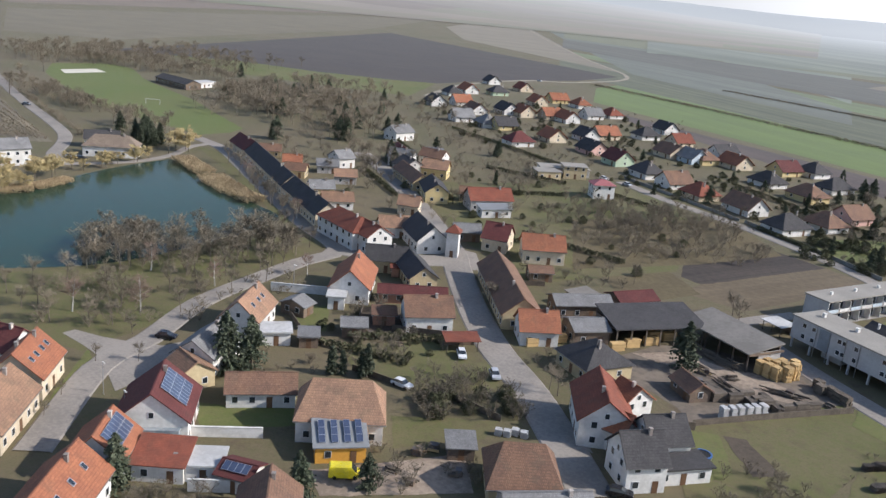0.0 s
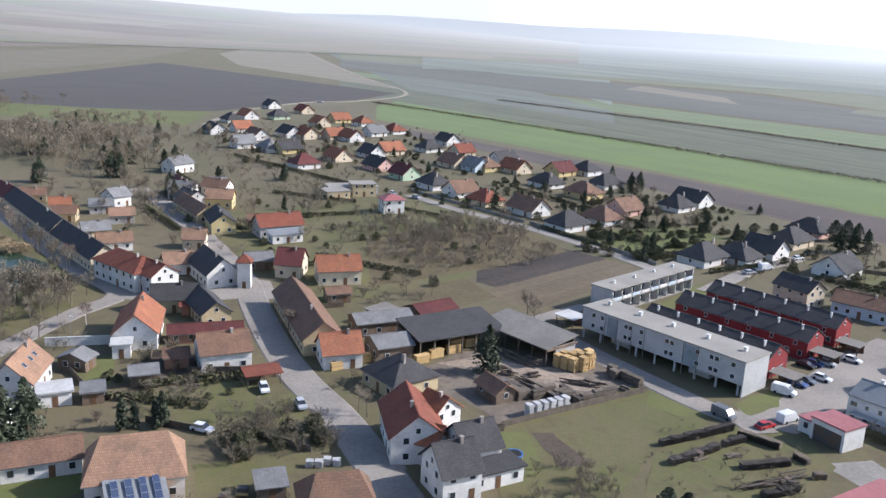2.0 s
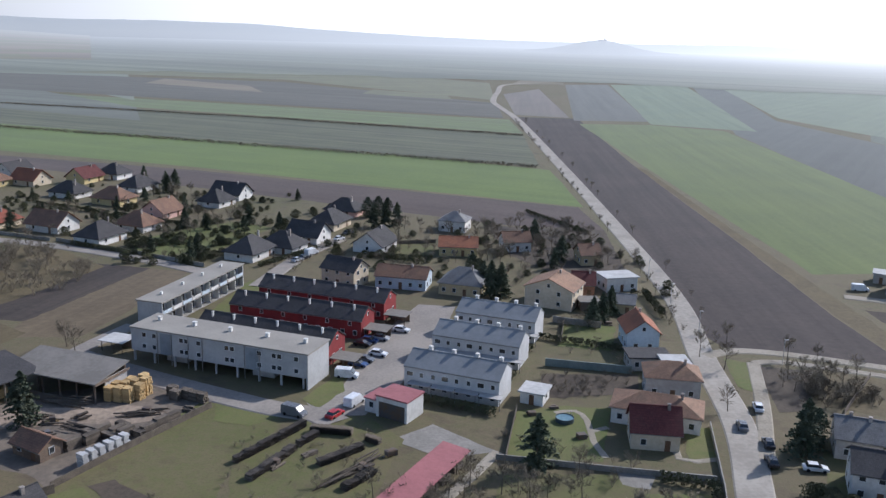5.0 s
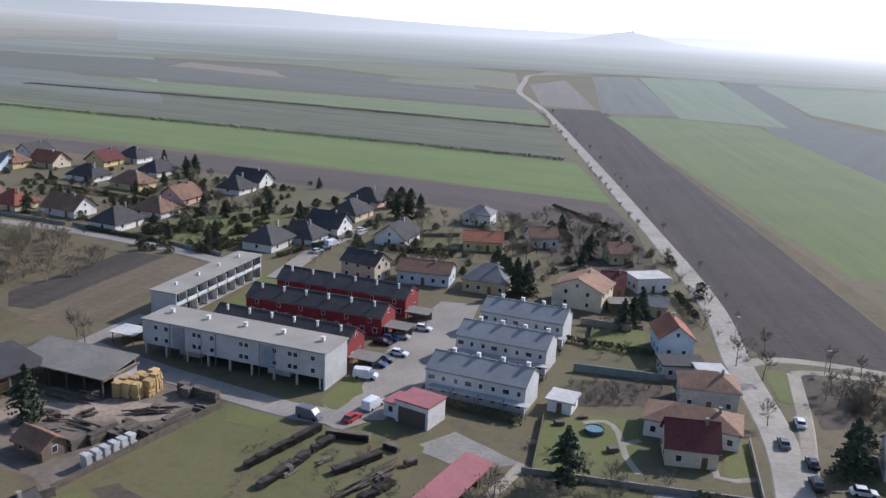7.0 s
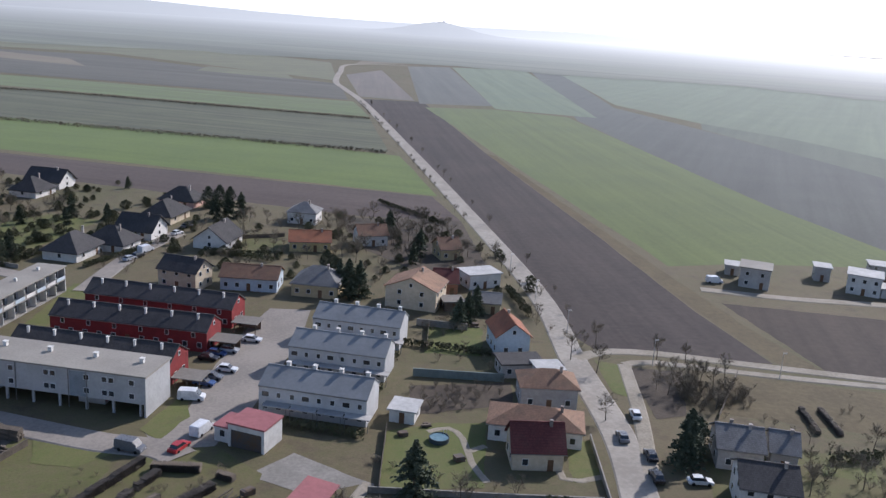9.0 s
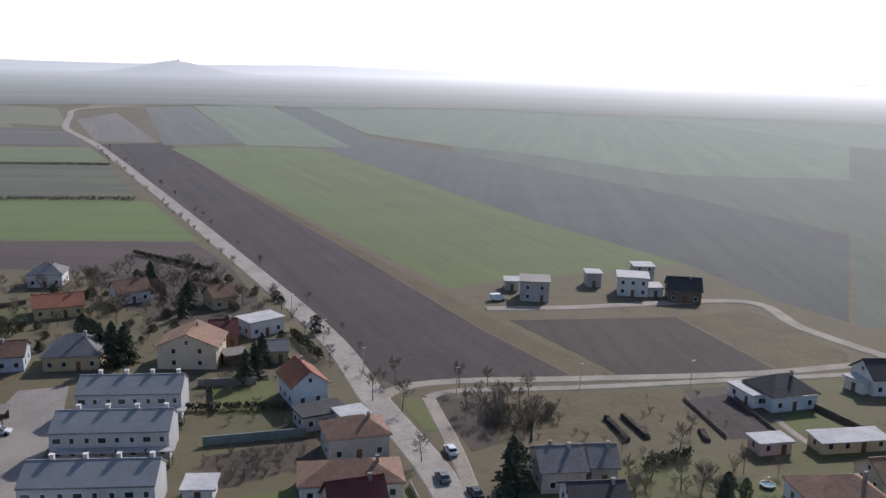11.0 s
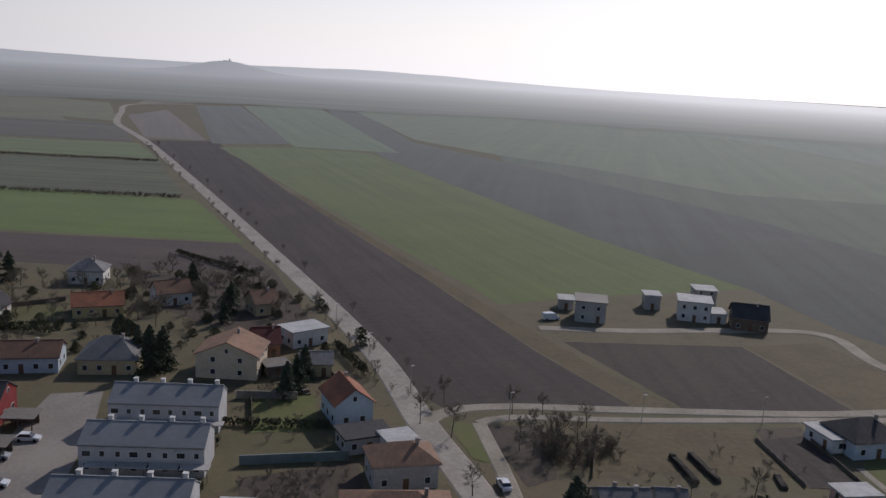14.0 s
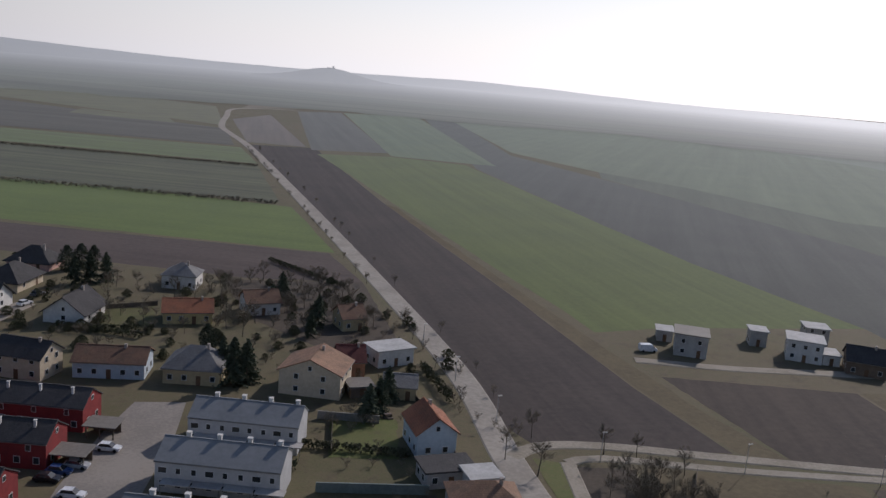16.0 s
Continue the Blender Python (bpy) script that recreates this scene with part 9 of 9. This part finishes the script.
def roof_panels(x, y, rot, d, h, rise, side, u, cols, rows, slide=0.0, lean=False):
    """Solar panels on one slope of a gable roof, or on a lean-to roof."""
    run, k = (d, rise / d) if lean else (d / 2, rise / (d / 2))
    ly = slide if lean else side * (d / 4 + slide)
    lz = (h + rise * (ly + d / 2) / d if lean else h + rise - abs(ly) * k) + 0.34
    c, s = math.cos(radians(rot)), math.sin(radians(rot))
    tilt = math.degrees(math.atan(k)) * (1 if lean or side < 0 else -1)
    return solar_array(x + u * c - ly * s, y + u * s + ly * c, lz, rot, tilt, cols, rows)


roof_panels(-114.5, 47.7, 141.9, 11.0, 4.5, 4.5, -1, 0.6, 7, 3)
roof_panels(-108.5, 35.8, 137.7, 8.0, 4.0, 3.5, -1, 0.0, 7, 2)
for u in (-2.9, -0.9, 1.1, 3.0):
    roof_panels(-90.9, 66.1, 55.8, 6.0, 2.8, 1.5, -1, u, 1, 3, lean=True)
roof_panels(-92.5, 49.0, 28.2, 5.0, 2.6, 1.0, -1, 0.0, 4, 1)


# ---- conservatory, skylights, aerials ----


def conservatory(x, y, rot, w, d, h):
    e = empty("conservatory", pose(x, y, 0, 0, 0, rot), "glazed conservatory on a white house", "conservatory")
    part("glazing", mesh_of("glazing", [(-w / 2, -d / 2, 0.4), (w / 2, -d / 2, 0.4), (w / 2, d / 2, 0.4), (-w / 2, d / 2, 0.4), (-w / 2, -d / 2, h - 0.8), (w / 2, -d / 2, h - 0.8), (w / 2, d / 2, h), (-w / 2, d / 2, h)], BOX_F), mat("conservatory_glass", (0.3, 0.33, 0.34), (0.2, 0.23, 0.25), fine=1, coarse=0.5, rough=0.15, spec=0.8), e)
    part("plinth", boxes("plinth", (-w / 2 - 0.1, -d / 2 - 0.1, -0.05, w / 2 + 0.1, d / 2, 0.398)), WALLS["brick"], e)
    bar = boxes("glazing_bar", (-0.05, -0.05, 0.4, 0.05, 0.05, h - 0.75))
    bar.materials.append(M_FRAME)
    for k in range(7):
        part("glazing_bar", bar, None, e, at=pose(-w / 2 + k * w / 6, -d / 2 - 0.06, 0))
    return e


conservatory(-108.6, 44.6, 231.9, 6.5, 3.0, 3.9)


def skylight(x, y, rot, d, h, rise, side, u, slide=0.0):
    """A roof window that lies on one slope of a gable roof."""
    k = rise / (d / 2)
    ly = side * (d / 4 + slide)
    lz = h + rise - abs(ly) * k + 0.3
    c, s = math.cos(radians(rot)), math.sin(radians(rot))
    e = empty("skylight", pose(x + u * c - ly * s, y + u * s + ly * c, lz, 0, 0, rot) @ pose(0, 0, 0, math.degrees(math.atan(k)) * (1 if side < 0 else -1)), "roof window set into tiles", "skylight", "roof windows")
    part("frame", boxes("frame", (-0.45, -0.6, 0, 0.45, 0.6, 0.1)), M_ALU, e)
    part("pane", boxes("pane", (-0.36, -0.5, 0.102, 0.36, 0.5, 0.12)), M_GLASS, e)
    return e


for u in (-3.5, -1.2, 1.4, 3.6):
    skylight(-140.8, 37.0, 139.8, 9.0, 4.2, 4.0, -1, u)
for u in (-3.0, 0.5, 3.0):
    skylight(-142.7, 82.9, 128.1, 8.0, 4.0, 3.8, -1, u)
for u in (-4.0, 0.0, 4.0):
    skylight(-98.9, 24.8, 134.1, 9.0, 4.2, 4.0, -1, u)
